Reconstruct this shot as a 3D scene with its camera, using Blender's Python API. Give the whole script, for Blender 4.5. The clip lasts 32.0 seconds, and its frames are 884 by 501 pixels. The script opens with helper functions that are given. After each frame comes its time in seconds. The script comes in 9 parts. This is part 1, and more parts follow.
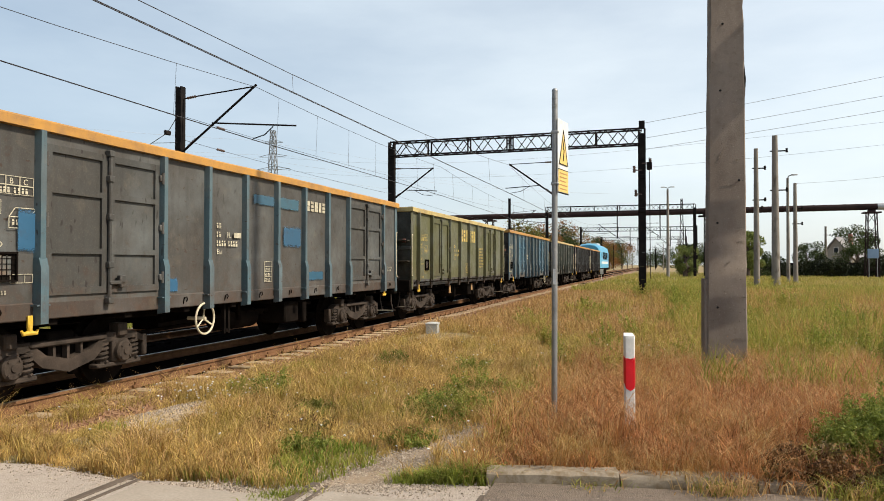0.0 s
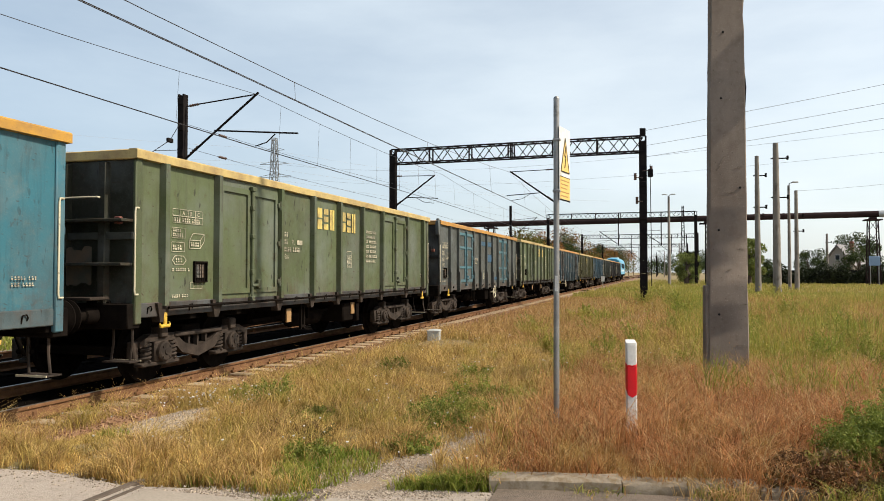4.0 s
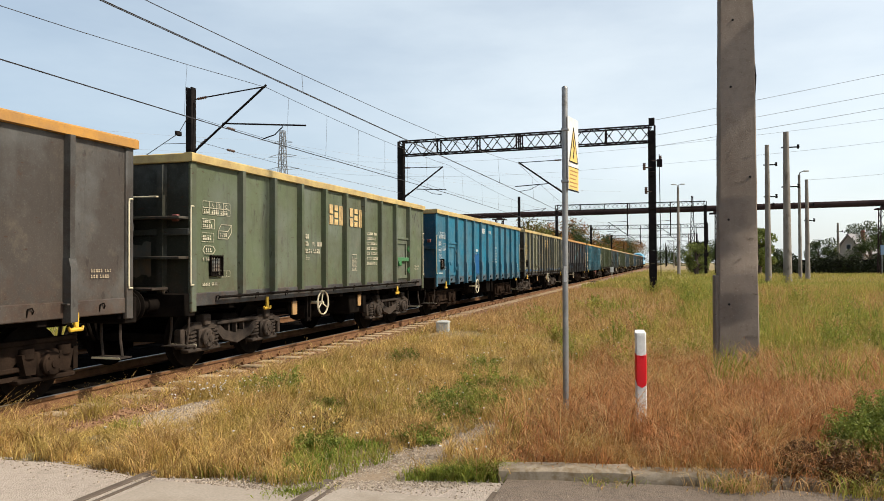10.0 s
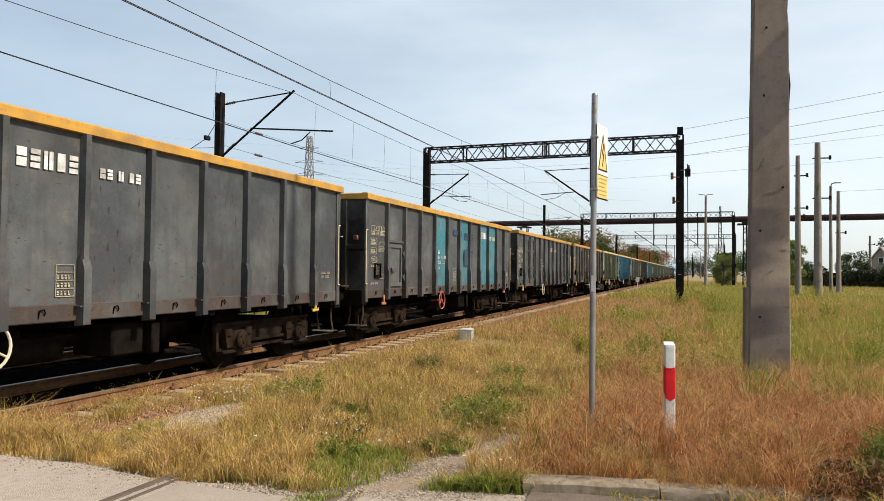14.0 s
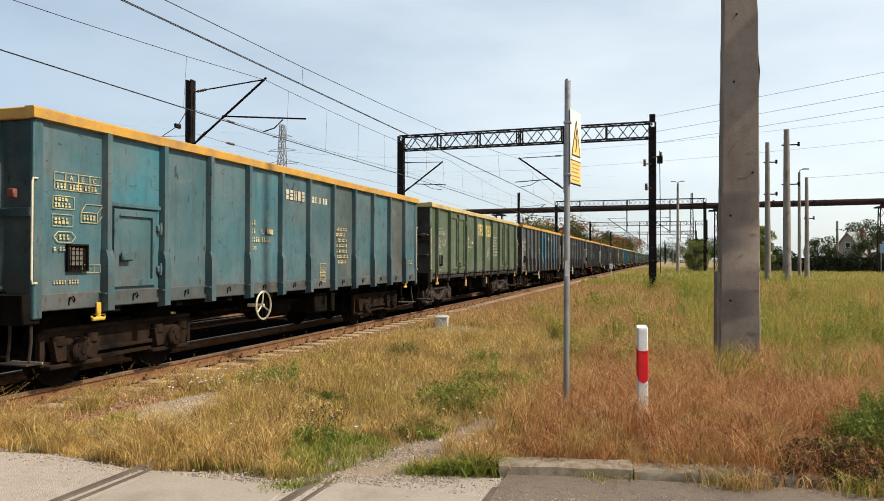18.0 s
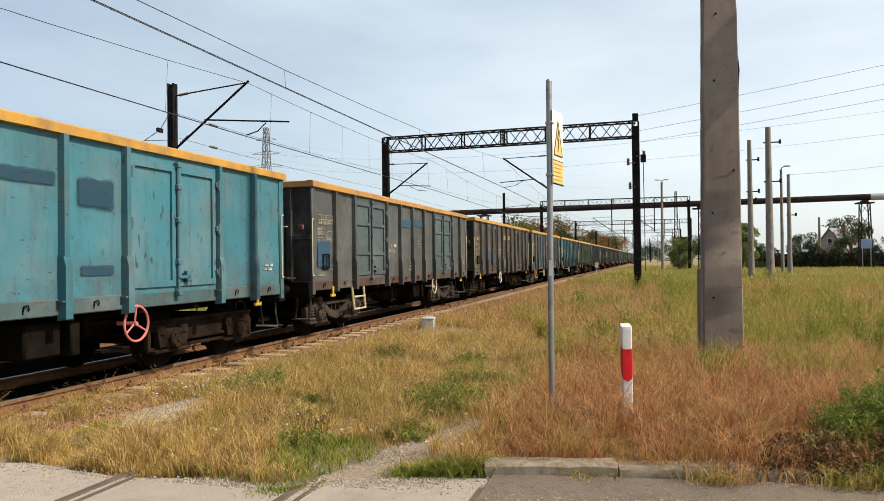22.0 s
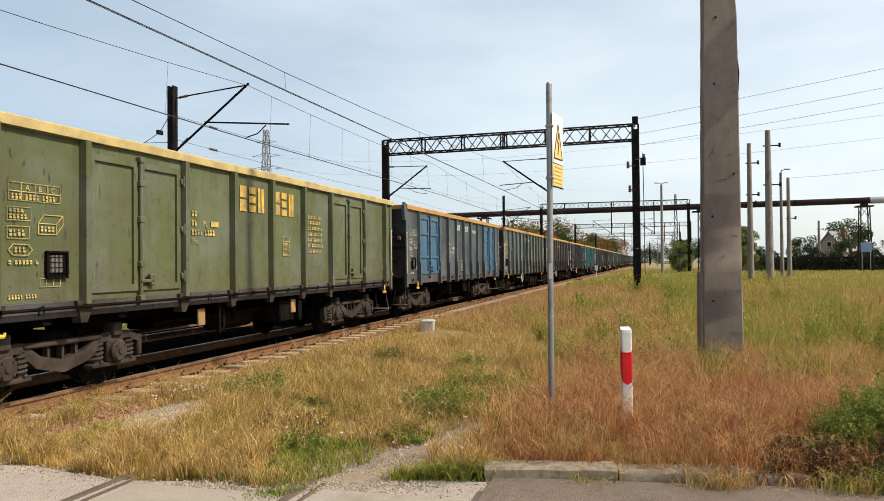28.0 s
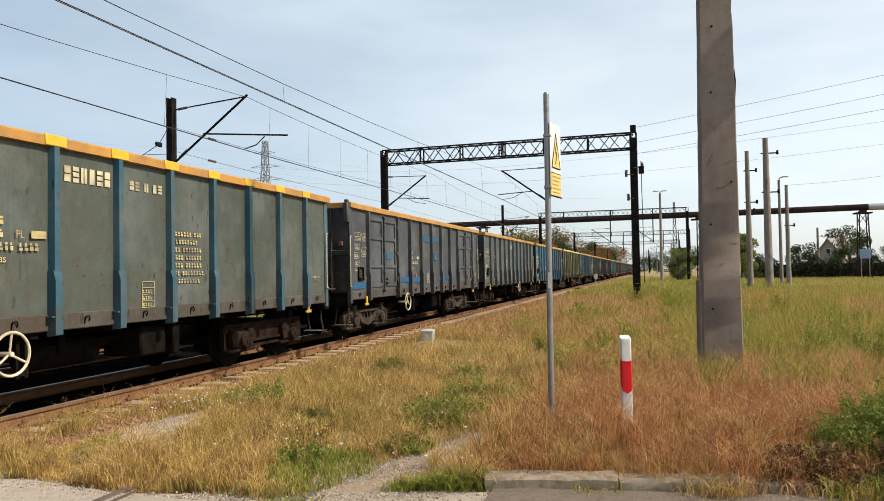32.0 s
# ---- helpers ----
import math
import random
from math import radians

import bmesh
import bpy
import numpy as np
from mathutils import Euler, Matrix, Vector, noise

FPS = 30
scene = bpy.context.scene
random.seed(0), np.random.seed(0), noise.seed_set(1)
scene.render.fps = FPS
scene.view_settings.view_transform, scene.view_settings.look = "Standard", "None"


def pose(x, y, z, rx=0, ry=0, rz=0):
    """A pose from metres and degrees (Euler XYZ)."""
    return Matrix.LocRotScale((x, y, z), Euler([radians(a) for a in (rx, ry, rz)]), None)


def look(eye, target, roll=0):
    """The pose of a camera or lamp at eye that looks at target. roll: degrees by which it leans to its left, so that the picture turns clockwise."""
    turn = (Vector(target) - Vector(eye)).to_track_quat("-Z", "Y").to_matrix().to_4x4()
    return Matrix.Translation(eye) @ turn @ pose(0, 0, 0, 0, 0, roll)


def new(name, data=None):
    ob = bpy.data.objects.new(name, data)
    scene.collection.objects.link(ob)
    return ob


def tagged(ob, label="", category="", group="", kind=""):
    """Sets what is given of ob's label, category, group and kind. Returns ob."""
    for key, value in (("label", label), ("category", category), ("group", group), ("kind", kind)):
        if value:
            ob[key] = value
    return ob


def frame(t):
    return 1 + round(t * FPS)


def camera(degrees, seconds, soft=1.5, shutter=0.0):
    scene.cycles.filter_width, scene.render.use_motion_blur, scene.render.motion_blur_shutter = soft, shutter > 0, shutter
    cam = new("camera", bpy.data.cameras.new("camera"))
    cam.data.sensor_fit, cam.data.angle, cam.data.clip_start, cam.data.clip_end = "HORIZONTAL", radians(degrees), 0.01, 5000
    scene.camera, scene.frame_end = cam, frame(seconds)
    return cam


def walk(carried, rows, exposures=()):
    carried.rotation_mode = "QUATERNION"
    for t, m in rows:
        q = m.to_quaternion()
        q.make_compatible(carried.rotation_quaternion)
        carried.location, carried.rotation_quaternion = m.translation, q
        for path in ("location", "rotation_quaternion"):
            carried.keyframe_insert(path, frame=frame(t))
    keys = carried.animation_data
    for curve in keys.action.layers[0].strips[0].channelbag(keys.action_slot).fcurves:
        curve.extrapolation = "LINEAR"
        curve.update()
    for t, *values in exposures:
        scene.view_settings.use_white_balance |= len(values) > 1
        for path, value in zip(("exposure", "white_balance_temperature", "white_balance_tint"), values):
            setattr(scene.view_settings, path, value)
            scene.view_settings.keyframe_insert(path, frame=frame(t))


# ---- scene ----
cam = camera(62.0, 32.0, soft=0.9)
PATH = [
    (0, (0.0, 0.0, 1.62), (-0.565, 1.918, 1.659), -0.0),
    (0.5, (0.0, 0.0, 1.626), (-0.553, 1.921, 1.684), 0.0),
    (1, (-0.001, -0.027, 1.624), (-0.567, 1.89, 1.686), -0.3),
    (1.5, (0.003, -0.031, 1.615), (-0.583, 1.88, 1.672), -0.1),
    (2, (-0.001, -0.018, 1.617), (-0.57, 1.898, 1.673), -0.2),
    (2.5, (-0.001, -0.011, 1.62), (-0.567, 1.906, 1.686), -0.0),
    (3, (0.007, -0.031, 1.615), (-0.555, 1.888, 1.672), 0.1),
    (3.5, (-0.003, -0.033, 1.616), (-0.568, 1.885, 1.675), 0.0),
    (5.5, (0.0, -0.027, 1.613), (-0.577, 1.887, 1.668), 0.2),
    (6, (0.002, -0.029, 1.615), (-0.575, 1.885, 1.668), 0.1),
    (6.5, (-0.001, -0.034, 1.617), (-0.583, 1.879, 1.675), 0.0),
    (7, (0.002, -0.03, 1.616), (-0.582, 1.882, 1.675), -0.0),
    (7.5, (-0.001, -0.034, 1.619), (-0.594, 1.875, 1.674), -0.4),
    (8, (0.0, -0.021, 1.613), (-0.599, 1.886, 1.655), -0.2),
    (8.5, (-0.006, -0.021, 1.613), (-0.6, 1.888, 1.655), -0.3),
    (9, (-0.004, -0.021, 1.616), (-0.597, 1.888, 1.66), -0.2),
    (9.5, (-0.001, -0.03, 1.615), (-0.599, 1.878, 1.652), -0.3),
    (10, (-0.004, -0.025, 1.612), (-0.594, 1.885, 1.648), -0.3),
    (10.5, (-0.007, -0.023, 1.615), (-0.594, 1.889, 1.652), -0.4),
    (11, (-0.002, -0.021, 1.611), (-0.591, 1.89, 1.65), -0.3),
    (11.5, (-0.002, -0.02, 1.618), (-0.586, 1.893, 1.652), -0.3),
    (12, (-0.004, -0.006, 1.616), (-0.592, 1.905, 1.656), -0.6),
    (12.5, (-0.011, -0.005, 1.604), (-0.676, 1.881, 1.623), -0.3),
    (13, (-0.036, 0.014, 1.595), (-0.698, 1.901, 1.56), 0.3),
    (13.5, (-0.045, 0.029, 1.597), (-0.706, 1.917, 1.589), 0.1),
    (14, (-0.042, 0.034, 1.612), (-0.694, 1.923, 1.667), 0.6),
    (14.5, (-0.023, 0.018, 1.602), (-0.619, 1.926, 1.661), 0.5),
    (16.5, (0.035, 0.018, 1.6), (-0.538, 1.934, 1.619), 0.4),
    (17, (0.01, 0.004, 1.595), (-0.609, 1.905, 1.624), 0.2),
    (17.5, (-0.016, 0.017, 1.592), (-0.614, 1.925, 1.612), 0.3),
    (18, (-0.038, 0.032, 1.59), (-0.626, 1.944, 1.614), 0.1),
    (18.5, (-0.047, 0.031, 1.589), (-0.613, 1.949, 1.596), -0.9),
    (19, (-0.034, 0.039, 1.588), (-0.608, 1.955, 1.593), -1.0),
    (19.5, (-0.028, 0.029, 1.58), (-0.631, 1.936, 1.587), -0.8),
    (20, (-0.03, 0.041, 1.583), (-0.609, 1.956, 1.595), -0.9),
    (20.5, (-0.019, 0.042, 1.586), (-0.582, 1.961, 1.604), -0.8),
    (21, (-0.019, 0.051, 1.59), (-0.567, 1.975, 1.606), -0.7),
    (21.5, (-0.007, 0.017, 1.589), (-0.561, 1.939, 1.627), -0.9),
    (22, (-0.014, 0.034, 1.592), (-0.566, 1.956, 1.619), -0.7),
    (22.5, (-0.014, 0.038, 1.591), (-0.56, 1.962, 1.609), -0.8),
    (23, (-0.016, 0.027, 1.588), (-0.563, 1.95, 1.614), -0.9),
    (23.5, (-0.021, 0.047, 1.59), (-0.561, 1.972, 1.613), -0.7),
    (24, (-0.021, 0.033, 1.597), (-0.571, 1.955, 1.628), -0.8),
    (24.5, (-0.013, 0.033, 1.593), (-0.56, 1.956, 1.622), -0.9),
    (25, (-0.008, 0.015, 1.593), (-0.558, 1.938, 1.621), -0.7),
    (25.5, (-0.007, 0.032, 1.593), (-0.558, 1.955, 1.612), -0.6),
    (27.5, (-0.018, 0.046, 1.592), (-0.57, 1.968, 1.625), -0.5),
    (28, (-0.016, 0.035, 1.595), (-0.567, 1.957, 1.629), -0.6),
    (28.5, (-0.014, 0.03, 1.595), (-0.561, 1.954, 1.63), -0.3),
    (29, (-0.017, 0.036, 1.598), (-0.566, 1.958, 1.642), -0.5),
    (29.5, (-0.009, 0.025, 1.595), (-0.555, 1.949, 1.634), -0.3),
    (30, (-0.018, 0.038, 1.591), (-0.56, 1.963, 1.625), -0.3),
    (30.5, (-0.019, 0.044, 1.598), (-0.554, 1.97, 1.659), -0.5),
    (31, (-0.024, 0.044, 1.595), (-0.564, 1.969, 1.657), -0.4),
    (31.5, (-0.02, 0.047, 1.6), (-0.579, 1.965, 1.674), -0.4),
    (32, (-0.009, 0.029, 1.598), (-0.558, 1.952, 1.658), -1.0),
]
walk(cam, [(t, look(eye, target, roll)) for t, eye, target, roll in PATH])

# ---- train position: head end of the reference wagon along the track, by time ----
def train_at(t):
    ease = 0.42 * math.sin(math.pi * (t - 29.0) / 3.0) ** 2 if 29.0 < t < 32.0 else 0.0
    return 18.354 + 11.0609 * t + 0.029885 * t * t + 0.0000731 * t ** 3 + ease


# ---- world and sun ----
world = bpy.data.worlds.new("world")
scene.world = world
world.use_nodes = True
wn, wl = world.node_tree.nodes, world.node_tree.links
wn.clear()
sky = wn.new("ShaderNodeTexSky")
sky.sky_type = "NISHITA"
sky.sun_disc = False
sky.sun_elevation = radians(45)
sky.sun_rotation = radians(88)
sky.air_density, sky.dust_density, sky.ozone_density = 1.0, 1.6, 1.5
haze = wn.new("ShaderNodeMix")
haze.data_type = "RGBA"
coord = wn.new("ShaderNodeTexCoord")
stretch = wn.new("ShaderNodeMapping")
stretch.inputs["Scale"].default_value = (1.0, 1.0, 3.5)
cloud = wn.new("ShaderNodeTexNoise")
cloud.inputs["Scale"].default_value = 1.6
cloud.inputs["Detail"].default_value = 7.0
cloud.inputs["Roughness"].default_value = 0.55
ramp = wn.new("ShaderNodeMapRange")
ramp.inputs["From Min"].default_value, ramp.inputs["From Max"].default_value = 0.36, 0.72
ramp.inputs["To Min"].default_value, ramp.inputs["To Max"].default_value = 0.42, 0.80
bg = wn.new("ShaderNodeBackground")
SKY_STRENGTH, HAZE = 0.105, (6.85, 7.45, 8.1, 1)
bg.inputs["Strength"].default_value = SKY_STRENGTH
haze.inputs["B"].default_value = HAZE
out = wn.new("ShaderNodeOutputWorld")
wl.new(coord.outputs["Generated"], stretch.inputs["Vector"])
wl.new(stretch.outputs["Vector"], cloud.inputs["Vector"])
wl.new(cloud.outputs["Fac"], ramp.inputs["Value"])
# the haze lies low: the sky clears towards the zenith
height = wn.new("ShaderNodeSeparateXYZ")
clear = wn.new("ShaderNodeMapRange")
clear.inputs["From Min"].default_value, clear.inputs["From Max"].default_value = 0.36, 0.75
clear.inputs["To Min"].default_value, clear.inputs["To Max"].default_value = 1.0, 0.12
veil = wn.new("ShaderNodeMath")
veil.operation = "MULTIPLY"
wl.new(coord.outputs["Generated"], height.inputs["Vector"])
wl.new(height.outputs["Z"], clear.inputs["Value"])
wl.new(ramp.outputs["Result"], veil.inputs[0])
wl.new(clear.outputs["Result"], veil.inputs[1])
wl.new(veil.outputs["Value"], haze.inputs["Factor"])
wl.new(sky.outputs["Color"], haze.inputs["A"])
# the haze is brighter and whiter towards the sun
split = wn.new("ShaderNodeSeparateXYZ")
glow = wn.new("ShaderNodeMapRange")
glow.inputs["From Min"].default_value, glow.inputs["From Max"].default_value = -0.75, 0.45
tone = wn.new("ShaderNodeMix")
tone.data_type = "RGBA"
tone.inputs["A"].default_value, tone.inputs["B"].default_value = (0.785, 0.86, 0.90, 1), (1.31, 1.27, 1.18, 1)
tint = wn.new("ShaderNodeMix")
tint.data_type, tint.blend_type = "RGBA", "MULTIPLY"
tint.inputs["Factor"].default_value = 1.0
wl.new(coord.outputs["Generated"], split.inputs["Vector"])
wl.new(split.outputs["X"], glow.inputs["Value"])
wl.new(glow.outputs["Result"], tone.inputs["Factor"])
wl.new(haze.outputs["Result"], tint.inputs["A"])
wl.new(tone.outputs["Result"], tint.inputs["B"])
wl.new(tint.outputs["Result"], bg.inputs["Color"])
wl.new(bg.outputs["Background"], out.inputs["Surface"])

sun = new("sun", bpy.data.lights.new("sun", "SUN"))
sun.data.energy = 4.9
sun.data.angle = radians(1.2)
sun.data.color = (1.0, 0.905, 0.75)
SUN_AZ, SUN_EL = 88.0, 45.0       # degrees clockwise from +y, and up
sd = Vector((math.sin(radians(SUN_AZ)) * math.cos(radians(SUN_EL)), math.cos(radians(SUN_AZ)) * math.cos(radians(SUN_EL)), math.sin(radians(SUN_EL))))
sun.matrix_world = look(sd * 60, (0, 0, 0))
scene.view_settings.exposure = 0.30


# ---- materials ----
def shader(name):
    m = bpy.data.materials.new(name)
    m.use_nodes = True
    nt = m.node_tree
    return m, nt, nt.nodes["Principled BSDF"]


def node(nt, kind, **values):
    n = nt.nodes.new(kind)
    for key, value in values.items():
        n.inputs[key].default_value = value
    return n


def noise_of(nt, vec, scale, detail=4.0, rough=0.55):
    n = node(nt, "ShaderNodeTexNoise", Scale=scale, Detail=detail, Roughness=rough)
    if vec is not None:
        nt.links.new(vec, n.inputs["Vector"])
    return n.outputs["Fac"]


def between(nt, value, lo, hi, to_lo=0.0, to_hi=1.0):
    n = nt.nodes.new("ShaderNodeMapRange")
    n.inputs["From Min"].default_value, n.inputs["From Max"].default_value = lo, hi
    n.inputs["To Min"].default_value, n.inputs["To Max"].default_value = to_lo, to_hi
    nt.links.new(value, n.inputs["Value"])
    return n.outputs["Result"]


def blend(nt, fac, a, b, kind="MIX"):
    n = nt.nodes.new("ShaderNodeMix")
    n.data_type, n.blend_type = "RGBA", kind
    for socket, v in ((n.inputs["Factor"], fac), (n.inputs["A"], a), (n.inputs["B"], b)):
        if isinstance(v, (int, float)):
            socket.default_value = v
        elif isinstance(v, tuple):
            socket.default_value = (*v, 1.0)
        else:
            nt.links.new(v, socket)
    return n.outputs["Result"]


def maths(nt, op, a, b):
    n = nt.nodes.new("ShaderNodeMath")
    n.operation = op
    for socket, v in ((n.inputs[0], a), (n.inputs[1], b)):
        if isinstance(v, (int, float)):
            socket.default_value = v
        else:
            nt.links.new(v, socket)
    return n.outputs[0]


def bump_of(nt, bsdf, height, strength=0.3, distance=0.01):
    b = node(nt, "ShaderNodeBump", Strength=strength, Distance=distance)
    nt.links.new(height, b.inputs["Height"])
    nt.links.new(b.outputs["Normal"], bsdf.inputs["Normal"])


def object_space(nt, scale=(1, 1, 1), scatter=True):
    """Object coordinates, shifted at random from object to object."""
    c = nt.nodes.new("ShaderNodeTexCoord")
    mp = nt.nodes.new("ShaderNodeMapping")
    mp.inputs["Scale"].default_value = scale
    nt.links.new(c.outputs["Object"], mp.inputs["Vector"])
    if scatter:
        info = nt.nodes.new("ShaderNodeObjectInfo")
        k = maths(nt, "MULTIPLY", info.outputs["Random"], 37.0)
        nt.links.new(k, mp.inputs["Location"])
    return mp.outputs["Vector"]


def world_space(nt, scale=(1, 1, 1)):
    g = nt.nodes.new("ShaderNodeNewGeometry")
    mp = nt.nodes.new("ShaderNodeMapping")
    mp.inputs["Scale"].default_value = scale
    nt.links.new(g.outputs["Position"], mp.inputs["Vector"])
    return mp.outputs["Vector"]


def mottled(name, a, b, scale=3.0, fine=40.0, rough=0.8, metal=0.0, bump=0.3, depth=0.004, stain=None, stain_at=(0.55, 0.7), space="object", stretch=(1, 1, 1)):
    """A surface between two colours, with fine grain, an optional stain colour and relief."""
    m, nt, bsdf = shader(name)
    vec = object_space(nt, stretch) if space == "object" else world_space(nt, stretch)
    big, small = noise_of(nt, vec, scale), noise_of(nt, vec, fine, 3.0, 0.7)
    col = blend(nt, between(nt, big, 0.3, 0.7), a, b)
    col = blend(nt, between(nt, small, 0.35, 0.75, 0.0, 0.35), col, tuple(0.45 * v for v in a))
    if stain:
        col = blend(nt, between(nt, noise_of(nt, vec, scale * 1.7, 6.0, 0.65), *stain_at), col, stain)
    nt.links.new(col, bsdf.inputs["Base Color"])
    nt.links.new(between(nt, small, 0.3, 0.8, rough - 0.08, min(1.0, rough + 0.1)), bsdf.inputs["Roughness"])
    bsdf.inputs["Metallic"].default_value = metal
    bsdf.inputs["Specular IOR Level"].default_value = 0.0 if max(b) < 0.07 else 0.12 if rough > 0.6 else 0.4
    if bump:
        bump_of(nt, bsdf, small, bump, depth)
    return m


def wagon_paint():
    """Old wagon paint in the part's own colour: faded, streaked, scratched, with rust and coal grime."""
    m, nt, bsdf = shader("wagon_paint")
    info = nt.nodes.new("ShaderNodeObjectInfo")
    base = info.outputs["Color"]
    vec, run = object_space(nt), object_space(nt, (5.0, 5.0, 0.55))
    cloudy, grain = noise_of(nt, vec, 1.1, 5.0, 0.6), noise_of(nt, vec, 55.0, 3.0, 0.7)
    streak = noise_of(nt, run, 1.6, 5.0, 0.65)
    fade = noise_of(nt, vec, 0.75, 6.0, 0.62)
    col = blend(nt, between(nt, fade, 0.46, 0.70, 0.0, 0.42), base, (0.17, 0.185, 0.185))
    col = blend(nt, between(nt, cloudy, 0.46, 0.66, 0.0, 0.30), col, (0.068, 0.055, 0.044))
    worn = noise_of(nt, vec, 2.4, 7.0, 0.7)
    col = blend(nt, between(nt, worn, 0.56, 0.74, 0.0, 0.24), col, (0.20, 0.165, 0.115))
    col = blend(nt, between(nt, streak, 0.52, 0.80, 0.0, 0.50), col, (0.030, 0.026, 0.023))
    blot = noise_of(nt, vec, 4.2, 7.0, 0.72)
    col = blend(nt, between(nt, blot, 0.60, 0.70, 0.0, 0.5), col, (0.060, 0.033, 0.020))
    scrape = object_space(nt, (6.0, 6.0, 2.2))
    scrape.node.inputs["Rotation"].default_value = (0.55, 0.0, 0.0)
    dash = noise_of(nt, scrape, 2.1, 2.0, 0.4)
    cross = object_space(nt, (3.0, 3.4, 10.0))
    cross.node.inputs["Rotation"].default_value = (-0.7, 0.0, 0.0)
    cut = noise_of(nt, cross, 2.6, 2.5, 0.5)
    here = nt.nodes.new("ShaderNodeTexCoord")
    axes = nt.nodes.new("ShaderNodeSeparateXYZ")
    nt.links.new(here.outputs["Object"], axes.inputs["Vector"])
    low = maths(nt, "MULTIPLY", between(nt, axes.outputs["Z"], 1.75, 1.2), between(nt, noise_of(nt, object_space(nt, (2.0, 2.0, 2.0)), 2.3, 6.0, 0.7), 0.45, 0.7))
    col = blend(nt, maths(nt, "MULTIPLY", low, 0.6), col, (0.075, 0.042, 0.027))
    col = blend(nt, maths(nt, "MULTIPLY", between(nt, dash, 0.67, 0.715), between(nt, info.outputs["Random"], 0.1, 0.9, 0.1, 0.8)), col, (0.022, 0.018, 0.016))
    col = blend(nt, maths(nt, "MULTIPLY", between(nt, cut, 0.68, 0.72), between(nt, info.outputs["Random"], 0.15, 0.85, 0.8, 0.05)), col, (0.045, 0.024, 0.014))
    col = blend(nt, between(nt, grain, 0.55, 0.8, 0.0, 0.22), col, (0.24, 0.22, 0.19))
    nt.links.new(col, bsdf.inputs["Base Color"])
    nt.links.new(between(nt, blot, 0.3, 0.7, 0.42, 0.75), bsdf.inputs["Roughness"])
    bsdf.inputs["Specular IOR Level"].default_value = 0.18
    bump_of(nt, bsdf, maths(nt, "ADD", blot, maths(nt, "MULTIPLY", cloudy, 1.5)), 0.35, 0.012)
    return m


def plain_paint():
    """Fresher paint in the part's own colour, lightly soiled."""
    m, nt, bsdf = shader("soiled_paint")
    info = nt.nodes.new("ShaderNodeObjectInfo")
    vec = object_space(nt)
    a, b = noise_of(nt, vec, 2.6, 5.0, 0.65), noise_of(nt, vec, 34.0, 3.0, 0.7)
    col = blend(nt, between(nt, a, 0.40, 0.68, 0.0, 0.62), info.outputs["Color"], (0.17, 0.095, 0.045))
    col = blend(nt, between(nt, b, 0.58, 0.78, 0.0, 0.5), col, (0.05, 0.04, 0.03))
    nt.links.new(col, bsdf.inputs["Base Color"])
    bsdf.inputs["Roughness"].default_value = 0.6
    bump_of(nt, bsdf, b, 0.25, 0.003)
    return m


def brushed_paint():
    """Overpaint in the part's own colour, thin and ragged towards its edges."""
    m, nt, bsdf = shader("brushed_overpaint")
    info = nt.nodes.new("ShaderNodeObjectInfo")
    here = nt.nodes.new("ShaderNodeTexCoord")
    axes = nt.nodes.new("ShaderNodeSeparateXYZ")
    nt.links.new(here.outputs["Generated"], axes.inputs["Vector"])
    edge = None
    for axis, reach in (("Y", 0.10), ("Z", 0.20)):
        d = maths(nt, "SUBTRACT", 0.5, maths(nt, "ABSOLUTE", maths(nt, "SUBTRACT", axes.outputs[axis], 0.5), 0.0))
        d = between(nt, d, 0.0, reach)
        edge = d if edge is None else maths(nt, "MULTIPLY", edge, d)
    vec = object_space(nt, (1.0, 2.2, 6.0))
    rag = noise_of(nt, vec, 2.2, 6.0, 0.7)
    mask = between(nt, maths(nt, "ADD", edge, maths(nt, "MULTIPLY", rag, 1.4)), 0.95, 1.55, 0.0, 0.92)
    col = blend(nt, between(nt, noise_of(nt, object_space(nt), 5.0, 6.0, 0.7), 0.5, 0.75, 0.0, 0.5), info.outputs["Color"], (0.06, 0.055, 0.05))
    nt.links.new(col, bsdf.inputs["Base Color"])
    bsdf.inputs["Roughness"].default_value = 0.65
    bsdf.inputs["Specular IOR Level"].default_value = 0.18
    bare_ = nt.nodes.new("ShaderNodeBsdfTransparent")
    mix = nt.nodes.new("ShaderNodeMixShader")
    nt.links.new(mask, mix.inputs["Fac"])
    nt.links.new(bare_.outputs["BSDF"], mix.inputs[1])
    nt.links.new(bsdf.outputs["BSDF"], mix.inputs[2])
    nt.links.new(mix.outputs["Shader"], nt.nodes["Material Output"].inputs["Surface"])
    return m


def faded_lettering():
    """Stencil paint in the part's own colour, worn away in places to the grime below."""
    m, nt, bsdf = shader("faded_lettering")
    info = nt.nodes.new("ShaderNodeObjectInfo")
    vec = object_space(nt)
    col = blend(nt, between(nt, noise_of(nt, vec, 3.0, 6.0, 0.7), 0.38, 0.66, 0.15, 0.85), info.outputs["Color"], (0.11, 0.095, 0.08))
    nt.links.new(col, bsdf.inputs["Base Color"])
    bsdf.inputs["Roughness"].default_value = 0.75
    bsdf.inputs["Specular IOR Level"].default_value = 0.15
    return m


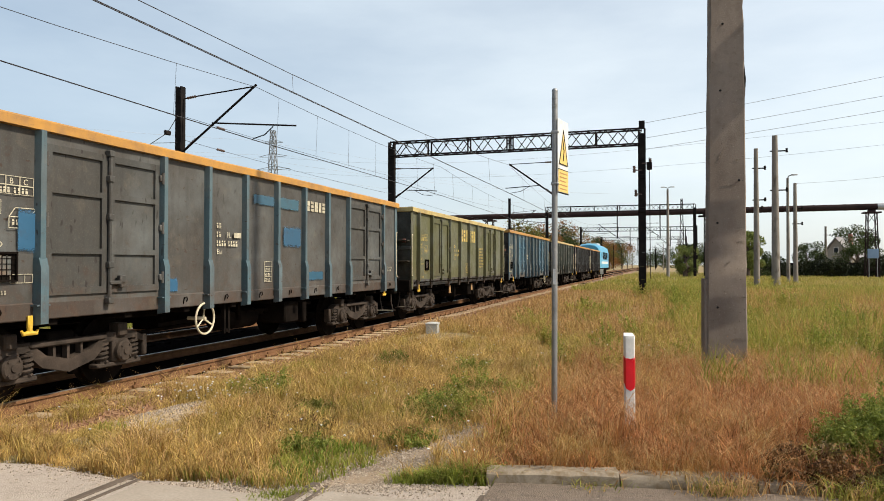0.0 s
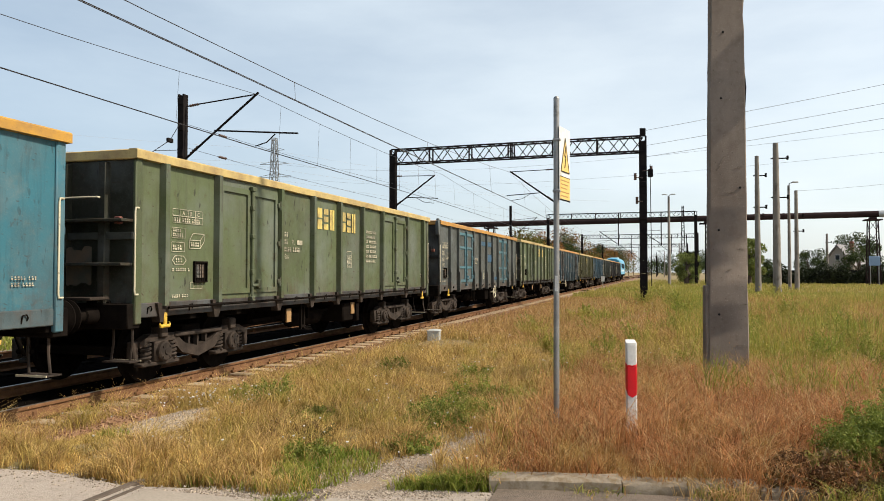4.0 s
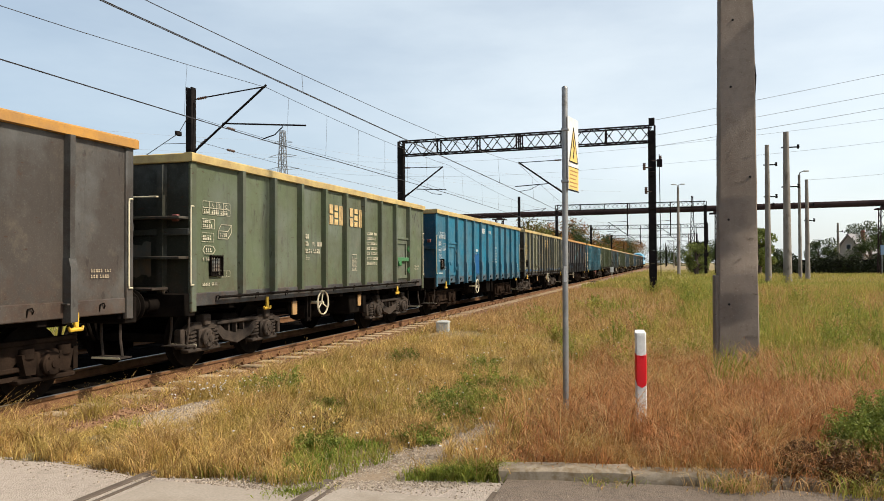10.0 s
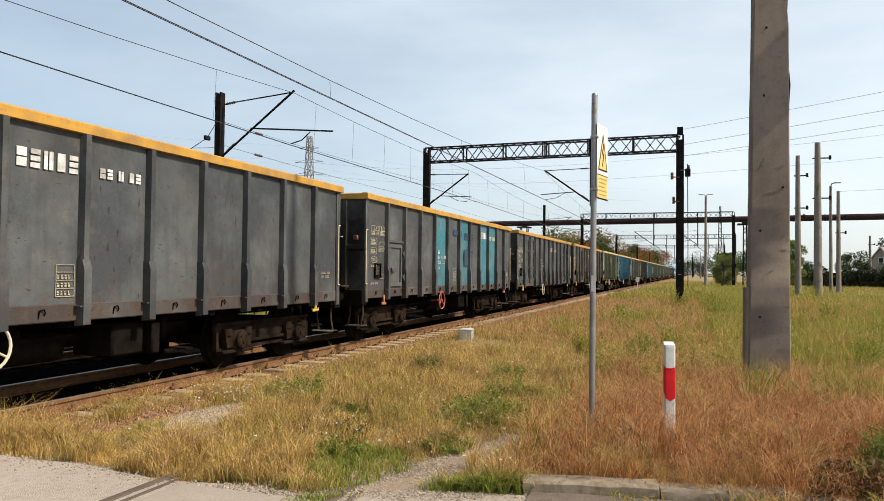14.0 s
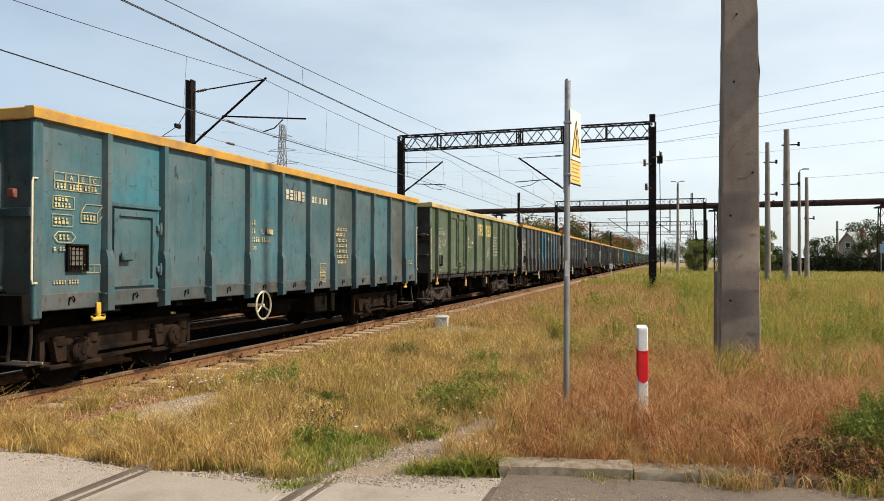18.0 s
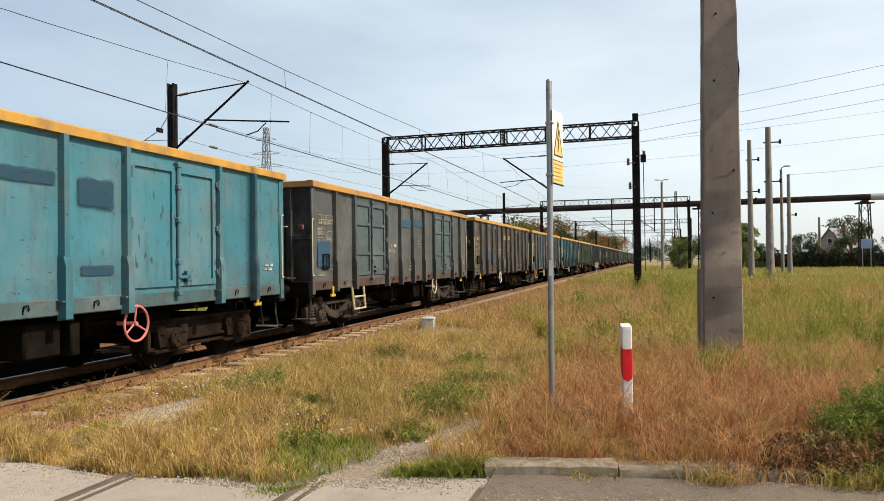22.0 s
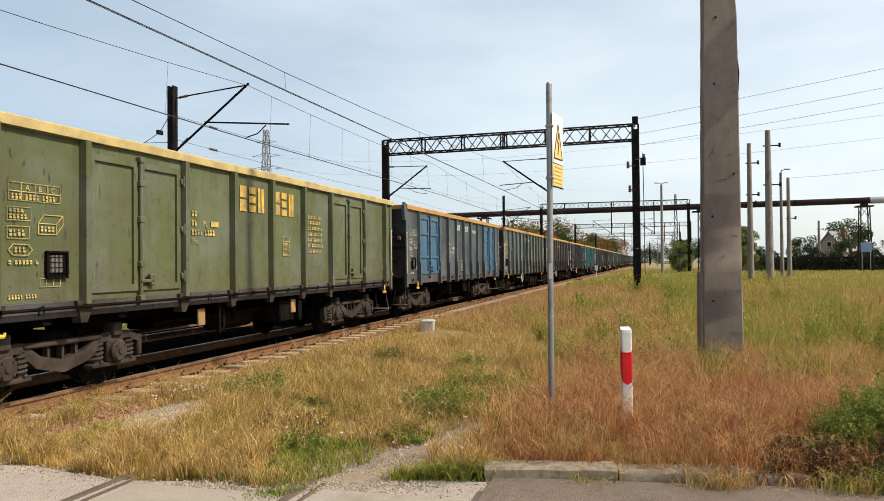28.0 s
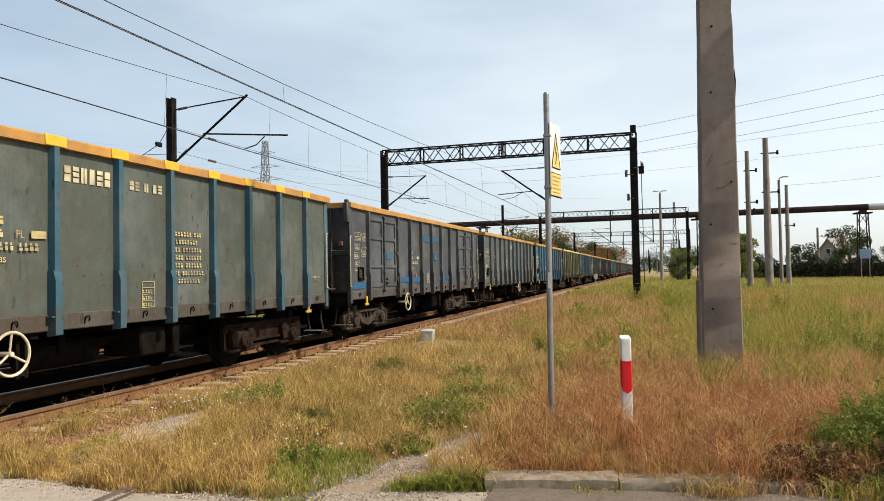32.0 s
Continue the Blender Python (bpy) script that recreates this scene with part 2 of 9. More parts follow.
def blades(name, dry, dark, green, green_at=(0.5, 0.62), patch=0.35, third=None):
    """Thin leaves: each of its own tint, greener in patches, letting light through."""
    m, nt, bsdf = shader(name)
    g = nt.nodes.new("ShaderNodeNewGeometry")
    vec = world_space(nt)
    col = blend(nt, between(nt, g.outputs["Random Per Island"], 0.0, 1.0), dry, dark)
    col = blend(nt, between(nt, noise_of(nt, vec, patch, 4.0, 0.6), *green_at), col, green)
    if third:
        col = blend(nt, between(nt, noise_of(nt, vec, patch * 4.5, 4.0, 0.65), 0.50, 0.66, 0.0, 0.75), col, third)
    flick = nt.nodes.new("ShaderNodeHueSaturation")
    nt.links.new(between(nt, noise_of(nt, vec, 9.0, 2.0), 0.3, 0.7, 0.65, 1.3), flick.inputs["Value"])
    nt.links.new(col, flick.inputs["Color"])
    col = flick.outputs["Color"]
    nt.links.new(col, bsdf.inputs["Base Color"])
    bsdf.inputs["Roughness"].default_value = 0.65
    bsdf.inputs["Specular IOR Level"].default_value = 0.25
    tr = nt.nodes.new("ShaderNodeBsdfTranslucent")
    nt.links.new(col, tr.inputs["Color"])
    mix = nt.nodes.new("ShaderNodeMixShader")
    mix.inputs["Fac"].default_value = 0.38
    nt.links.new(bsdf.outputs["BSDF"], mix.inputs[1])
    nt.links.new(tr.outputs["BSDF"], mix.inputs[2])
    nt.links.new(mix.outputs["Shader"], nt.nodes["Material Output"].inputs["Surface"])
    return m


PAINT, SOILED, FADED, BRUSHED = wagon_paint(), plain_paint(), faded_lettering(), brushed_paint()
# undergear: soot, plus shade below the wagons painted into the near-black
UNDER = mottled("sooty_shaded_iron", (0.006, 0.005, 0.0045), (0.015, 0.012, 0.010), 5.0, 60.0, 0.75, 0.0, 0.4, 0.004)
CAST = mottled("dusty_cast_iron", (0.020, 0.016, 0.0135), (0.070, 0.053, 0.042), 4.0, 50.0, 0.8, 0.0, 0.5, 0.005)
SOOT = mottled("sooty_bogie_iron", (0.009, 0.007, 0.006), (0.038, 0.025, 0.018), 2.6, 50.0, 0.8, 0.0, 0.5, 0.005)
RAIL = mottled("rusted_rail", (0.12, 0.060, 0.030), (0.20, 0.105, 0.052), 6.0, 70.0, 0.8, 0.0, 0.5, 0.003, space="world")
TREAD = mottled("worn_rail_head", (0.24, 0.20, 0.165), (0.36, 0.31, 0.265), 3.0, 60.0, 0.38, 0.8, 0.1, 0.001, space="world")
STEEL_DARK = mottled("blackened_steel", (0.012, 0.011, 0.012), (0.026, 0.022, 0.020), 3.0, 40.0, 0.65, 0.0, 0.3, 0.002)
ZINC = mottled("galvanised_steel", (0.22, 0.22, 0.22), (0.34, 0.34, 0.33), 5.0, 80.0, 0.5, 0.6, 0.2, 0.001, stain=(0.12, 0.10, 0.08), stain_at=(0.6, 0.75))
WIRE = mottled("oxidised_copper_wire", (0.05, 0.045, 0.045), (0.08, 0.07, 0.065), 2.0, 30.0, 0.5, 0.5, 0.0)
LINE = mottled("aluminium_line_wire", (0.30, 0.31, 0.33), (0.38, 0.39, 0.41), 2.0, 30.0, 0.5, 0.4, 0.0)
WHITE = mottled("aged_white_paint", (0.72, 0.72, 0.70), (0.60, 0.59, 0.56), 6.0, 60.0, 0.55, 0.0, 0.1, 0.001, stain=(0.36, 0.33, 0.27), stain_at=(0.6, 0.72))
CREAM = mottled("cream_paint", (0.62, 0.57, 0.42), (0.50, 0.44, 0.30), 7.0, 60.0, 0.55, 0.0, 0.1, 0.001, stain=(0.16, 0.11, 0.07), stain_at=(0.62, 0.75))
YELLOW = mottled("yellow_paint", (0.66, 0.42, 0.03), (0.55, 0.32, 0.02), 5.0, 60.0, 0.5, 0.0, 0.1, 0.001, stain=(0.12, 0.07, 0.03), stain_at=(0.6, 0.74))
RED = mottled("red_reflector", (0.64, 0.004, 0.014), (0.54, 0.003, 0.010), 5.0, 60.0, 0.35, 0.0, 0.1, 0.001)
CONCRETE = mottled("weathered_concrete", (0.19, 0.170, 0.148), (0.27, 0.245, 0.215), 1.6, 70.0, 0.9, 0.0, 0.6, 0.004, stain=(0.115, 0.095, 0.075), stain_at=(0.52, 0.66), stretch=(1, 1, 0.4))
SLAB = mottled("pale_slab_concrete", (0.31, 0.265, 0.215), (0.38, 0.33, 0.275), 0.9, 45.0, 0.92, 0.0, 0.4, 0.003, stain=(0.235, 0.195, 0.15), stain_at=(0.5, 0.7), space="world")
KERB = mottled("kerb_concrete", (0.22, 0.18, 0.135), (0.33, 0.275, 0.205), 6.5, 50.0, 0.92, 0.0, 0.6, 0.005, stain=(0.17, 0.125, 0.075), stain_at=(0.46, 0.62))
GREY_PLASTIC = mottled("grey_painted_metal", (0.46, 0.47, 0.46), (0.38, 0.39, 0.38), 6.0, 60.0, 0.6, 0.0, 0.1, 0.001)
PIPE = mottled("rusty_brown_pipe", (0.032, 0.022, 0.022), (0.052, 0.036, 0.034), 0.5, 8.0, 0.75, 0.1, 0.2, 0.01)
PIPE_NEW = mottled("clad_grey_pipe", (0.42, 0.44, 0.45), (0.36, 0.38, 0.39), 0.5, 8.0, 0.5, 0.3, 0.1, 0.01)
# dark copy of the sleeper colour, painting in shade behind the train
SLEEPER_DARK = mottled("shaded_sleeper", (0.008, 0.007, 0.006), (0.018, 0.014, 0.012), 4.0, 50.0, 0.9, 0.0, 0.5, 0.005, space="world")
SLEEPER = mottled("weathered_sleeper", (0.32, 0.235, 0.15), (0.46, 0.36, 0.24), 4.0, 50.0, 0.9, 0.0, 0.5, 0.005, space="world")
STONE = mottled("ballast_stone", (0.20, 0.105, 0.060), (0.32, 0.195, 0.118), 7.0, 40.0, 0.9, 0.0, 0.4, 0.005, space="world")
# bed colour holds coal dirt and, painted in, the shade under the train
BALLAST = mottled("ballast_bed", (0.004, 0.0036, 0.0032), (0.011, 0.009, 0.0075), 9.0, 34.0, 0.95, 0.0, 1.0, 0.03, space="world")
GLASS = mottled("dark_window", (0.03, 0.035, 0.04), (0.05, 0.055, 0.06), 2.0, 20.0, 0.12, 0.0, 0.0)
SIGN_YELLOW = mottled("sign_yellow", (0.72, 0.50, 0.15), (0.66, 0.45, 0.12), 4.0, 50.0, 0.5, 0.0, 0.0)
CHIP = mottled("broken_concrete", (0.10, 0.078, 0.06), (0.30, 0.25, 0.20), 30.0, 90.0, 0.95, 0.0, 0.6, 0.004)
BOARD_BLUE = mottled("pale_blue_board", (0.22, 0.33, 0.48), (0.19, 0.29, 0.43), 2.0, 20.0, 0.6, 0.0, 0.0)
BLACK_INK = mottled("black_print", (0.02, 0.02, 0.02), (0.03, 0.03, 0.03), 4.0, 50.0, 0.6, 0.0, 0.0)
INSULATOR = mottled("brown_insulator", (0.06, 0.03, 0.02), (0.09, 0.05, 0.035), 4.0, 50.0, 0.3, 0.0, 0.0)
BRICK = mottled("pale_house_plaster", (0.36, 0.33, 0.29), (0.30, 0.27, 0.24), 0.6, 12.0, 0.9, 0.0, 0.2, 0.01)
ROOF = mottled("grey_roof_sheet", (0.26, 0.25, 0.25), (0.20, 0.19, 0.19), 0.6, 12.0, 0.7, 0.0, 0.2, 0.01)
ROOF_RED = mottled("red_roof_tiles", (0.24, 0.10, 0.07), (0.18, 0.08, 0.06), 0.8, 14.0, 0.8, 0.0, 0.3, 0.02)
BARK = mottled("bark", (0.08, 0.06, 0.045), (0.13, 0.10, 0.08), 4.0, 30.0, 0.95, 0.0, 0.6, 0.02)
BLUE_LOCO = mottled("light_blue_loco_paint", (0.055, 0.30, 0.48), (0.075, 0.34, 0.52), 1.0, 20.0, 0.4, 0.0, 0.1, 0.003)

DRY = blades("dry_grass", (0.73, 0.53, 0.19), (0.29, 0.165, 0.046), (0.29, 0.26, 0.045), (0.46, 0.70), 0.8, (0.24, 0.13, 0.05))
REDDISH = blades("reddish_dry_grass", (0.63, 0.290, 0.115), (0.115, 0.042, 0.015), (0.38, 0.25, 0.07), (0.50, 0.68), 1.1, (0.58, 0.31, 0.13))
STRAW = blades("pale_straw", (0.62, 0.42, 0.20), (0.42, 0.24, 0.10), (0.50, 0.36, 0.16), (0.48, 0.64), 1.1)
FIELD = blades("field_grass", (0.62, 0.41, 0.15), (0.26, 0.145, 0.045), (0.24, 0.245, 0.042), (0.50, 0.64), 0.22, (0.33, 0.175, 0.075))
FIELD_FAR = blades("far_meadow_grass", (0.50, 0.40, 0.12), (0.23, 0.18, 0.045), (0.25, 0.26, 0.045), (0.42, 0.60), 0.1)
TAN = blades("sere_grass", (0.54, 0.335, 0.145), (0.27, 0.145, 0.055), (0.36, 0.28, 0.085), (0.52, 0.68), 0.5, (0.46, 0.25, 0.11))
GREEN = blades("green_grass", (0.31, 0.335, 0.052), (0.12, 0.155, 0.024), (0.44, 0.34, 0.085), (0.46, 0.62), 0.9)
WEED = blades("weed_leaves", (0.26, 0.29, 0.055), (0.11, 0.145, 0.025), (0.33, 0.32, 0.065), (0.5, 0.65), 2.2)
DOCK = blades("withered_weed", (0.24, 0.125, 0.052), (0.055, 0.029, 0.014), (0.13, 0.12, 0.036), (0.5, 0.65), 2.2)
LAWN = blades("fresh_low_grass", (0.25, 0.30, 0.045), (0.12, 0.17, 0.024), (0.33, 0.31, 0.065), (0.5, 0.65), 2.2)
OLD_RAIL = mottled("weathered_siding_rail", (0.085, 0.066, 0.052), (0.15, 0.118, 0.092), 3.0, 50.0, 0.85, 0.0, 0.4, 0.004, space="world")
LEAF_DARK = blades("hedge_leaves", (0.022, 0.030, 0.010), (0.010, 0.014, 0.005), (0.032, 0.038, 0.012), (0.55, 0.7), 0.3)
LEAF = blades("tree_leaves", (0.052, 0.075, 0.020), (0.022, 0.036, 0.010), (0.085, 0.10, 0.026), (0.55, 0.7), 0.3)
LEAF_PALE = blades("willow_leaves", (0.20, 0.23, 0.06), (0.12, 0.15, 0.035), (0.24, 0.24, 0.07), (0.55, 0.7), 0.3)
LEAF_RUST = blades("autumn_leaves", (0.27, 0.12, 0.03), (0.16, 0.075, 0.02), (0.12, 0.13, 0.03), (0.5, 0.6), 0.12)


def ground_material():
    m, nt, bsdf = shader("dry_turf_soil")
    vec = world_space(nt)
    a, b, c = noise_of(nt, vec, 0.45, 5.0, 0.6), noise_of(nt, vec, 6.0, 5.0, 0.7), noise_of(nt, vec, 45.0, 3.0, 0.7)
    col = blend(nt, between(nt, b, 0.3, 0.7), (0.20, 0.14, 0.065), (0.32, 0.23, 0.11))
    col = blend(nt, between(nt, a, 0.45, 0.62, 0.0, 0.75), col, (0.18, 0.16, 0.045))
    col = blend(nt, between(nt, c, 0.5, 0.75, 0.0, 0.6), col, (0.075, 0.055, 0.03))
    nt.links.new(col, bsdf.inputs["Base Color"])
    bsdf.inputs["Roughness"].default_value = 0.95
    bump_of(nt, bsdf, maths(nt, "ADD", b, c), 0.8, 0.05)
    return m


def gravel_material(name, a, b, dark):
    m, nt, bsdf = shader(name)
    vec = world_space(nt)
    v = node(nt, "ShaderNodeTexVoronoi", Scale=85.0)
    nt.links.new(vec, v.inputs["Vector"])
    big, mid = noise_of(nt, vec, 0.8, 5.0, 0.65), noise_of(nt, vec, 14.0, 4.0, 0.7)
    col = blend(nt, between(nt, big, 0.3, 0.7), a, b)
    sep = nt.nodes.new("ShaderNodeSeparateColor")
    nt.links.new(v.outputs["Color"], sep.inputs["Color"])
    col = blend(nt, between(nt, sep.outputs["Red"], 0.0, 1.0, 0.0, 0.4), col, tuple(min(1.0, 1.35 * x) for x in b))
    col = blend(nt, between(nt, mid, 0.5, 0.75, 0.0, 0.55), col, dark)
    nt.links.new(col, bsdf.inputs["Base Color"])
    bsdf.inputs["Roughness"].default_value = 0.95
    bump_of(nt, bsdf, maths(nt, "ADD", v.outputs["Distance"], mid), 0.6, 0.012)
    return m


def grit_material():
    """Loose grit: every little stone of its own shade."""
    m, nt, bsdf = shader("mixed_grit")
    g = nt.nodes.new("ShaderNodeNewGeometry")
    col = blend(nt, g.outputs["Random Per Island"], (0.17, 0.132, 0.098), (0.50, 0.42, 0.33))
    nt.links.new(blend(nt, between(nt, noise_of(nt, world_space(nt), 90.0, 3.0), 0.4, 0.7, 0.0, 0.5), col, (0.20, 0.155, 0.11)), bsdf.inputs["Base Color"])
    bsdf.inputs["Roughness"].default_value = 0.95
    return m


def pole_material():
    """Old cast concrete with washed-out aggregate and small pits."""
    m, nt, bsdf = shader("pitted_pole_concrete")
    vec = object_space(nt)
    big, mid, fine = noise_of(nt, object_space(nt, (1, 1, 0.35)), 1.5, 5.0, 0.6), noise_of(nt, vec, 9.0, 5.0, 0.7), noise_of(nt, vec, 70.0, 3.0, 0.7)
    col = blend(nt, between(nt, big, 0.35, 0.65), (0.165, 0.134, 0.110), (0.245, 0.205, 0.172))
    col = blend(nt, between(nt, mid, 0.5, 0.75, 0.0, 0.5), col, (0.12, 0.092, 0.070))
    for scale, lo, hi, shade, k in ((26.0, 0.13, 0.08, (0.44, 0.38, 0.31), 0.8), (13.0, 0.10, 0.06, (0.05, 0.038, 0.03), 0.85), (60.0, 0.22, 0.12, (0.33, 0.28, 0.22), 0.6), (9.0, 0.055, 0.03, (0.52, 0.46, 0.38), 0.9)):
        v = node(nt, "ShaderNodeTexVoronoi", Scale=scale)
        nt.links.new(vec, v.inputs["Vector"])
        col = blend(nt, between(nt, v.outputs["Distance"], lo, hi, 0.0, k), col, shade)
    col = blend(nt, between(nt, fine, 0.5, 0.8, 0.0, 0.4), col, (0.10, 0.08, 0.06))
    nt.links.new(col, bsdf.inputs["Base Color"])
    bsdf.inputs["Roughness"].default_value = 0.95
    bsdf.inputs["Specular IOR Level"].default_value = 0.1
    bump_of(nt, bsdf, maths(nt, "ADD", fine, mid), 0.6, 0.006)
    return m


GRIT, POLE = grit_material(), pole_material()
GROUND = ground_material()
GRAVEL = gravel_material("gritty_road_surface", (0.27, 0.225, 0.185), (0.36, 0.305, 0.255), (0.17, 0.135, 0.105))
PATH_GRIT = gravel_material("gravel_path", (0.19, 0.138, 0.088), (0.28, 0.208, 0.138), (0.075, 0.050, 0.030))
SANDY = gravel_material("sandy_bare_soil", (0.36, 0.27, 0.165), (0.47, 0.36, 0.23), (0.22, 0.155, 0.085))
MARGIN = gravel_material("brown_gravel_margin", (0.102, 0.077, 0.057), (0.160, 0.122, 0.090), (0.040, 0.028, 0.020))
SHOULDER = gravel_material("rusty_ballast_shoulder", (0.14, 0.075, 0.045), (0.23, 0.135, 0.085), (0.05, 0.03, 0.02))
FAINT_INK = mottled("sunbleached_print", (0.40, 0.22, 0.06), (0.30, 0.16, 0.05), 4.0, 50.0, 0.6, 0.0, 0.0)


# ---- mesh building ----
class Shape:
    """Collects vertices and faces for one mesh."""

    def __init__(self):
        self.v, self.f = [], []

    def add(self, verts, faces, m=None):
        n = len(self.v)
        self.v += [tuple(m @ Vector(p)) for p in verts] if m else [tuple(p) for p in verts]
        self.f += [tuple(n + i for i in f) for f in faces]
        return self

    def box(self, x0, x1, y0, y1, z0, z1, b=0.0, m=None):
        """A box, with its edges chamfered by b."""
        if b <= 0:
            vs = [(x, y, z) for x in (x0, x1) for y in (y0, y1) for z in (z0, z1)]
            return self.add(vs, [(0, 1, 3, 2), (4, 6, 7, 5), (0, 4, 5, 1), (2, 3, 7, 6), (0, 2, 6, 4), (1, 5, 7, 3)], m)
        X, Y, Z = (x0, x1), (y0, y1), (z0, z1)
        vs, at = [], {}
        for i in (0, 1):
            for j in (0, 1):
                for k in (0, 1):
                    s = (1 - 2 * i, 1 - 2 * j, 1 - 2 * k)
                    for ax in range(3):
                        p = [X[i], Y[j], Z[k]]
                        for o in range(3):
                            if o != ax:
                                p[o] += s[o] * b
                        at[i, j, k, ax] = len(vs)
                        vs.append(tuple(p))
        fs = []
        for s in (0, 1):
            fs.append([at[s, 0, 0, 0], at[s, 1, 0, 0], at[s, 1, 1, 0], at[s, 0, 1, 0]][:: 1 if s else -1])
            fs.append([at[0, s, 0, 1], at[1, s, 0, 1], at[1, s, 1, 1], at[0, s, 1, 1]][:: -1 if s else 1])
            fs.append([at[0, 0, s, 2], at[1, 0, s, 2], at[1, 1, s, 2], at[0, 1, s, 2]][:: 1 if s else -1])
        for p in (0, 1):
            for q in (0, 1):
                fs.append([at[p, q, 0, 0], at[p, q, 1, 0], at[p, q, 1, 1], at[p, q, 0, 1]])
                fs.append([at[p, 0, q, 0], at[p, 1, q, 0], at[p, 1, q, 2], at[p, 0, q, 2]])
                fs.append([at[0, p, q, 1], at[1, p, q, 1], at[1, p, q, 2], at[0, p, q, 2]])
                for k in (0, 1):
                    fs.append([at[p, q, k, 0], at[p, q, k, 1], at[p, q, k, 2]])
        return self.add(vs, fs, m)

    def bar(self, a, b, w, h=None, up=(0, 0, 1)):
        """A straight bar of section w x h from a to b."""
        a, b = Vector(a), Vector(b)
        y = (b - a).normalized()
        u = Vector(up) if abs(y.dot(Vector(up))) < 0.95 else Vector((1, 0, 0))
        x = y.cross(u).normalized()
        z = x.cross(y)
        w, h = w / 2, (h or w) / 2
        vs = [p + x * s * w + z * t * h for p in (a, b) for s, t in ((-1, -1), (1, -1), (1, 1), (-1, 1))]
        return self.add(vs, [(3, 2, 1, 0), (4, 5, 6, 7), (0, 1, 5, 4), (1, 2, 6, 5), (2, 3, 7, 6), (3, 0, 4, 7)])

    def tube(self, points, r, n=8, close=False):
        """A round bar along points; r may be one radius for each point."""
        pts = [Vector(p) for p in points]
        rs = r if isinstance(r, (list, tuple)) else [r] * len(pts)
        start, side = len(self.v), None
        for i, p in enumerate(pts):
            q = (pts[(i + 1) % len(pts)] - pts[i - 1]) if close else (pts[min(i + 1, len(pts) - 1)] - pts[max(i - 1, 0)])
            q.normalize()
            if side is None:
                side = q.cross(Vector((0, 0, 1)) if abs(q.z) < 0.9 else Vector((1, 0, 0))).normalized()
            side = (side - q * side.dot(q)).normalized()
            up = q.cross(side)
            self.v += [tuple(p + (side * math.cos(2 * math.pi * k / n) + up * math.sin(2 * math.pi * k / n)) * rs[i]) for k in range(n)]
        rings = len(pts)
        for i in range(rings if close else rings - 1):
            a, b = start + i * n, start + (i + 1) % rings * n
            self.f += [(a + k, a + (k + 1) % n, b + (k + 1) % n, b + k) for k in range(n)]
        if not close:
            self.f += [tuple(start + k for k in reversed(range(n))), tuple(start + (rings - 1) * n + k for k in range(n))]
        return self

    def prism(self, outline, a, b, axis=1):
        """A flat outline drawn out from a to b along an axis (0 x, 1 y, 2 z)."""
        n = len(outline)

        def place(p, s):
            q = list(p)
            q.insert(axis, s)
            return tuple(q)
        vs = [place(p, a) for p in outline] + [place(p, b) for p in outline]
        fs = [tuple(range(n)), tuple(range(2 * n - 1, n - 1, -1))]
        fs += [(i, i + n, (i + 1) % n + n, (i + 1) % n) for i in range(n)]
        return self.add(vs, fs)

    def lathe(self, profile, m=None, n=16):
        """A profile of (radius, height) turned round z."""
        vs = [(r * math.cos(2 * math.pi * k / n), r * math.sin(2 * math.pi * k / n), z) for r, z in profile for k in range(n)]
        fs = [(i * n + k, i * n + (k + 1) % n, (i + 1) * n + (k + 1) % n, (i + 1) * n + k) for i in range(len(profile) - 1) for k in range(n)]
        fs += [tuple(reversed(range(n))), tuple((len(profile) - 1) * n + k for k in range(n))]
        return self.add(vs, fs, m)

    def mesh(self, name, material, smooth=38):
        me = bpy.data.meshes.new(name)
        me.from_pydata(self.v, [], self.f)
        bm = bmesh.new()
        bm.from_mesh(me)
        bmesh.ops.recalc_face_normals(bm, faces=bm.faces)
        bm.to_mesh(me)
        bm.free()
        for mat in material if isinstance(material, (list, tuple)) else [material]:
            me.materials.append(mat)
        if smooth:
            me.polygons.foreach_set("use_smooth", [True] * len(me.polygons))
            me.set_sharp_from_angle(angle=radians(smooth))
        me.update()
        return me


def part(name, shape, material, parent=None, label="", at=None, color=None):
    """One mesh object under a thing or a part, from a shape or from a mesh already made."""
    me = shape.mesh(name, material) if isinstance(shape, Shape) else shape
    ob = new(name, me)
    ob.parent = parent
    if at is not None:
        ob.matrix_basis = at if isinstance(at, Matrix) else Matrix.Translation(at)
    if color:
        ob.color = (*color, 1.0)
    return tagged(ob, label)


def holder(name, at, label, category, group="", kind=""):
    ob = new(name)
    ob.empty_display_size = 0.2
    ob.matrix_basis = at if isinstance(at, Matrix) else Matrix.Translation(at)
    return tagged(ob, label, category, group, kind)


def big_mesh(name, verts, faces, material, smooth=False):
    """A mesh from arrays, for what is too fine to count."""
    me = bpy.data.meshes.new(name)
    me.from_pydata(verts, [], faces)
    me.materials.append(material)
    if smooth:
        me.polygons.foreach_set("use_smooth", [True] * len(me.polygons))
    me.update()
    return me


# ---- the ground ----
TRACK, TRACK_FAR, SIDING = -8.1, -12.1, -3.27     # middles of the three tracks
ROAD_EDGE = ((-60, 4.95), (-5.98, 4.93), (-4.78, 4.96), (-3.9, 4.80), (-3.38, 4.94), (-2.76, 4.86), (-2.24, 5.20), (-1.3, 5.45), (60, 6.9 + 6.0))


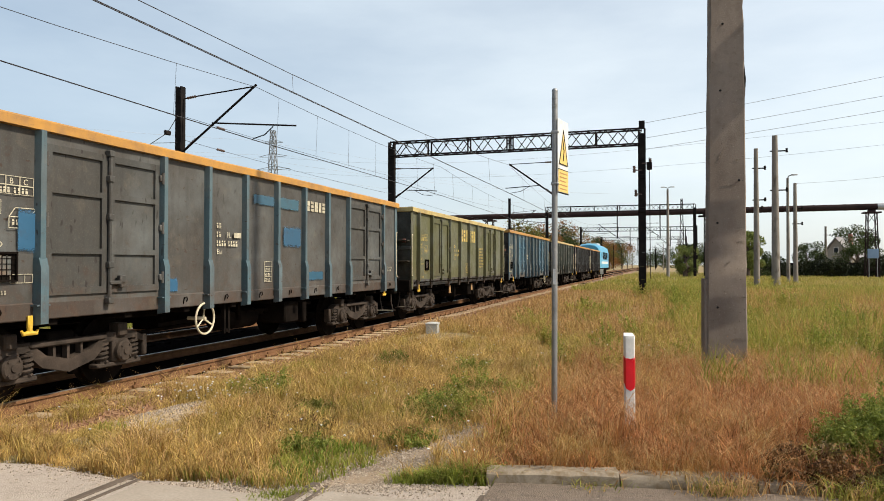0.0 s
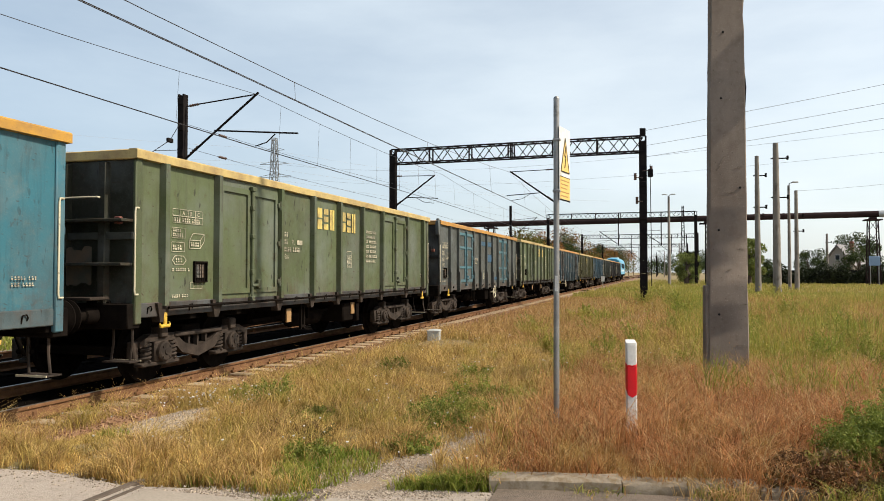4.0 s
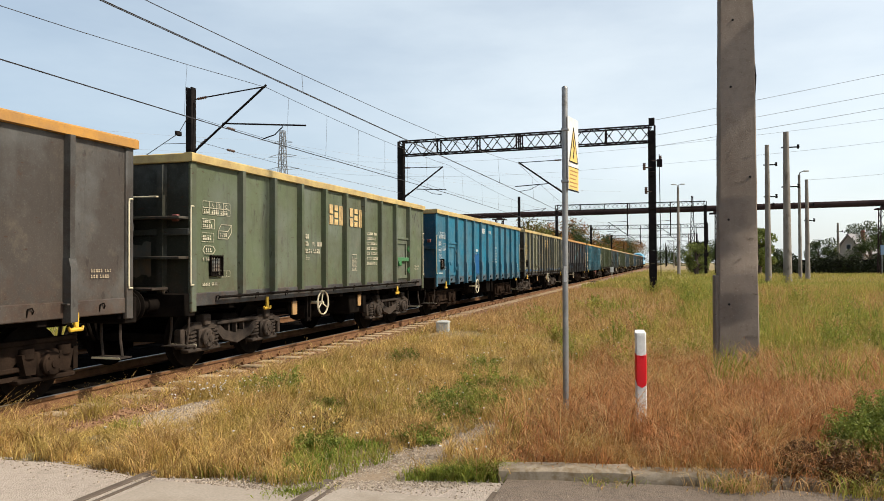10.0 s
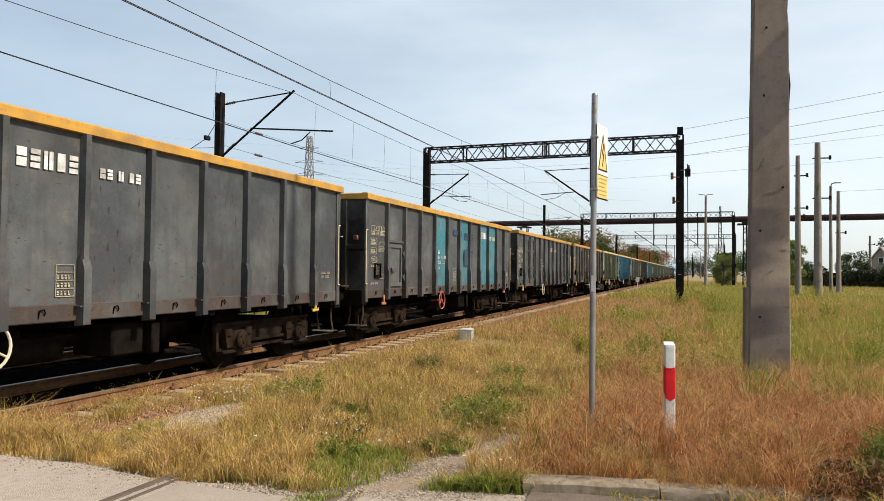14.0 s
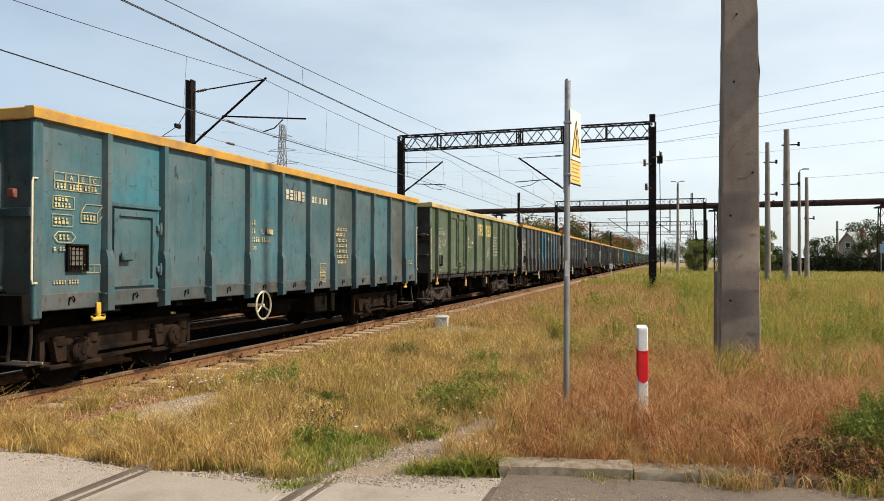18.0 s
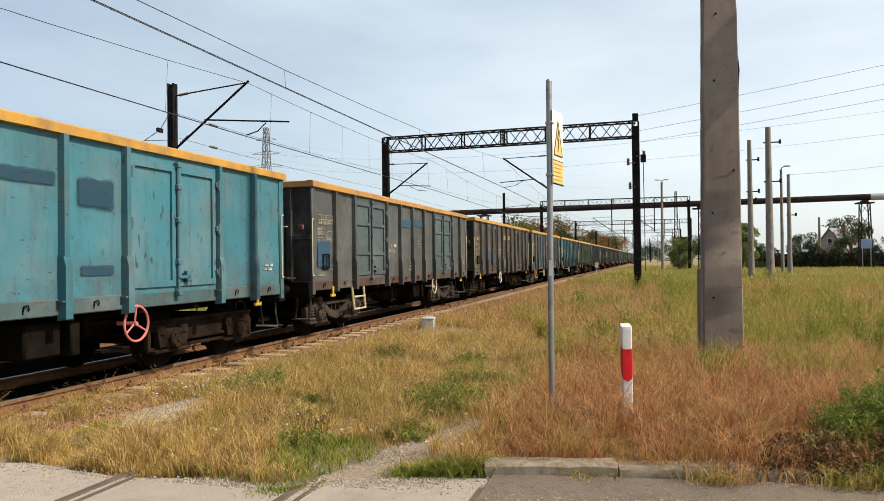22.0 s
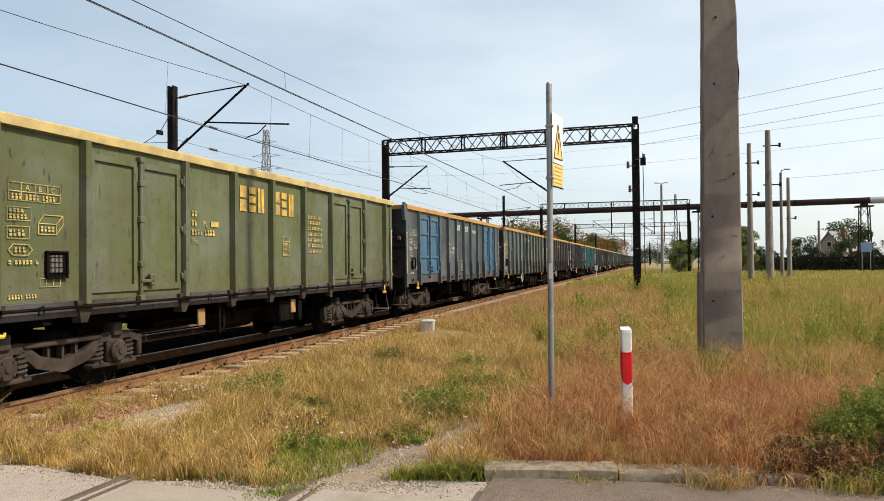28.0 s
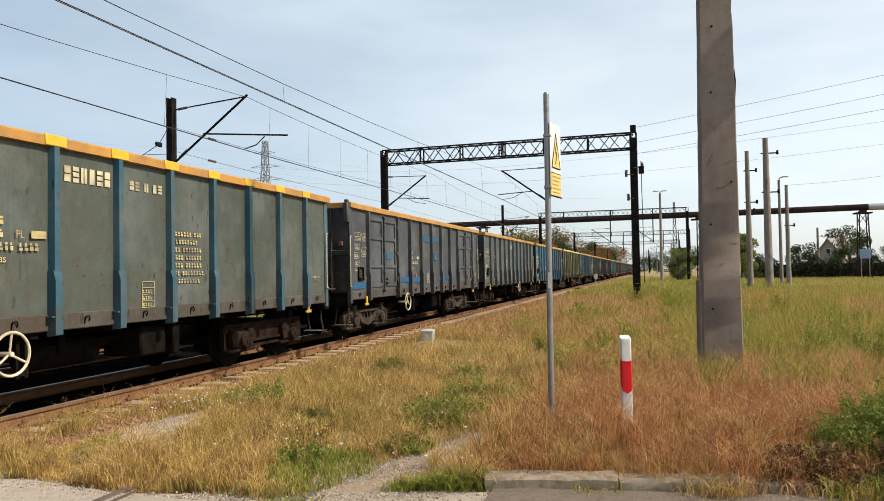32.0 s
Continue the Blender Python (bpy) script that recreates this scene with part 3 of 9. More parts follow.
def road_end(x):
    """How far along y the paved crossing reaches at x."""
    for (xa, ya), (xb, yb) in zip(ROAD_EDGE, ROAD_EDGE[1:]):
        if xa <= x <= xb:
            return ya + (yb - ya) * (x - xa) / (xb - xa)
    return 5.0


def step(a, b, v):
    k = min(1.0, max(0.0, (v - a) / (b - a)))
    return k * k * (3 - 2 * k)


def ground_z(x, y):
    z = -0.07 + 0.05 * noise.noise((x * 0.35, y * 0.35, 0.0)) + 0.02 * noise.noise((x * 1.7, y * 1.7, 3.0))
    near = step(0.0, 0.8, y - road_end(x)) if -60 < x < 60 else 1.0
    z = -0.09 * (1 - near) + z * near
    if y > 4.9:
        z -= 0.22 * step(-5.2, -6.7, x) * step(4.9, 6.5, y)
    if x < -4:
        z -= 0.12 * step(-14, -17, x)
    far = math.hypot(x, y)
    if far > 60:
        z += 0.5 * step(60, 160, far) * noise.noise((x * 0.01, y * 0.01, 7.0))
    if y < 4.5 and -60 < x < 60:
        z = -0.12
    return z


def spaced(lo, hi, fine_lo, fine_hi, fine, grow=1.22):
    xs = list(np.arange(fine_lo, fine_hi + 1e-6, fine))
    s, x = fine, fine_hi
    while x < hi:
        s *= grow
        x = min(hi, x + s)
        xs.append(x)
    s, x = fine, fine_lo
    while x > lo:
        s *= grow
        x = max(lo, x - s)
        xs.insert(0, x)
    return xs


def build_ground():
    xs, ys = spaced(-2500, 2500, -8, 8, 0.2), spaced(-400, 4000, 4, 20, 0.2)
    vs = [(x, y, ground_z(x, y)) for y in ys for x in xs]
    n = len(xs)
    fs = [(j * n + i, j * n + i + 1, j * n + n + i + 1, j * n + n + i) for j in range(len(ys) - 1) for i in range(n - 1)]
    tagged(new("ground", big_mesh("ground", vs, fs, GROUND, True)), "dry turf and bare soil of the railway verge and field", "ground", kind="structure")


build_ground()


def build_road():
    """The level crossing's gritty surface with pale slabs between the embedded siding rails."""
    xs = list(np.arange(-40, 40.01, 0.25))
    s = Shape()
    top = [(x, road_end(x) + 0.05 * noise.noise((x * 2.3, 0, 0)) + 0.03 * noise.noise((x * 7.0, 1, 0)), -0.05) for x in xs]
    vs = [(x, -9.0, -0.05) for x in xs] + top + [(x, y, -0.35) for x, y, z in top] + [(x, -9.0, -0.35) for x in xs]
    n = len(xs)
    for r in range(3):
        s.f += [(r * n + i, r * n + i + 1, r * n + n + i + 1, r * n + n + i) for i in range(n - 1)]
    s.v = vs
    road = tagged(new("road", s.mesh("road", GRAVEL)), "gritty grey-pink road surface of a level crossing", "road", kind="structure")
    # pale concrete slabs along the siding
    for a, b in ((-3.80, -2.62), (-2.36, -1.26)):
        for i in range(5):
            y1 = (4.78 if a < -3 else 4.98) - i * 2.6
            part("slab", Shape().box(a, b, y1 - 2.585, y1, -0.2, -0.042, 0.006), SLAB, road)
    part("slab", Shape().box(-1.20, 2.4, 1.0, 3.95, -0.2, -0.044, 0.006), SLAB, road)
    return road


build_road()


def build_margin():
    """Brown gravel washed over the road along the kerb."""
    s = Shape()
    xs = np.arange(-1.2, 11.01, 0.12)
    for x in xs:
        end = road_end(x) + 0.06
        for k in range(6):
            start = 3.97 + 0.10 * noise.noise((x * 1.7, 2.0, 0.0)) + 0.06 * noise.noise((x * 6.0, 5.0, 0.0))
            y = start + (end - start) * k / 5
            s.v.append((x, y, -0.0435 + (0.006 + 0.006 * noise.noise((x * 2.0, y * 2.0, 6.0))) * min(1, k) + (0.010 if k > 3 else 0.0)))
    s.f = [(i * 6 + k, i * 6 + 6 + k, i * 6 + 7 + k, i * 6 + k + 1) for i in range(len(xs) - 1) for k in range(5)]
    tagged(new("gravel_margin", s.mesh("gravel_margin", MARGIN)), "brown gravel washed along the kerb", "gravel", kind="structure")


build_margin()


def rail_outline(x, flange=0.075):
    return [(x - flange, -0.160), (x + flange, -0.160), (x + flange, -0.149), (x + 0.014, -0.125), (x + 0.009, -0.05), (x + 0.034, -0.036),
            (x + 0.036, -0.008), (x + 0.026, 0.0), (x - 0.026, 0.0), (x - 0.036, -0.008), (x - 0.034, -0.036), (x - 0.009, -0.05), (x - 0.014, -0.125), (x - flange, -0.149)]


def build_track(name, middle, lo, hi, label):
    track = holder(name, (0, 0, 0), label, "railway track", kind="structure")
    for side in (-0.7535, 0.7535):
        r = part("rail", Shape().prism(rail_outline(middle + side), lo, hi), RAIL, track, "rusty steel rail")
        part("rail_head", Shape().box(middle + side - 0.022, middle + side + 0.022, lo, hi, -0.001, 0.003), TREAD, r, "worn running surface")
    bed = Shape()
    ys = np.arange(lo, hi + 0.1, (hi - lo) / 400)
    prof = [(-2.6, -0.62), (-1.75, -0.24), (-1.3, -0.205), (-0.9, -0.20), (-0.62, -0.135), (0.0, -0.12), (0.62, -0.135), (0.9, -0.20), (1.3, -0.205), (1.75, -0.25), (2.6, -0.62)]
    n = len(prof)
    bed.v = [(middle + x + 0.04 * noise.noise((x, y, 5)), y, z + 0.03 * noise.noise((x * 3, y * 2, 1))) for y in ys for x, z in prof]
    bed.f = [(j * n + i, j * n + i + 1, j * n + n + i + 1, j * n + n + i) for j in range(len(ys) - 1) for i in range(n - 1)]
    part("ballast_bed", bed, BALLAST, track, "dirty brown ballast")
    if middle < -10:
        return track
    edge = Shape()
    near = np.arange(3.0, 240.0, 0.8)
    strip = [(0.86, -0.188), (1.3, -0.196), (1.75, -0.238), (2.3, -0.48)]
    edge.v = [(middle + x + 0.04 * noise.noise((x, y, 5)), y, z + 0.02 * noise.noise((x * 3, y * 2, 1))) for y in near for x, z in strip]
    edge.f = [(j * 4 + i, j * 4 + i + 1, j * 4 + 5 + i, j * 4 + 4 + i) for j in range(len(near) - 1) for i in range(3)]
    part("ballast_shoulder", edge, SHOULDER, track, "rust-brown ballast shoulder")
    return track


near_track = build_track("railway_track", TRACK, -120, 900, "running track with rusty rails on sleepers and brown ballast")
far_track = build_track("railway_track", TRACK_FAR, -120, 900, "second running track behind the train, dark ballast")


def build_siding():
    siding = holder("siding_track", (0, 0, 0), "disused siding rails sunk into the road surface", "railway track", kind="structure")
    for x in (-4.0, -2.52):
        r = part("rail", Shape().box(x - 0.036, x + 0.036, -9, 5.0 if x < -3 else 5.15, -0.2, -0.039, 0.006), OLD_RAIL, siding, "dark embedded rail")
        part("guard_rail", Shape().box(x + 0.10, x + 0.135, -9, 4.85 if x < -3 else 5.1, -0.2, -0.040, 0.004), OLD_RAIL, siding, "thin guard rail beside the groove")
    part("edge_strip", Shape().box(-1.245, -1.205, 1.0, 5.2, -0.2, -0.038, 0.004), OLD_RAIL, siding, "dark steel edge strip")


build_siding()


# ---- overhead line ----
def build_mast(y, x=-15.0, top=7.45, reach=2.75, label="black steel catenary mast with a tubular cantilever"):
    """A catenary mast beside the far track with its cantilever and registration arm."""
    mast = holder("catenary_mast", (x, y, 0), label, "catenary mast", "catenary masts")
    s = Shape()
    for sx in (-0.085, 0.085):
        s.box(sx - 0.032, sx + 0.032, -0.12, 0.12, -0.5, top, 0.01)
    for i in range(9):
        s.box(-0.1, 0.1, -0.135, 0.135, 0.3 + i * 0.85, 0.52 + i * 0.85, 0.004)
    s.box(-0.10, 0.10, -0.11, 0.11, -0.4, top - 0.05)
    part("post", s, STEEL_DARK, mast)
    part("footing", Shape().box(-0.35, 0.35, -0.35, 0.35, -0.9, -0.05, 0.03), KERB, mast, "concrete footing")
    part("cantilever_tube", Shape().tube([(0.15, 0, 5.35), (reach + 0.05, 0, 7.33)], 0.037, 8), STEEL_DARK, mast)
    part("top_tie", Shape().tube([(0.15, 0, 7.05), (0.6, 0, 7.1), (reach, 0, 7.28)], 0.022, 6), STEEL_DARK, mast)
    arm = part("registration_arm", Shape().tube([(1.2, 0, 6.2), (4.2, 0, 5.95)], 0.028, 6), STEEL_DARK, mast)
    part("steady_arm", Shape().tube([(3.4, 0.0, 5.97), (3.1, 0.0, 5.72), (2.7, 0.0, 5.62)], 0.018, 6), STEEL_DARK, arm)
    for a, b in (((0.25, 0, 7.06), (0.6, 0, 7.1)), ((0.3, 0, 5.48), (0.6, 0, 5.72))):
        pts = [Vector(a).lerp(Vector(b), i / 8) for i in range(9)]
        part("insulator", Shape().tube(pts, [0.05 if i % 2 else 0.025 for i in range(9)], 8), INSULATOR, mast, "ribbed brown insulator")
    back = Shape().tube([(0.0, -0.12, 6.5), (0.0, -0.65, 5.83), (0.0, -2.2, 4.9), (0.0, -9.0, 0.0)], 0.012, 5)
    back.tube([(0.0, -0.12, 5.6), (0.0, -1.4, 5.38)], 0.009, 5)
    back.box(-0.05, 0.05, -0.78, -0.52, 5.76, 5.90, 0.02)
    part("stay", back, STEEL_DARK, mast)
    return mast


def build_gantry(y, left, right, beam_z, top, drops, height=0.8, label="black lattice steel catenary gantry across the tracks", skew=0.0, fine=True):
    """A lattice beam on two posts, with drop posts and cantilevers."""
    g = holder("catenary_gantry", (0, y, 0), label, "catenary gantry", "catenary gantries")

    def shift(x):
        return skew * (x - left) / (right - left)
    for x in (left, right):
        s = Shape()
        for dx in (-0.15, 0.15):
            s.box(x + dx - 0.045, x + dx + 0.045, shift(x) - 0.14, shift(x) + 0.14, -0.5, top, 0.01)
        for i in range(int(top / 0.7)):
            z = 0.15 + i * 0.7
            s.box(x - 0.12, x + 0.12, shift(x) - 0.145, shift(x) + 0.145, z, z + 0.69)
        p = part("post", s, STEEL_DARK, g)
        part("footing", Shape().box(x - 0.5, x + 0.5, shift(x) - 0.5, shift(x) + 0.5, -0.8, 0.02, 0.03), KERB, g, "concrete footing")
    z0, z1, d = beam_z, beam_z + height, 0.32
    for z in (z0, z1):
        for sy in (-d, d):
            part("chord", Shape().bar((left, shift(left) + sy, z), (right, shift(right) + sy, z), 0.075), STEEL_DARK, g)
    n = max(6, round((right - left) / 0.62))
    s = Shape()
    for i in range(n):
        xa, xb = left + (right - left) * i / n, left + (right - left) * (i + 1) / n
        for sy, flip in ((-d, 0), (d, 1)):
            za, zb = (z0, z1) if (i + flip) % 2 else (z1, z0)
            s.bar((xa, shift(xa) + sy, za), (xb, shift(xb) + sy, zb), 0.042)
        s.bar((xa, shift(xa) - d, z0), (xb, shift(xb) + d, z0), 0.03)
        s.bar((xa, shift(xa) - d, z1), (xb, shift(xb) + d, z1), 0.03)
    tagged(part("lacing", s, STEEL_DARK, g), kind="stuff")
    for i in range(1, 6):
        x = left + (right - left) * i / 6
        for sy in (-d, d):
            for o in ((-0.11, 0.11) if i == 3 else (0,)):
                part("upright", Shape().bar((x + o, shift(x) + sy, z0), (x + o, shift(x) + sy, z1), 0.07), STEEL_DARK, g)
    for x, side in drops:
        yy = shift(x)
        at_post = abs(x - left) < 0.1 or abs(x - right) < 0.1
        if not at_post:
            part("drop_post", Shape().box(x - 0.07, x + 0.07, yy - 0.09, yy + 0.09, 5.2, z1, 0.01), STEEL_DARK, g)
        tip = x + side * 2.55
        part("cantilever_tube", Shape().tube([(x + side * 0.1, yy, 5.45), (tip, yy, 7.22)], 0.045, 8), STEEL_DARK, g)
        part("top_tie", Shape().tube([(x + side * 0.1, yy, 7.25), (tip, yy, 7.2)], 0.022, 6), STEEL_DARK, g)
        arm = part("registration_arm", Shape().tube([(x + side * 0.9, yy, 5.98), (x + side * 2.75, yy, 5.88)], 0.026, 6), STEEL_DARK, g)
        part("steady_arm", Shape().tube([(x + side * 1.4, yy, 5.95), (x + side * 1.9, yy, 5.68), (x + side * 2.5, yy, 5.6)], 0.016, 6), STEEL_DARK, arm)
        for a, b in (((x + side * 0.2, yy, 7.25), (x + side * 0.55, yy, 7.24)), ((x + side * 0.2, yy, 5.55), (x + side * 0.5, yy, 5.78))):
            pts = [Vector(a).lerp(Vector(b), i / 8) for i in range(9)]
            part("insulator", Shape().tube(pts, [0.055 if i % 2 else 0.03 for i in range(9)], 8), INSULATOR, g, "ribbed brown insulator")
    return g


main_gantry = build_gantry(40.5, -15.0, -0.82, 7.97, 8.8, ((-15.0, 1), (-5.4, -1)), skew=-0.45)
# fittings on the right-hand post: taller head, insulators, switch rod
s = Shape().box(-0.97, -0.67, 39.9, 40.2, 8.8, 9.2, 0.01)
part("post_head", s, STEEL_DARK, main_gantry, at=(0, -40.5, 0))
for z, dx in ((6.9, 0.42), (6.55, -0.38), (5.3, -0.3)):
    s = Shape().bar((-0.82, 39.55, z), (-0.82 + dx, 39.55, z), 0.05)
    s.tube([(-0.82 + dx, 39.55, z - 0.12 + 0.05 * i) for i in range(8)], [0.09 if i % 2 else 0.05 for i in range(8)], 8)
    part("insulator", s, INSULATOR, main_gantry, "insulator on a short bracket", at=(0, -40.5, 0))
s = Shape().tube([(-0.45, 39.5, 7.2), (-0.42, 39.5, 3.5), (-0.42, 39.5, 0.9)], 0.022, 6)
s.box(-0.58, -0.3, 39.4, 39.6, 6.55, 6.95, 0.02)
part("switch_rod", s, STEEL_DARK, main_gantry, at=(0, -40.5, 0))
for z in (4.5, 6.25):
    part("clamp", Shape().box(-1.0, -0.64, 39.8, 40.3, z - 0.12, z + 0.12, 0.02), STEEL_DARK, main_gantry, at=(0, -40.5, 0))

near_mast = build_mast(20.6)
for y in (76.0,):
    build_mast(y, top=8.6)
build_gantry(103.0, -15.0, 4.6, 8.95, 9.7, ((-15.0, 1), (-5.4, -1), (0.2, -1)), 0.75)
build_gantry(150.0, -15.0, 7.0, 8.3, 9.2, ((-15.0, 1), (-5.4, -1), (2.2, -1), (5.0, -1)), 0.75)
build_gantry(205.0, -15.0, 7.0, 8.3, 9.2, ((-15.0, 1), (-5.4, -1), (2.2, -1)), 0.75)
for y in (262.0, 320.0, 380.0, 450.0):
    build_mast(y, top=8.6)
    build_mast(y + 8, x=-1.2, top=8.6, label="far black catenary mast beside the track")


def hung(points, sag, n=10):
    """A wire through points, sagging between each two."""
    out = []
    for a, b in zip(points, points[1:]):
        a, b = Vector(a), Vector(b)
        for i in range(n):
            k = i / n
            p = a.lerp(b, k)
            p.z -= sag * min(2.0, ((b - a).length / 66) ** 2) * 4 * k * (1 - k)
            out.append(p)
    return out + [Vector(points[-1])]


def build_catenary(x0, stagger, supports, carrier_z, name_label, sag=1.15):
    """Contact wires, the carrier wire above them and their droppers."""
    wire = holder("overhead_line", (0, 0, 0), name_label, "overhead wire", kind="structure")
    for off in (-0.02, 0.02):
        part("contact_wire", Shape().tube([(x0 + off + stagger * (-1) ** i, y, 5.58) for i, y in enumerate(supports)], 0.0085, 5), WIRE, wire)
    car = hung([(x0 + 0.5 * stagger * (-1) ** i, y, carrier_z) for i, y in enumerate(supports)], sag, 14)
    part("carrier_wire", Shape().tube(car, 0.0085, 5), WIRE, wire)
    s = Shape()
    for i, p in enumerate(car):
        if i % 2 == 1 and -20 < p.y < 160:
            j = max(k for k, y in enumerate(supports[:-1]) if y <= p.y + 1e-6)
            k = (p.y - supports[j]) / (supports[j + 1] - supports[j])
            cx = x0 + stagger * (-1) ** j * (1 - 2 * k)
            s.tube([p, (cx, p.y, 5.59)], 0.005, 4)
    part("dropper", s, WIRE, wire, "thin dropper wires")
    return wire


build_catenary(TRACK, 0.2, (-90, -30, 40.3, 103, 150, 205, 262, 320, 380, 450, 700), 7.2, "contact and carrier wires over the running track")
build_catenary(TRACK_FAR, -0.2, (-90, -36, 20.6, 40.5, 76, 103, 150, 205, 262, 320, 380, 450, 700), 7.25, "contact and carrier wires over the second track", 1.6)
feeder = holder("feeder_line", (0, 0, 0), "bare feeder wires along the masts", "overhead wire", kind="structure")
for z0, z1, z2 in ((6.5, 6.8, 7.4), (5.72, 5.76, 5.9)):
    part("feeder_wire", Shape().tube(hung([(-14.95, 20.75, z0), (-14.95, 40.5, z1), (-14.95, 76, z2), (-14.95, 103, z2 + 0.3)], 0.9), 0.007, 5), WIRE, feeder)
    part("insulator", Shape().tube([(-14.95, 22.6 + 0.06 * i, z0 - 0.02) for i in range(9)], [0.05 if i % 2 else 0.025 for i in range(9)], 8), INSULATOR, feeder, "ribbed brown insulator")


# ---- the pipe bridge ----
def build_pipe():
    pipe = holder("pipe_bridge", (0, 114, 0), "rusty brown district heating pipe carried over the railway", "pipeline")
    a, b = (-34.0, 2.0, 9.3), (28.4, -2.0, 9.5)
    part("pipe", Shape().tube([Vector(a).lerp(Vector(b), i / 20) for i in range(21)], 0.43, 20), PIPE, pipe)
    for i in range(1, 16):
        p, q = Vector(a).lerp(Vector(b), i / 16), Vector(a).lerp(Vector(b), i / 16 + 0.002)
        part("pipe_band", Shape().tube([p, q], 0.46, 20), PIPE, pipe)
    part("clad_pipe", Shape().tube([b, (60.0, -4.0, 9.5)], 0.46, 20), PIPE_NEW, pipe, "grey clad section of the pipe")
    for x, y in ((27.7, -2.0), (-26.0, 1.5), (6.6, -0.6)):
        slim = 6 < x < 7
        s = Shape()
        w = 0.28 if slim else 0.75
        legs = [(x + sx * w, y + sy * w) for sx in (-1, 1) for sy in (-1, 1)]
        for lx, ly in legs:
            s.bar((lx, ly, -0.5), (x + (lx - x) * 0.7, y + (ly - y) * 0.7, 8.7), 0.13)
        levels = np.linspace(0, 8.6, 6)
        for z, z2 in zip(levels, levels[1:]):
            for (ax, ay), (bx, by) in zip(legs, [legs[1], legs[3], legs[0], legs[2]]):
                k, k2 = 1 - 0.3 * z / 8.7, 1 - 0.3 * z2 / 8.7
                s.bar((x + (ax - x) * k, y + (ay - y) * k, z), (x + (bx - x) * k2, y + (by - y) * k2, z2), 0.06)
        s.box(x - 1.0, x + 1.0, y - 1.0, y + 1.0, 8.6, 8.78, 0.02)
        part("trestle", s, STEEL_DARK if slim else PIPE, pipe, "lattice steel trestle")
        part("saddle", Shape().box(x - 0.4, x + 0.4, y - 0.5, y + 0.5, 8.78, 9.05, 0.02), PIPE, pipe)


build_pipe()


# ---- poles ----
def build_concrete_pole():
    """The tall tapered concrete pole in the verge: an I-section with bolt holes and chipped edges."""
    pole = holder("concrete_pole", pose(0.95, 11.55, -0.2, 0, 0.35, 9), "tall weathered brown-grey concrete pole with bolt holes", "utility pole")
    s = Shape()
    rng = random.Random(4)
    zs = np.linspace(0, 11.0, 56)
    rings = []
    for z in zs:
        k = 1 - 0.0335 * z
        w, d = 0.270 * k, 0.125 * k
        e = [0.006 * rng.random() + (0.014 if rng.random() < 0.07 else 0) for _ in range(8)]
        v = w + 0.042
        rings.append([(-v + e[0], -d + 0.02, z), (-v + 0.02, -d + e[1], z), (w - 0.02, -d + e[2], z), (w - e[3], -d + 0.02, z),
                      (w - e[4], d - 0.02, z), (w - 0.02, d, z), (-v + 0.02, d, z), (-v + e[5], d - 0.02, z)])
    s.v = [p for r in rings for p in r]
    s.f = [(i * 8 + k, i * 8 + (k + 1) % 8, i * 8 + 8 + (k + 1) % 8, i * 8 + 8 + k) for i in range(len(zs) - 1) for k in range(8)]
    s.f += [tuple(range(7, -1, -1)), tuple(len(zs) * 8 - 8 + k for k in range(8))]
    part("shaft", s, POLE, pole)
    # the stepped lower stub on one flank
    part("stub", Shape().box(-0.345, -0.295, -0.10, 0.10, 0, 1.62, 0.012), POLE, pole)
    for z, x in ((5.35, -0.10), (4.37, -0.14), (2.43, -0.19), (1.2, -0.19), (0.48, -0.20), (3.05, 0.17)):
        k = 1 - 0.0335 * z
        m = Matrix.Translation((x * 0.84, -0.125 * k - 0.002, z)) @ Matrix.Rotation(radians(90), 4, "X")
        part("bolt_hole", Shape().lathe([(0.017, -0.004), (0.017, 0.004), (0.002, 0.0045)], m, 10), BLACK_INK, pole)
    # unseen arm and two boxes, added to cast slanting shadows on the shaft
    arm = part("bracket_arm", Shape().box(0.16, 2.45, -0.06, 0.06, 7.52, 7.64, 0.01), STEEL_DARK, pole, "dark steel bracket arm")
    part("hanger", Shape().box(2.38, 2.44, -0.42, 0.06, 7.46, 7.52, 0.005), STEEL_DARK, arm)
    part("hanger", Shape().box(2.38, 2.42, -0.42, -0.38, 6.35, 7.46, 0.005), STEEL_DARK, arm)
    for z in (6.48, 7.17):
        part("equipment_box", Shape().box(2.15, 2.375, -0.52, -0.28, z - 0.20, z + 0.20, 0.01), GREY_PLASTIC, arm, "grey sheet-metal box")
    for z, x, turn, w in ((3.42, -0.13, 62, 0.10), (3.35, 0.13, 4, 0.05), (2.98, 0.0, -8, 0.07), (2.15, 0.16, 3, 0.05), (1.35, 0.2, 0, 0.06), (1.85, -0.02, 20, 0.04), (0.75, 0.16, -12, 0.09)):
        k = 1 - 0.0335 * z
        part("scar", Shape().prism([(-w, -0.006), (-w * 0.3, -0.014), (w, -0.004), (w * 0.8, 0.008), (-w * 0.2, 0.012)], -0.002, 0.002), CHIP, pole, "chipped scar in the concrete", at=Matrix.Translation((x * 0.9, -0.125 * k - 0.001, z)) @ Matrix.Rotation(radians(-turn), 4, "Y"))
    part("cable", Shape().tube([(0.225, 0.0, 4.9), (0.265, 0.02, 4.55), (0.25, 0.04, 4.2)], 0.012, 6), BLACK_INK, pole, "short black cable end")


build_concrete_pole()


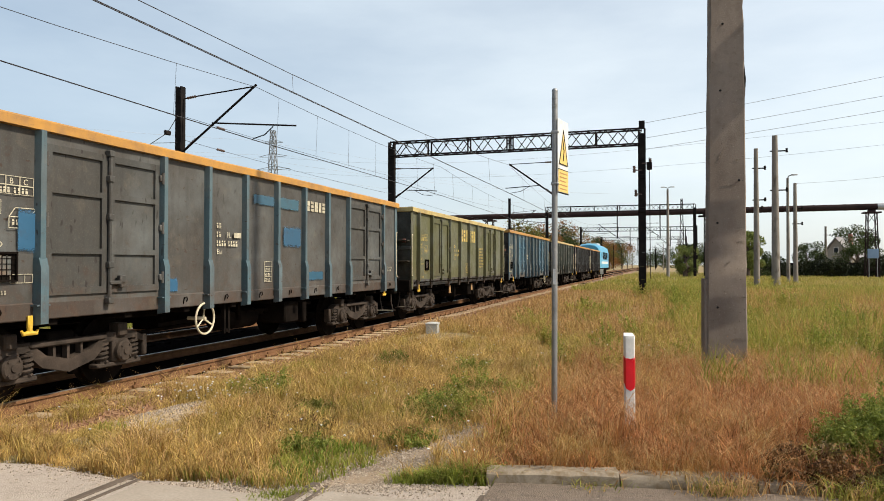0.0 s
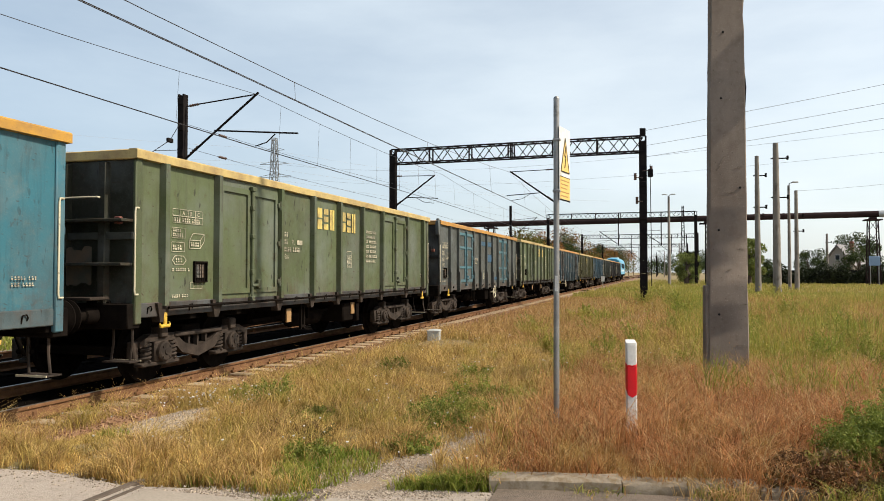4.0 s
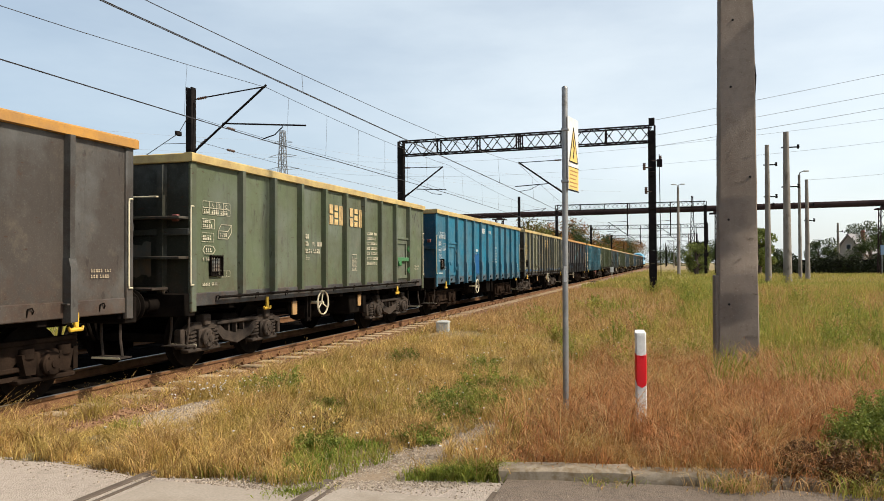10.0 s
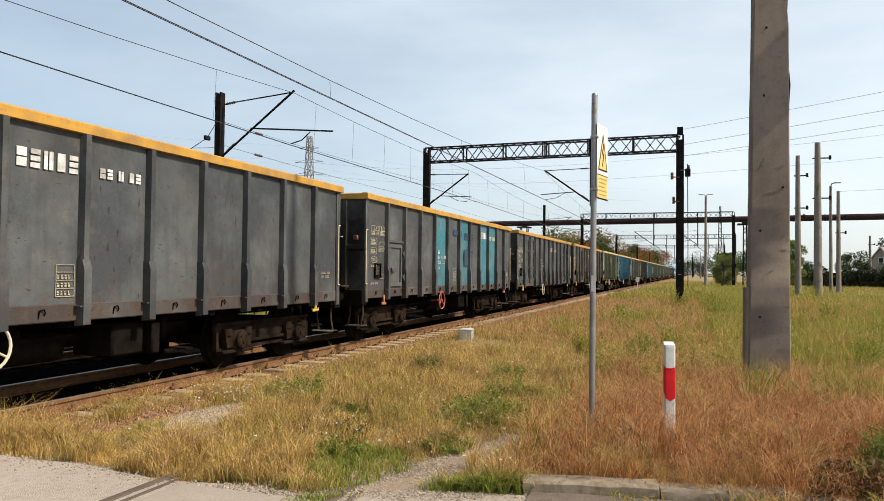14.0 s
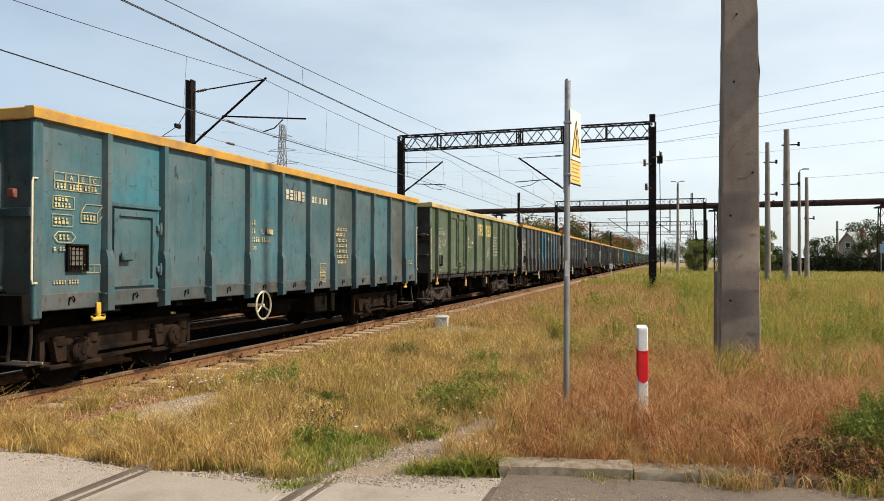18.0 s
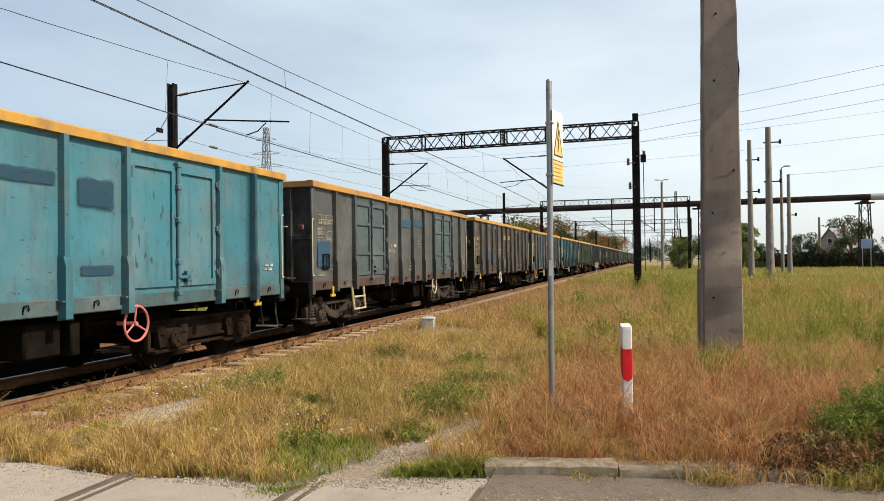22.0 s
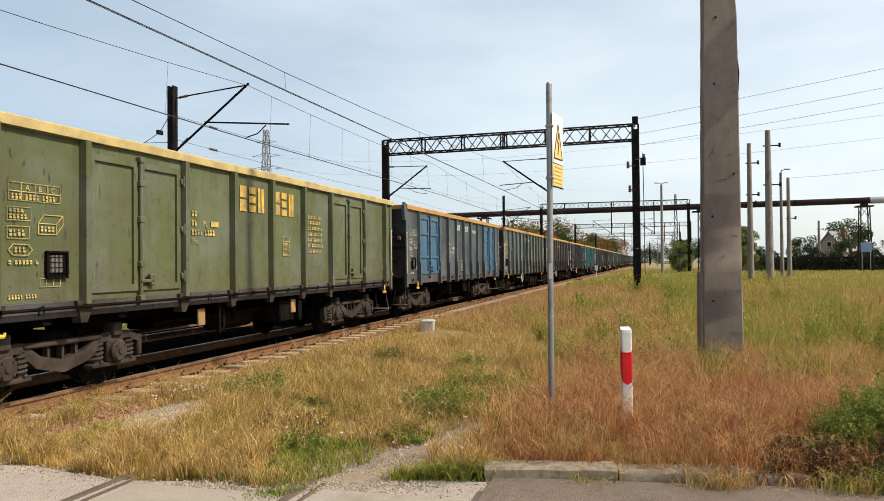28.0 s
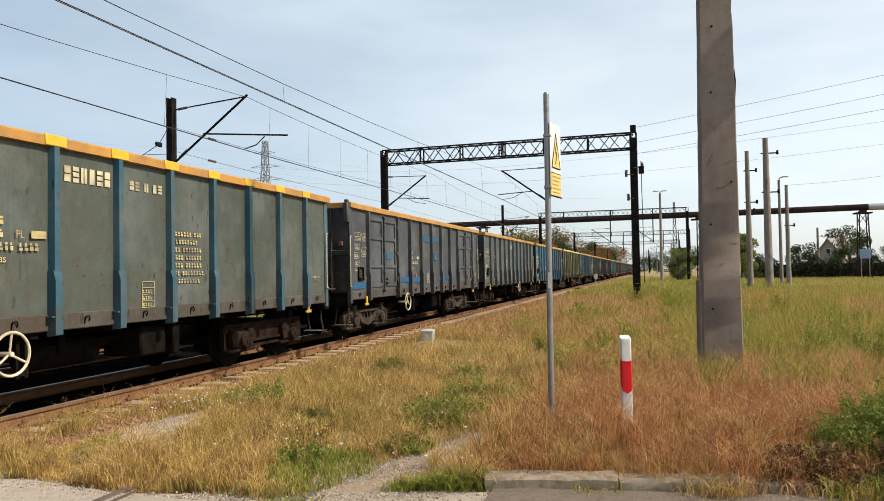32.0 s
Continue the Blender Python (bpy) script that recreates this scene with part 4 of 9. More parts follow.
def build_far_pole(x, y, top, r, brackets=(), label="slender grey concrete power pole", lamp=False):
    pole = holder("street_lamp" if lamp else "power_pole", (x, y, ground_z(x, y) - 0.2), label, "street lamp" if lamp else "utility pole", "" if lamp else "power poles")
    part("shaft", Shape().tube([(0, 0, 0), (0, 0, top / 2), (0, 0, top)], [r, r * 0.82, r * 0.62], 10), CONCRETE, pole)
    for z in brackets:
        s = Shape().tube([(-r * 1.1, 0, z), (r * 2.6, 0, z)], 0.05, 6)
        s.tube([(r * 2.6, 0, z - 0.12 + 0.05 * i) for i in range(7)], [0.10 if i % 2 else 0.06 for i in range(7)], 8)
        part("bracket", s, STEEL_DARK, pole, "bracket with insulator")
    if lamp:
        for sx in ((-1, 1) if lamp == "twin" else (1,)):
            part("lamp_arm", Shape().tube([(0, 0, top - 0.1), (0.08 * sx, 0, top + 0.2), (0.42 * sx, 0, top + 0.3)], 0.05, 6), ZINC, pole)
            part("lamp_head", Shape().box(min(0.3 * sx, 0.85 * sx), max(0.3 * sx, 0.85 * sx), -0.12, 0.12, top + 0.24, top + 0.37, 0.04), GREY_PLASTIC, pole)
    return pole


build_far_pole(8.0, 57.0, 11.1, 0.30, (10.0, 7.2), "stout grey concrete power pole with empty brackets")
build_far_pole(7.1, 60.0, 10.7, 0.24, (9.2, 6.8), "stout grey concrete power pole with empty brackets")
build_far_pole(11.6, 75.0, 10.0, 0.17, (), "slim steel street lamp with one bent arm", lamp="single")
build_far_pole(11.9, 73.0, 9.3, 0.22, (7.0, 5.6), "slender grey concrete power pole")
build_far_pole(8.9, 74.0, 7.4, 0.14, (7.2,), "thin leaning pole behind the power poles")
build_far_pole(1.15, 99.0, 11.6, 0.22, (), "tall steel yard lamp with two heads", lamp="twin")
build_far_pole(26.0, 132.0, 8.4, 0.25, (7.0,), "dark wooden pole by the hedge")
for x, y, top in ((2.2, 170, 9.5), (4.6, 190, 9), (6.2, 230, 9.5), (9.0, 250, 9), (1.5, 260, 9), (13.0, 120.0, 5.0)):
    build_far_pole(x, y, top, 0.17, (), "far thin grey pole along the railway")


def build_tower(x, y, height, width, label, dark=False, arms=()):
    """A lattice steel tower."""
    t = holder("lattice_tower", (x, y, -0.5), label, "lattice tower")
    s = Shape()
    thick = 0.16 if height > 20 else 0.09

    def w(z):
        return width * (1 - 0.72 * z / height)
    zs = [height * (1 - (1 - i / 9) ** 1.3) for i in range(10)]
    for z, z2 in zip(zs, zs[1:]):
        for sx, sy in ((-1, -1), (1, -1), (1, 1), (-1, 1)):
            s.bar((sx * w(z), sy * w(z), z), (sx * w(z2), sy * w(z2), z2), thick)
        for (ax, ay), (bx, by) in (((-1, -1), (1, -1)), ((1, -1), (1, 1)), ((1, 1), (-1, 1)), ((-1, 1), (-1, -1))):
            s.bar((ax * w(z), ay * w(z), z), (bx * w(z2), by * w(z2), z2), thick * 0.6)
            s.bar((bx * w(z), by * w(z), z), (ax * w(z2), ay * w(z2), z2), thick * 0.6)
            s.bar((ax * w(z2), ay * w(z2), z2), (bx * w(z2), by * w(z2), z2), thick * 0.6)
    part("lattice", s, STEEL_DARK if dark else ZINC, t)
    for z, reach in arms:
        a = Shape()
        for sx in (-1, 1):
            a.bar((0, 0, z + 0.9), (sx * reach, 0, z), thick * 0.7)
            a.bar((0, 0, z - 0.2), (sx * reach, 0, z), thick * 0.7)
        part("crossarm", a, ZINC, t)
    return t


build_tower(-107.0, 190.0, 41.0, 2.0, "distant grey high-voltage pylon with crossarms", arms=((37.5, 3.2), (33.5, 4.6), (29.8, 5.4)))
build_tower(3.4, 118.0, 12.2, 0.42, "dark lattice mast beside the railway", dark=True)


def build_cross_lines():
    """Power lines that cross the sky to the right."""
    lines = holder("power_line", (0, 0, 0), "thin bare power line wires across the sky", "power line", kind="structure")
    for z, z2, y2 in ((10.3, 13.2, 36), (9.5, 12.2, 36), (8.9, 11.4, 36)):
        part("wire", Shape().tube(hung([(-0.8, 40.2, z - 1.2), (24, y2, z2 - 1.0), (60, 30, z2 + 3)], 0.8), 0.010, 5), LINE, lines)
    part("wire", Shape().tube(hung([(11.9, 73, 9.0), (40, 70, 13.6)], 6.0), 0.012, 5), LINE, lines)
    for z, z2 in ((24.0, 31.0), (20.5, 27.0)):
        part("wire", Shape().tube(hung([(-107, 190, z + 9), (-12, 150, z), (110, 110, z2)], 1.0), 0.02, 5), LINE, lines)
    for dx, z in ((-6.5, 32.8), (6.5, 32.8), (-4.5, 37.8), (5.5, 27.6)):
        part("wire", Shape().tube(hung([(-200, 60, z), (-107 + dx, 190, z), (-20, 330, z)], 1.2), 0.02, 5), LINE, lines)


build_cross_lines()


# ---- the train ----
HALF, BOTTOM, TOP = 1.42, 1.19, 3.14       # side plane, foot and head of the wall panels
MESH = {}


def shared(name, make, material):
    if name not in MESH:
        MESH[name] = make().mesh(name.split("/")[0], material)
    return MESH[name]


def panel_shape(width, seed, z0=BOTTOM, z1=TOP):
    """A pressed steel side panel, a little buckled."""
    rng = random.Random(seed)
    s = Shape()
    nx, nz = 6, 9
    bumps = [(rng.uniform(-0.4, 0.4) * width, rng.uniform(z0 + 0.2, z1 - 0.2), rng.uniform(0.12, 0.35), rng.uniform(-0.016, 0.006)) for _ in range(6)]
    for j in range(nz + 1):
        for i in range(nx + 1):
            y, z = width * (i / nx - 0.5), z0 + (z1 - z0) * j / nz
            edge = min(1.0, 5 * i / nx, 5 * (1 - i / nx), 5 * j / nz, 5 * (1 - j / nz))
            x = HALF + edge * sum(h * math.exp(-((y - by) ** 2 + (z - bz) ** 2) / (r * r)) for by, bz, r, h in bumps)
            s.v.append((x, y, z))
    n = nx + 1
    s.f = [(j * n + i, j * n + i + 1, j * n + n + i + 1, j * n + n + i) for j in range(nz) for i in range(nx)]
    k = len(s.v)
    s.v += [(x - 0.025 if x == HALF else HALF - 0.025, y, z) for x, y, z in list(s.v)]
    s.f += [(k + j * n + i, k + j * n + n + i, k + j * n + n + i + 1, k + j * n + i + 1) for j in range(nz) for i in range(nx)]
    for a, b in [(i, i + 1) for i in range(nx)] + [(nz * n + i + 1, nz * n + i) for i in range(nx)] + [(j * n + n, j * n) for j in range(nz)] + [(j * n + nx, j * n + n + nx) for j in range(nz)]:
        s.f.append((a, k + a, k + b, b))
    return s


def rib_shape(deep=0.088, wide=0.10, foot=0.94, flare=True):
    s = Shape()
    s.prism([(HALF - 0.01, -wide / 2), (HALF + deep, -wide / 2 + 0.012), (HALF + deep, wide / 2 - 0.012), (HALF - 0.01, wide / 2)], foot + 0.3, TOP - 0.01, axis=2)
    if flare:
        s.prism([(HALF - 0.01, foot), (HALF + deep + 0.030, foot + 0.02), (HALF + deep + 0.030, 1.58), (HALF + deep - 0.004, 1.70), (HALF - 0.01, 1.70)], -wide / 2 - 0.006, wide / 2 + 0.006, axis=1)
        s.box(HALF - 0.0, HALF + deep + 0.02, -wide / 2 - 0.045, wide / 2 + 0.045, 1.16, 1.178)
    return s


def tapered_rib():
    """The rib of the green wagons: slim, with a dark wedge bracket below the sill."""
    s = Shape()
    s.prism([(HALF - 0.01, -0.06), (HALF + 0.10, -0.045), (HALF + 0.10, 0.045), (HALF - 0.01, 0.06)], 1.15, TOP - 0.01, axis=2)
    return s


def wedge_shape():
    s = Shape()
    s.add([(HALF + 0.06, -0.15, 1.19), (HALF + 0.06, 0.15, 1.19), (HALF + 0.03, 0.05, 0.92), (HALF + 0.03, -0.05, 0.92),
           (HALF - 0.1, -0.15, 1.19), (HALF - 0.1, 0.15, 1.19), (HALF - 0.1, 0.05, 0.92), (HALF - 0.1, -0.05, 0.92)],
          [(0, 1, 2, 3), (7, 6, 5, 4), (0, 3, 7, 4), (1, 5, 6, 2), (0, 4, 5, 1), (3, 2, 6, 7)])
    return s


def door_shape(w, h0, h1, rails=2):
    """One door leaf: a raised frame with cross rails round recessed sheets, all in one piece."""
    f, front, sheet, back = 0.085, HALF + 0.038, HALF + 0.004, HALF - 0.02
    cuts = [h0 + f]
    for i in range(rails):
        z = h0 + (h1 - h0) * (i + 1) / (rails + 1) + (0.06 if i else -0.06)
        cuts += [z - 0.035, z + 0.035]
    cuts.append(h1 - f)
    ys, zs = [-w / 2, -w / 2 + f, w / 2 - f, w / 2], [h0] + cuts + [h1]
    s, at = Shape(), {}

    def v(*p):
        if p not in at:
            at[p] = len(s.v)
            s.v.append(p)
        return at[p]
    for j in range(len(zs) - 1):
        for i in range(3):
            ya, yb, za, zb = ys[i], ys[i + 1], zs[j], zs[j + 1]
            if i == 1 and j % 2 == 1:
                s.f.append((v(sheet, ya, za), v(sheet, yb, za), v(sheet, yb, zb), v(sheet, ya, zb)))
                for p, q in (((ya, za), (yb, za)), ((yb, za), (yb, zb)), ((yb, zb), (ya, zb)), ((ya, zb), (ya, za))):
                    s.f.append((v(front, *p), v(front, *q), v(sheet, *q), v(sheet, *p)))
            else:
                s.f.append((v(front, ya, za), v(front, yb, za), v(front, yb, zb), v(front, ya, zb)))
    for j in range(len(zs) - 1):
        for y in (ys[0], ys[-1]):
            s.f.append((v(front, y, zs[j]), v(front, y, zs[j + 1]), v(back, y, zs[j + 1]), v(back, y, zs[j])))
    for i in range(3):
        for z in (zs[0], zs[-1]):
            s.f.append((v(front, ys[i], z), v(front, ys[i + 1], z), v(back, ys[i + 1], z), v(back, ys[i], z)))
    return s


def lock_shape(h0, h1):
    s = Shape().tube([(HALF + 0.065, 0, h0 - 0.14), (HALF + 0.065, 0, h1 + 0.05)], 0.024, 8)
    for z in (h0 - 0.1, h0 + 0.35, h0 + 0.95, h1 - 0.3, h1 + 0.02):
        s.box(HALF + 0.02, HALF + 0.10, -0.045, 0.045, z - 0.04, z + 0.04, 0.008)
    s.box(HALF + 0.05, HALF + 0.10, -0.02, 0.24, h0 + 0.10, h0 + 0.15, 0.01)
    s.box(HALF + 0.03, HALF + 0.10, 0.16, 0.26, h0 + 0.06, h0 + 0.22, 0.012)
    return s


def hinge_shape():
    s = Shape()
    s.box(HALF, HALF + 0.075, -0.05, 0.05, -0.045, 0.045, 0.01)
    s.tube([(HALF + 0.075, 0, -0.08), (HALF + 0.075, 0, 0.08)], 0.02, 8)
    return s


def sill_shape(length):
    s = Shape()
    s.box(HALF - 0.12, HALF + 0.012, -length / 2, length / 2, 1.0, 1.20, 0.012)
    return s


def loop_shape():
    return Shape().tube([(HALF + 0.012, -0.03, 1.05), (HALF + 0.03, -0.03, 1.14), (HALF + 0.035, 0.02, 1.15), (HALF + 0.03, 0.045, 1.11), (HALF + 0.012, 0.045, 1.08)], 0.009, 5)


def frame_shape(length):
    """Centre sill, cross bearers, floor plate and brake gear of the underframe."""
    s = Shape()
    L = length / 2
    s.box(-0.32, 0.32, -L - 0.1, L + 0.1, 0.80, 1.10, 0.02)
    s.box(-HALF + 0.02, HALF - 0.02, -L, L, 1.09, 1.16)
    for y in np.linspace(-L + 0.1, L - 0.1, 11):
        s.box(-HALF + 0.05, HALF - 0.05, y - 0.07, y + 0.07, 0.92, 1.10, 0.01)
    for y in (-L, L):
        s.box(-HALF, HALF, y - 0.12, y + 0.12, 0.86, 1.2, 0.015)
    for sx in (-0.9, 0.9):
        s.bar((sx, -2.6, 0.72), (sx * 0.9, 2.6, 0.80), 0.06)
    s.bar((0.75, -3.0, 0.62), (0.75, 2.4, 0.74), 0.05)
    s.box(-0.28, 0.28, -1.7, L - 3.0, 0.56, 0.80, 0.02)
    s.box(-0.20, 0.20, -L + 2.9, -2.6, 0.60, 0.80, 0.02)
    for y in (-1.5, -0.4, 0.9, 2.0):
        s.box(-0.95, 0.95, y - 0.05, y + 0.05, 0.64, 0.92, 0.01)
    return s


def tank_shape():
    s = Shape()
    s.tube([(0.72, -0.9, 0.66), (0.72, -0.82, 0.66), (0.72, 0.3, 0.66), (0.72, 0.38, 0.66)], [0.10, 0.19, 0.19, 0.10], 12)
    s.box(0.6, 1.25, 0.7, 1.25, 0.50, 0.92, 0.03)
    s.box(0.95, 1.3, 1.35, 1.5, 0.48, 0.9, 0.02)
    s.bar((1.28, -1.3, 0.5), (1.28, -1.3, 1.0), 0.05)
    s.bar((1.28, -1.42, 0.5), (1.28, -1.42, 1.0), 0.05)
    s.bar((1.28, -1.3, 0.55), (1.28, -1.42, 0.55), 0.05)
    return s


def end_shape():
    """An end wall with pressed posts and a waist rail, facing the end of the wagon."""
    s = Shape()
    s.box(-HALF, HALF, -0.02, 0.0, BOTTOM - 0.2, TOP)
    return s


def end_post_shape():
    return Shape().prism([(-0.07, -0.005), (-0.05, 0.085), (0.05, 0.085), (0.07, -0.005)], BOTTOM - 0.15, TOP - 0.05, axis=2)


def corner_shape():
    s = Shape()
    s.box(HALF - 0.03, HALF + 0.03, -0.07, 0.07, 0.92, TOP, 0.015)
    return s


def rim_shape(length, lip=0.07):
    """The heavy top rail round the wagon, a little dented."""
    s = Shape()
    L = length / 2 + 0.06
    rng = random.Random(2)
    n = 22
    for sx in (-1, 1):
        a, b = HALF - 0.06, HALF + lip
        rings = []
        for i in range(n + 1):
            y = -L + 2 * L * i / n
            d, e = 0.010 * (rng.random() - 0.5), 0.012 * (rng.random() - 0.5)
            rings.append([(sx * a, y, TOP - 0.02), (sx * (b + e), y, TOP - 0.01 + d), (sx * (b + e), y, TOP + 0.095 + d), (sx * (b - 0.02 + e), y, TOP + 0.115 + d), (sx * a, y, TOP + 0.115 + d)])
        k = len(s.v)
        s.v += [p for r in rings for p in r]
        s.f += [(k + i * 5 + q, k + i * 5 + (q + 1) % 5, k + i * 5 + 5 + (q + 1) % 5, k + i * 5 + 5 + q) for i in range(n) for q in range(5)]
        s.f += [tuple(k + q for q in range(5)), tuple(k + n * 5 + q for q in reversed(range(5)))]
    for sy in (-1, 1):
        s.box(-HALF + 0.05, HALF - 0.05, min(sy * (L - 0.12), sy * L), max(sy * (L - 0.12), sy * L), TOP - 0.02, TOP + 0.112, 0.012)
    return s


def wheelset_shape():
    s = Shape()
    for sx in (-1, 1):
        m = Matrix.Translation((sx * 0.7535, 0, 0)) @ Matrix.Rotation(radians(90 * sx), 4, "Y")
        s.lathe([(0.46, 0.065), (0.46, 0.02), (0.465, -0.02), (0.49, -0.045), (0.47, -0.07), (0.40, -0.06), (0.36, -0.02), (0.16, -0.03), (0.15, -0.09), (0.12, 0.12), (0.15, 0.05), (0.34, 0.025), (0.40, 0.06)], m, 28)
    s.tube([(-1.05, 0, 0), (1.05, 0, 0)], 0.085, 12)
    return s


def spring_shape():
    """A coil spring round its inner core, beside an axle box."""
    s = Shape()
    pts = [(1.02 + 0.085 * math.cos(a), 0.085 * math.sin(a), -0.13 + 0.30 * a / (2 * math.pi * 5)) for a in np.linspace(0, 2 * math.pi * 5, 46)]
    s.tube(pts, 0.021, 5)
    s.tube([(1.02, 0, -0.14), (1.02, 0, 0.18)], 0.066, 8)
    return s


def axle_box_shape():
    s = Shape().box(0.90, 1.12, -0.16, 0.16, -0.15, 0.16, 0.03)
    m = Matrix.Translation((1.12, 0, 0)) @ Matrix.Rotation(radians(90), 4, "Y")
    s.lathe([(0.145, -0.02), (0.145, 0.045), (0.125, 0.065), (0.05, 0.07), (0.045, 0.085), (0.01, 0.086)], m, 16)
    for a in range(4):
        c, d = 0.105 * math.cos(a * 1.571 + 0.785), 0.105 * math.sin(a * 1.571 + 0.785)
        s.tube([(1.17, c, d), (1.20, c, d)], 0.016, 6)
    s.box(0.94, 1.10, -0.42, 0.42, -0.20, -0.14, 0.015)
    return s


def cast_side():
    """A bowed cast side frame, sprung at both axle boxes."""
    s = Shape()
    top = [(-1.38, 0.62), (-1.15, 0.72), (-0.62, 0.72), (-0.36, 0.54), (0.0, 0.46), (0.36, 0.54), (0.62, 0.72), (1.15, 0.72), (1.38, 0.62)]
    low = [(-1.38, 0.54), (-1.15, 0.62), (-0.66, 0.60), (-0.42, 0.40), (0.0, 0.30), (0.42, 0.40), (0.66, 0.60), (1.15, 0.62), (1.38, 0.54)]
    for i in range(8):
        s.prism([top[i], top[i + 1], low[i + 1], low[i]], 0.96, 1.10, axis=0)
    s.box(0.98, 1.13, -0.62, 0.62, 0.64, 0.71, 0.02)
    for y in (-0.22, 0.0, 0.22):
        s.box(1.0, 1.08, y - 0.02, y + 0.02, 0.42, 0.64)
    for sy in (-1, 1):
        s.box(0.94, 1.08, sy * 1.42 - 0.05, sy * 1.42 + 0.05, 0.34, 0.64, 0.02)
        s.box(0.97, 1.15, sy * 0.9 - 0.09, sy * 0.9 + 0.09, 0.66, 0.84, 0.02)
    return s


def plate_side():
    """A low welded side frame: a beam over the axles that dips between them, with winged spring guards."""
    s = Shape()
    s.prism([(-1.42, 0.72), (1.42, 0.72), (1.42, 0.60), (0.60, 0.58), (0.46, 0.44), (-0.46, 0.44), (-0.60, 0.58), (-1.42, 0.60)], 0.95, 1.01, axis=0)
    s.box(0.93, 1.05, -1.40, 1.40, 0.70, 0.76, 0.012)
    s.box(0.93, 1.04, -0.56, 0.56, 0.40, 0.46, 0.012)
    for sy in (-1, 1):
        for o in (-1, 1):
            y = sy * 0.9 + o * 0.27
            s.prism([(y - 0.11, 0.60), (y + 0.11, 0.60), (y + o * -0.02 + 0.07, 0.36), (y + o * -0.02 - 0.07, 0.36)], 1.0, 1.10, axis=0)
            s.tube([(1.05, y, 0.55), (1.05, y, 0.66)], 0.085, 10)
        s.bar((1.0, sy * 1.38, 0.34), (1.0, sy * 1.38, 0.62), 0.07)
    s.bar((0.98, -1.38, 0.33), (0.98, 1.38, 0.33), 0.05)
    return s


def bolster_shape():
    s = Shape().box(-0.98, 0.98, -0.22, 0.22, 0.42, 0.80, 0.03)
    for y in (-1.3, 1.3):
        s.box(-0.98, 0.98, y - 0.06, y + 0.06, 0.42, 0.56, 0.02)
    for y in (-0.42, 0.42):
        for x in (-0.75, 0.75):
            s.box(x - 0.06, x + 0.06, y - 0.05, y + 0.05, 0.2, 0.72, 0.02)
    return s


def buffer_shape():
    m = Matrix.Rotation(radians(-90), 4, "X")
    s = Shape().lathe([(0.145, 0.0), (0.145, 0.03), (0.115, 0.04), (0.11, 0.30), (0.085, 0.31), (0.085, 0.46), (0.14, 0.50), (0.225, 0.545), (0.225, 0.56), (0.15, 0.585), (0.02, 0.60)], m, 24)
    s.box(-0.19, 0.19, -0.02, 0.02, -0.19, 0.19, 0.01)
    return s


def coupling_shape():
    s = Shape().box(-0.05, 0.05, 0.0, 0.34, -0.05, 0.05, 0.015)
    s.tube([(0, 0.3, 0.02), (0, 0.42, 0.06), (0, 0.46, 0.14), (0, 0.38, 0.17)], [0.05, 0.045, 0.04, 0.025], 8)
    for sx in (-0.09, 0.09):
        s.tube([(sx, 0.2, 0.0), (sx, 0.3, -0.22), (sx, 0.26, -0.42)], 0.018, 6)
    s.tube([(-0.12, 0.26, -0.42), (0.12, 0.26, -0.42)], 0.035, 8)
    s.tube([(0.38, 0.05, 0.0), (0.38, 0.25, -0.12), (0.34, 0.4, -0.36), (0.28, 0.5, -0.42)], 0.028, 6)
    return s


def handrail_shape(h=1.15):
    return Shape().tube([(0, 0, 0), (0, -0.06, 0.0), (0, -0.07, 0.05), (0, -0.07, h - 0.05), (0, -0.06, h), (0, 0, h)], 0.013, 6)


def bar_shape(w=0.75):
    return Shape().tube([(-w / 2, 0, 0), (-w / 2, 0.06, 0), (w / 2, 0.06, 0), (w / 2, 0, 0)], 0.013, 6)


def step_shape():
    s = Shape().tube([(0, 0, 0.55), (0, 0, 0.25), (0.06, -0.03, 0.02)], 0.018, 6)
    s.tube([(-0.3, 0, 0.55), (-0.3, 0, 0.25), (-0.24, -0.03, 0.02)], 0.018, 6)
    s.box(-0.34, 0.10, -0.12, 0.10, -0.005, 0.012)
    return s


def hook_shape():
    s = Shape().box(-0.015, 0.015, -0.035, 0.035, 0.0, 0.14, 0.006)
    s.tube([(0, -0.11, -0.02), (0, -0.09, -0.06), (0, 0.0, -0.05), (0, 0.09, -0.06), (0, 0.11, -0.02)], [0.014, 0.022, 0.03, 0.022, 0.014], 8)
    s.tube([(0, 0, -0.05), (0, 0, 0.04)], 0.028, 8)
    return s


def handwheel_shape():
    pts = [(0, 0.235 * math.cos(a), 0.235 * math.sin(a)) for a in np.linspace(0, 2 * math.pi, 25)[:-1]]
    s = Shape().tube(pts, 0.017, 6, close=True)
    for a in (1.57, 3.67, 5.76):
        s.tube([(-0.03, 0, 0), (-0.015, 0.12 * math.cos(a), 0.12 * math.sin(a)), (0, 0.235 * math.cos(a), 0.235 * math.sin(a))], 0.013, 6)
    s.tube([(-0.30, 0, 0), (0.01, 0, 0)], 0.028, 8)
    return s


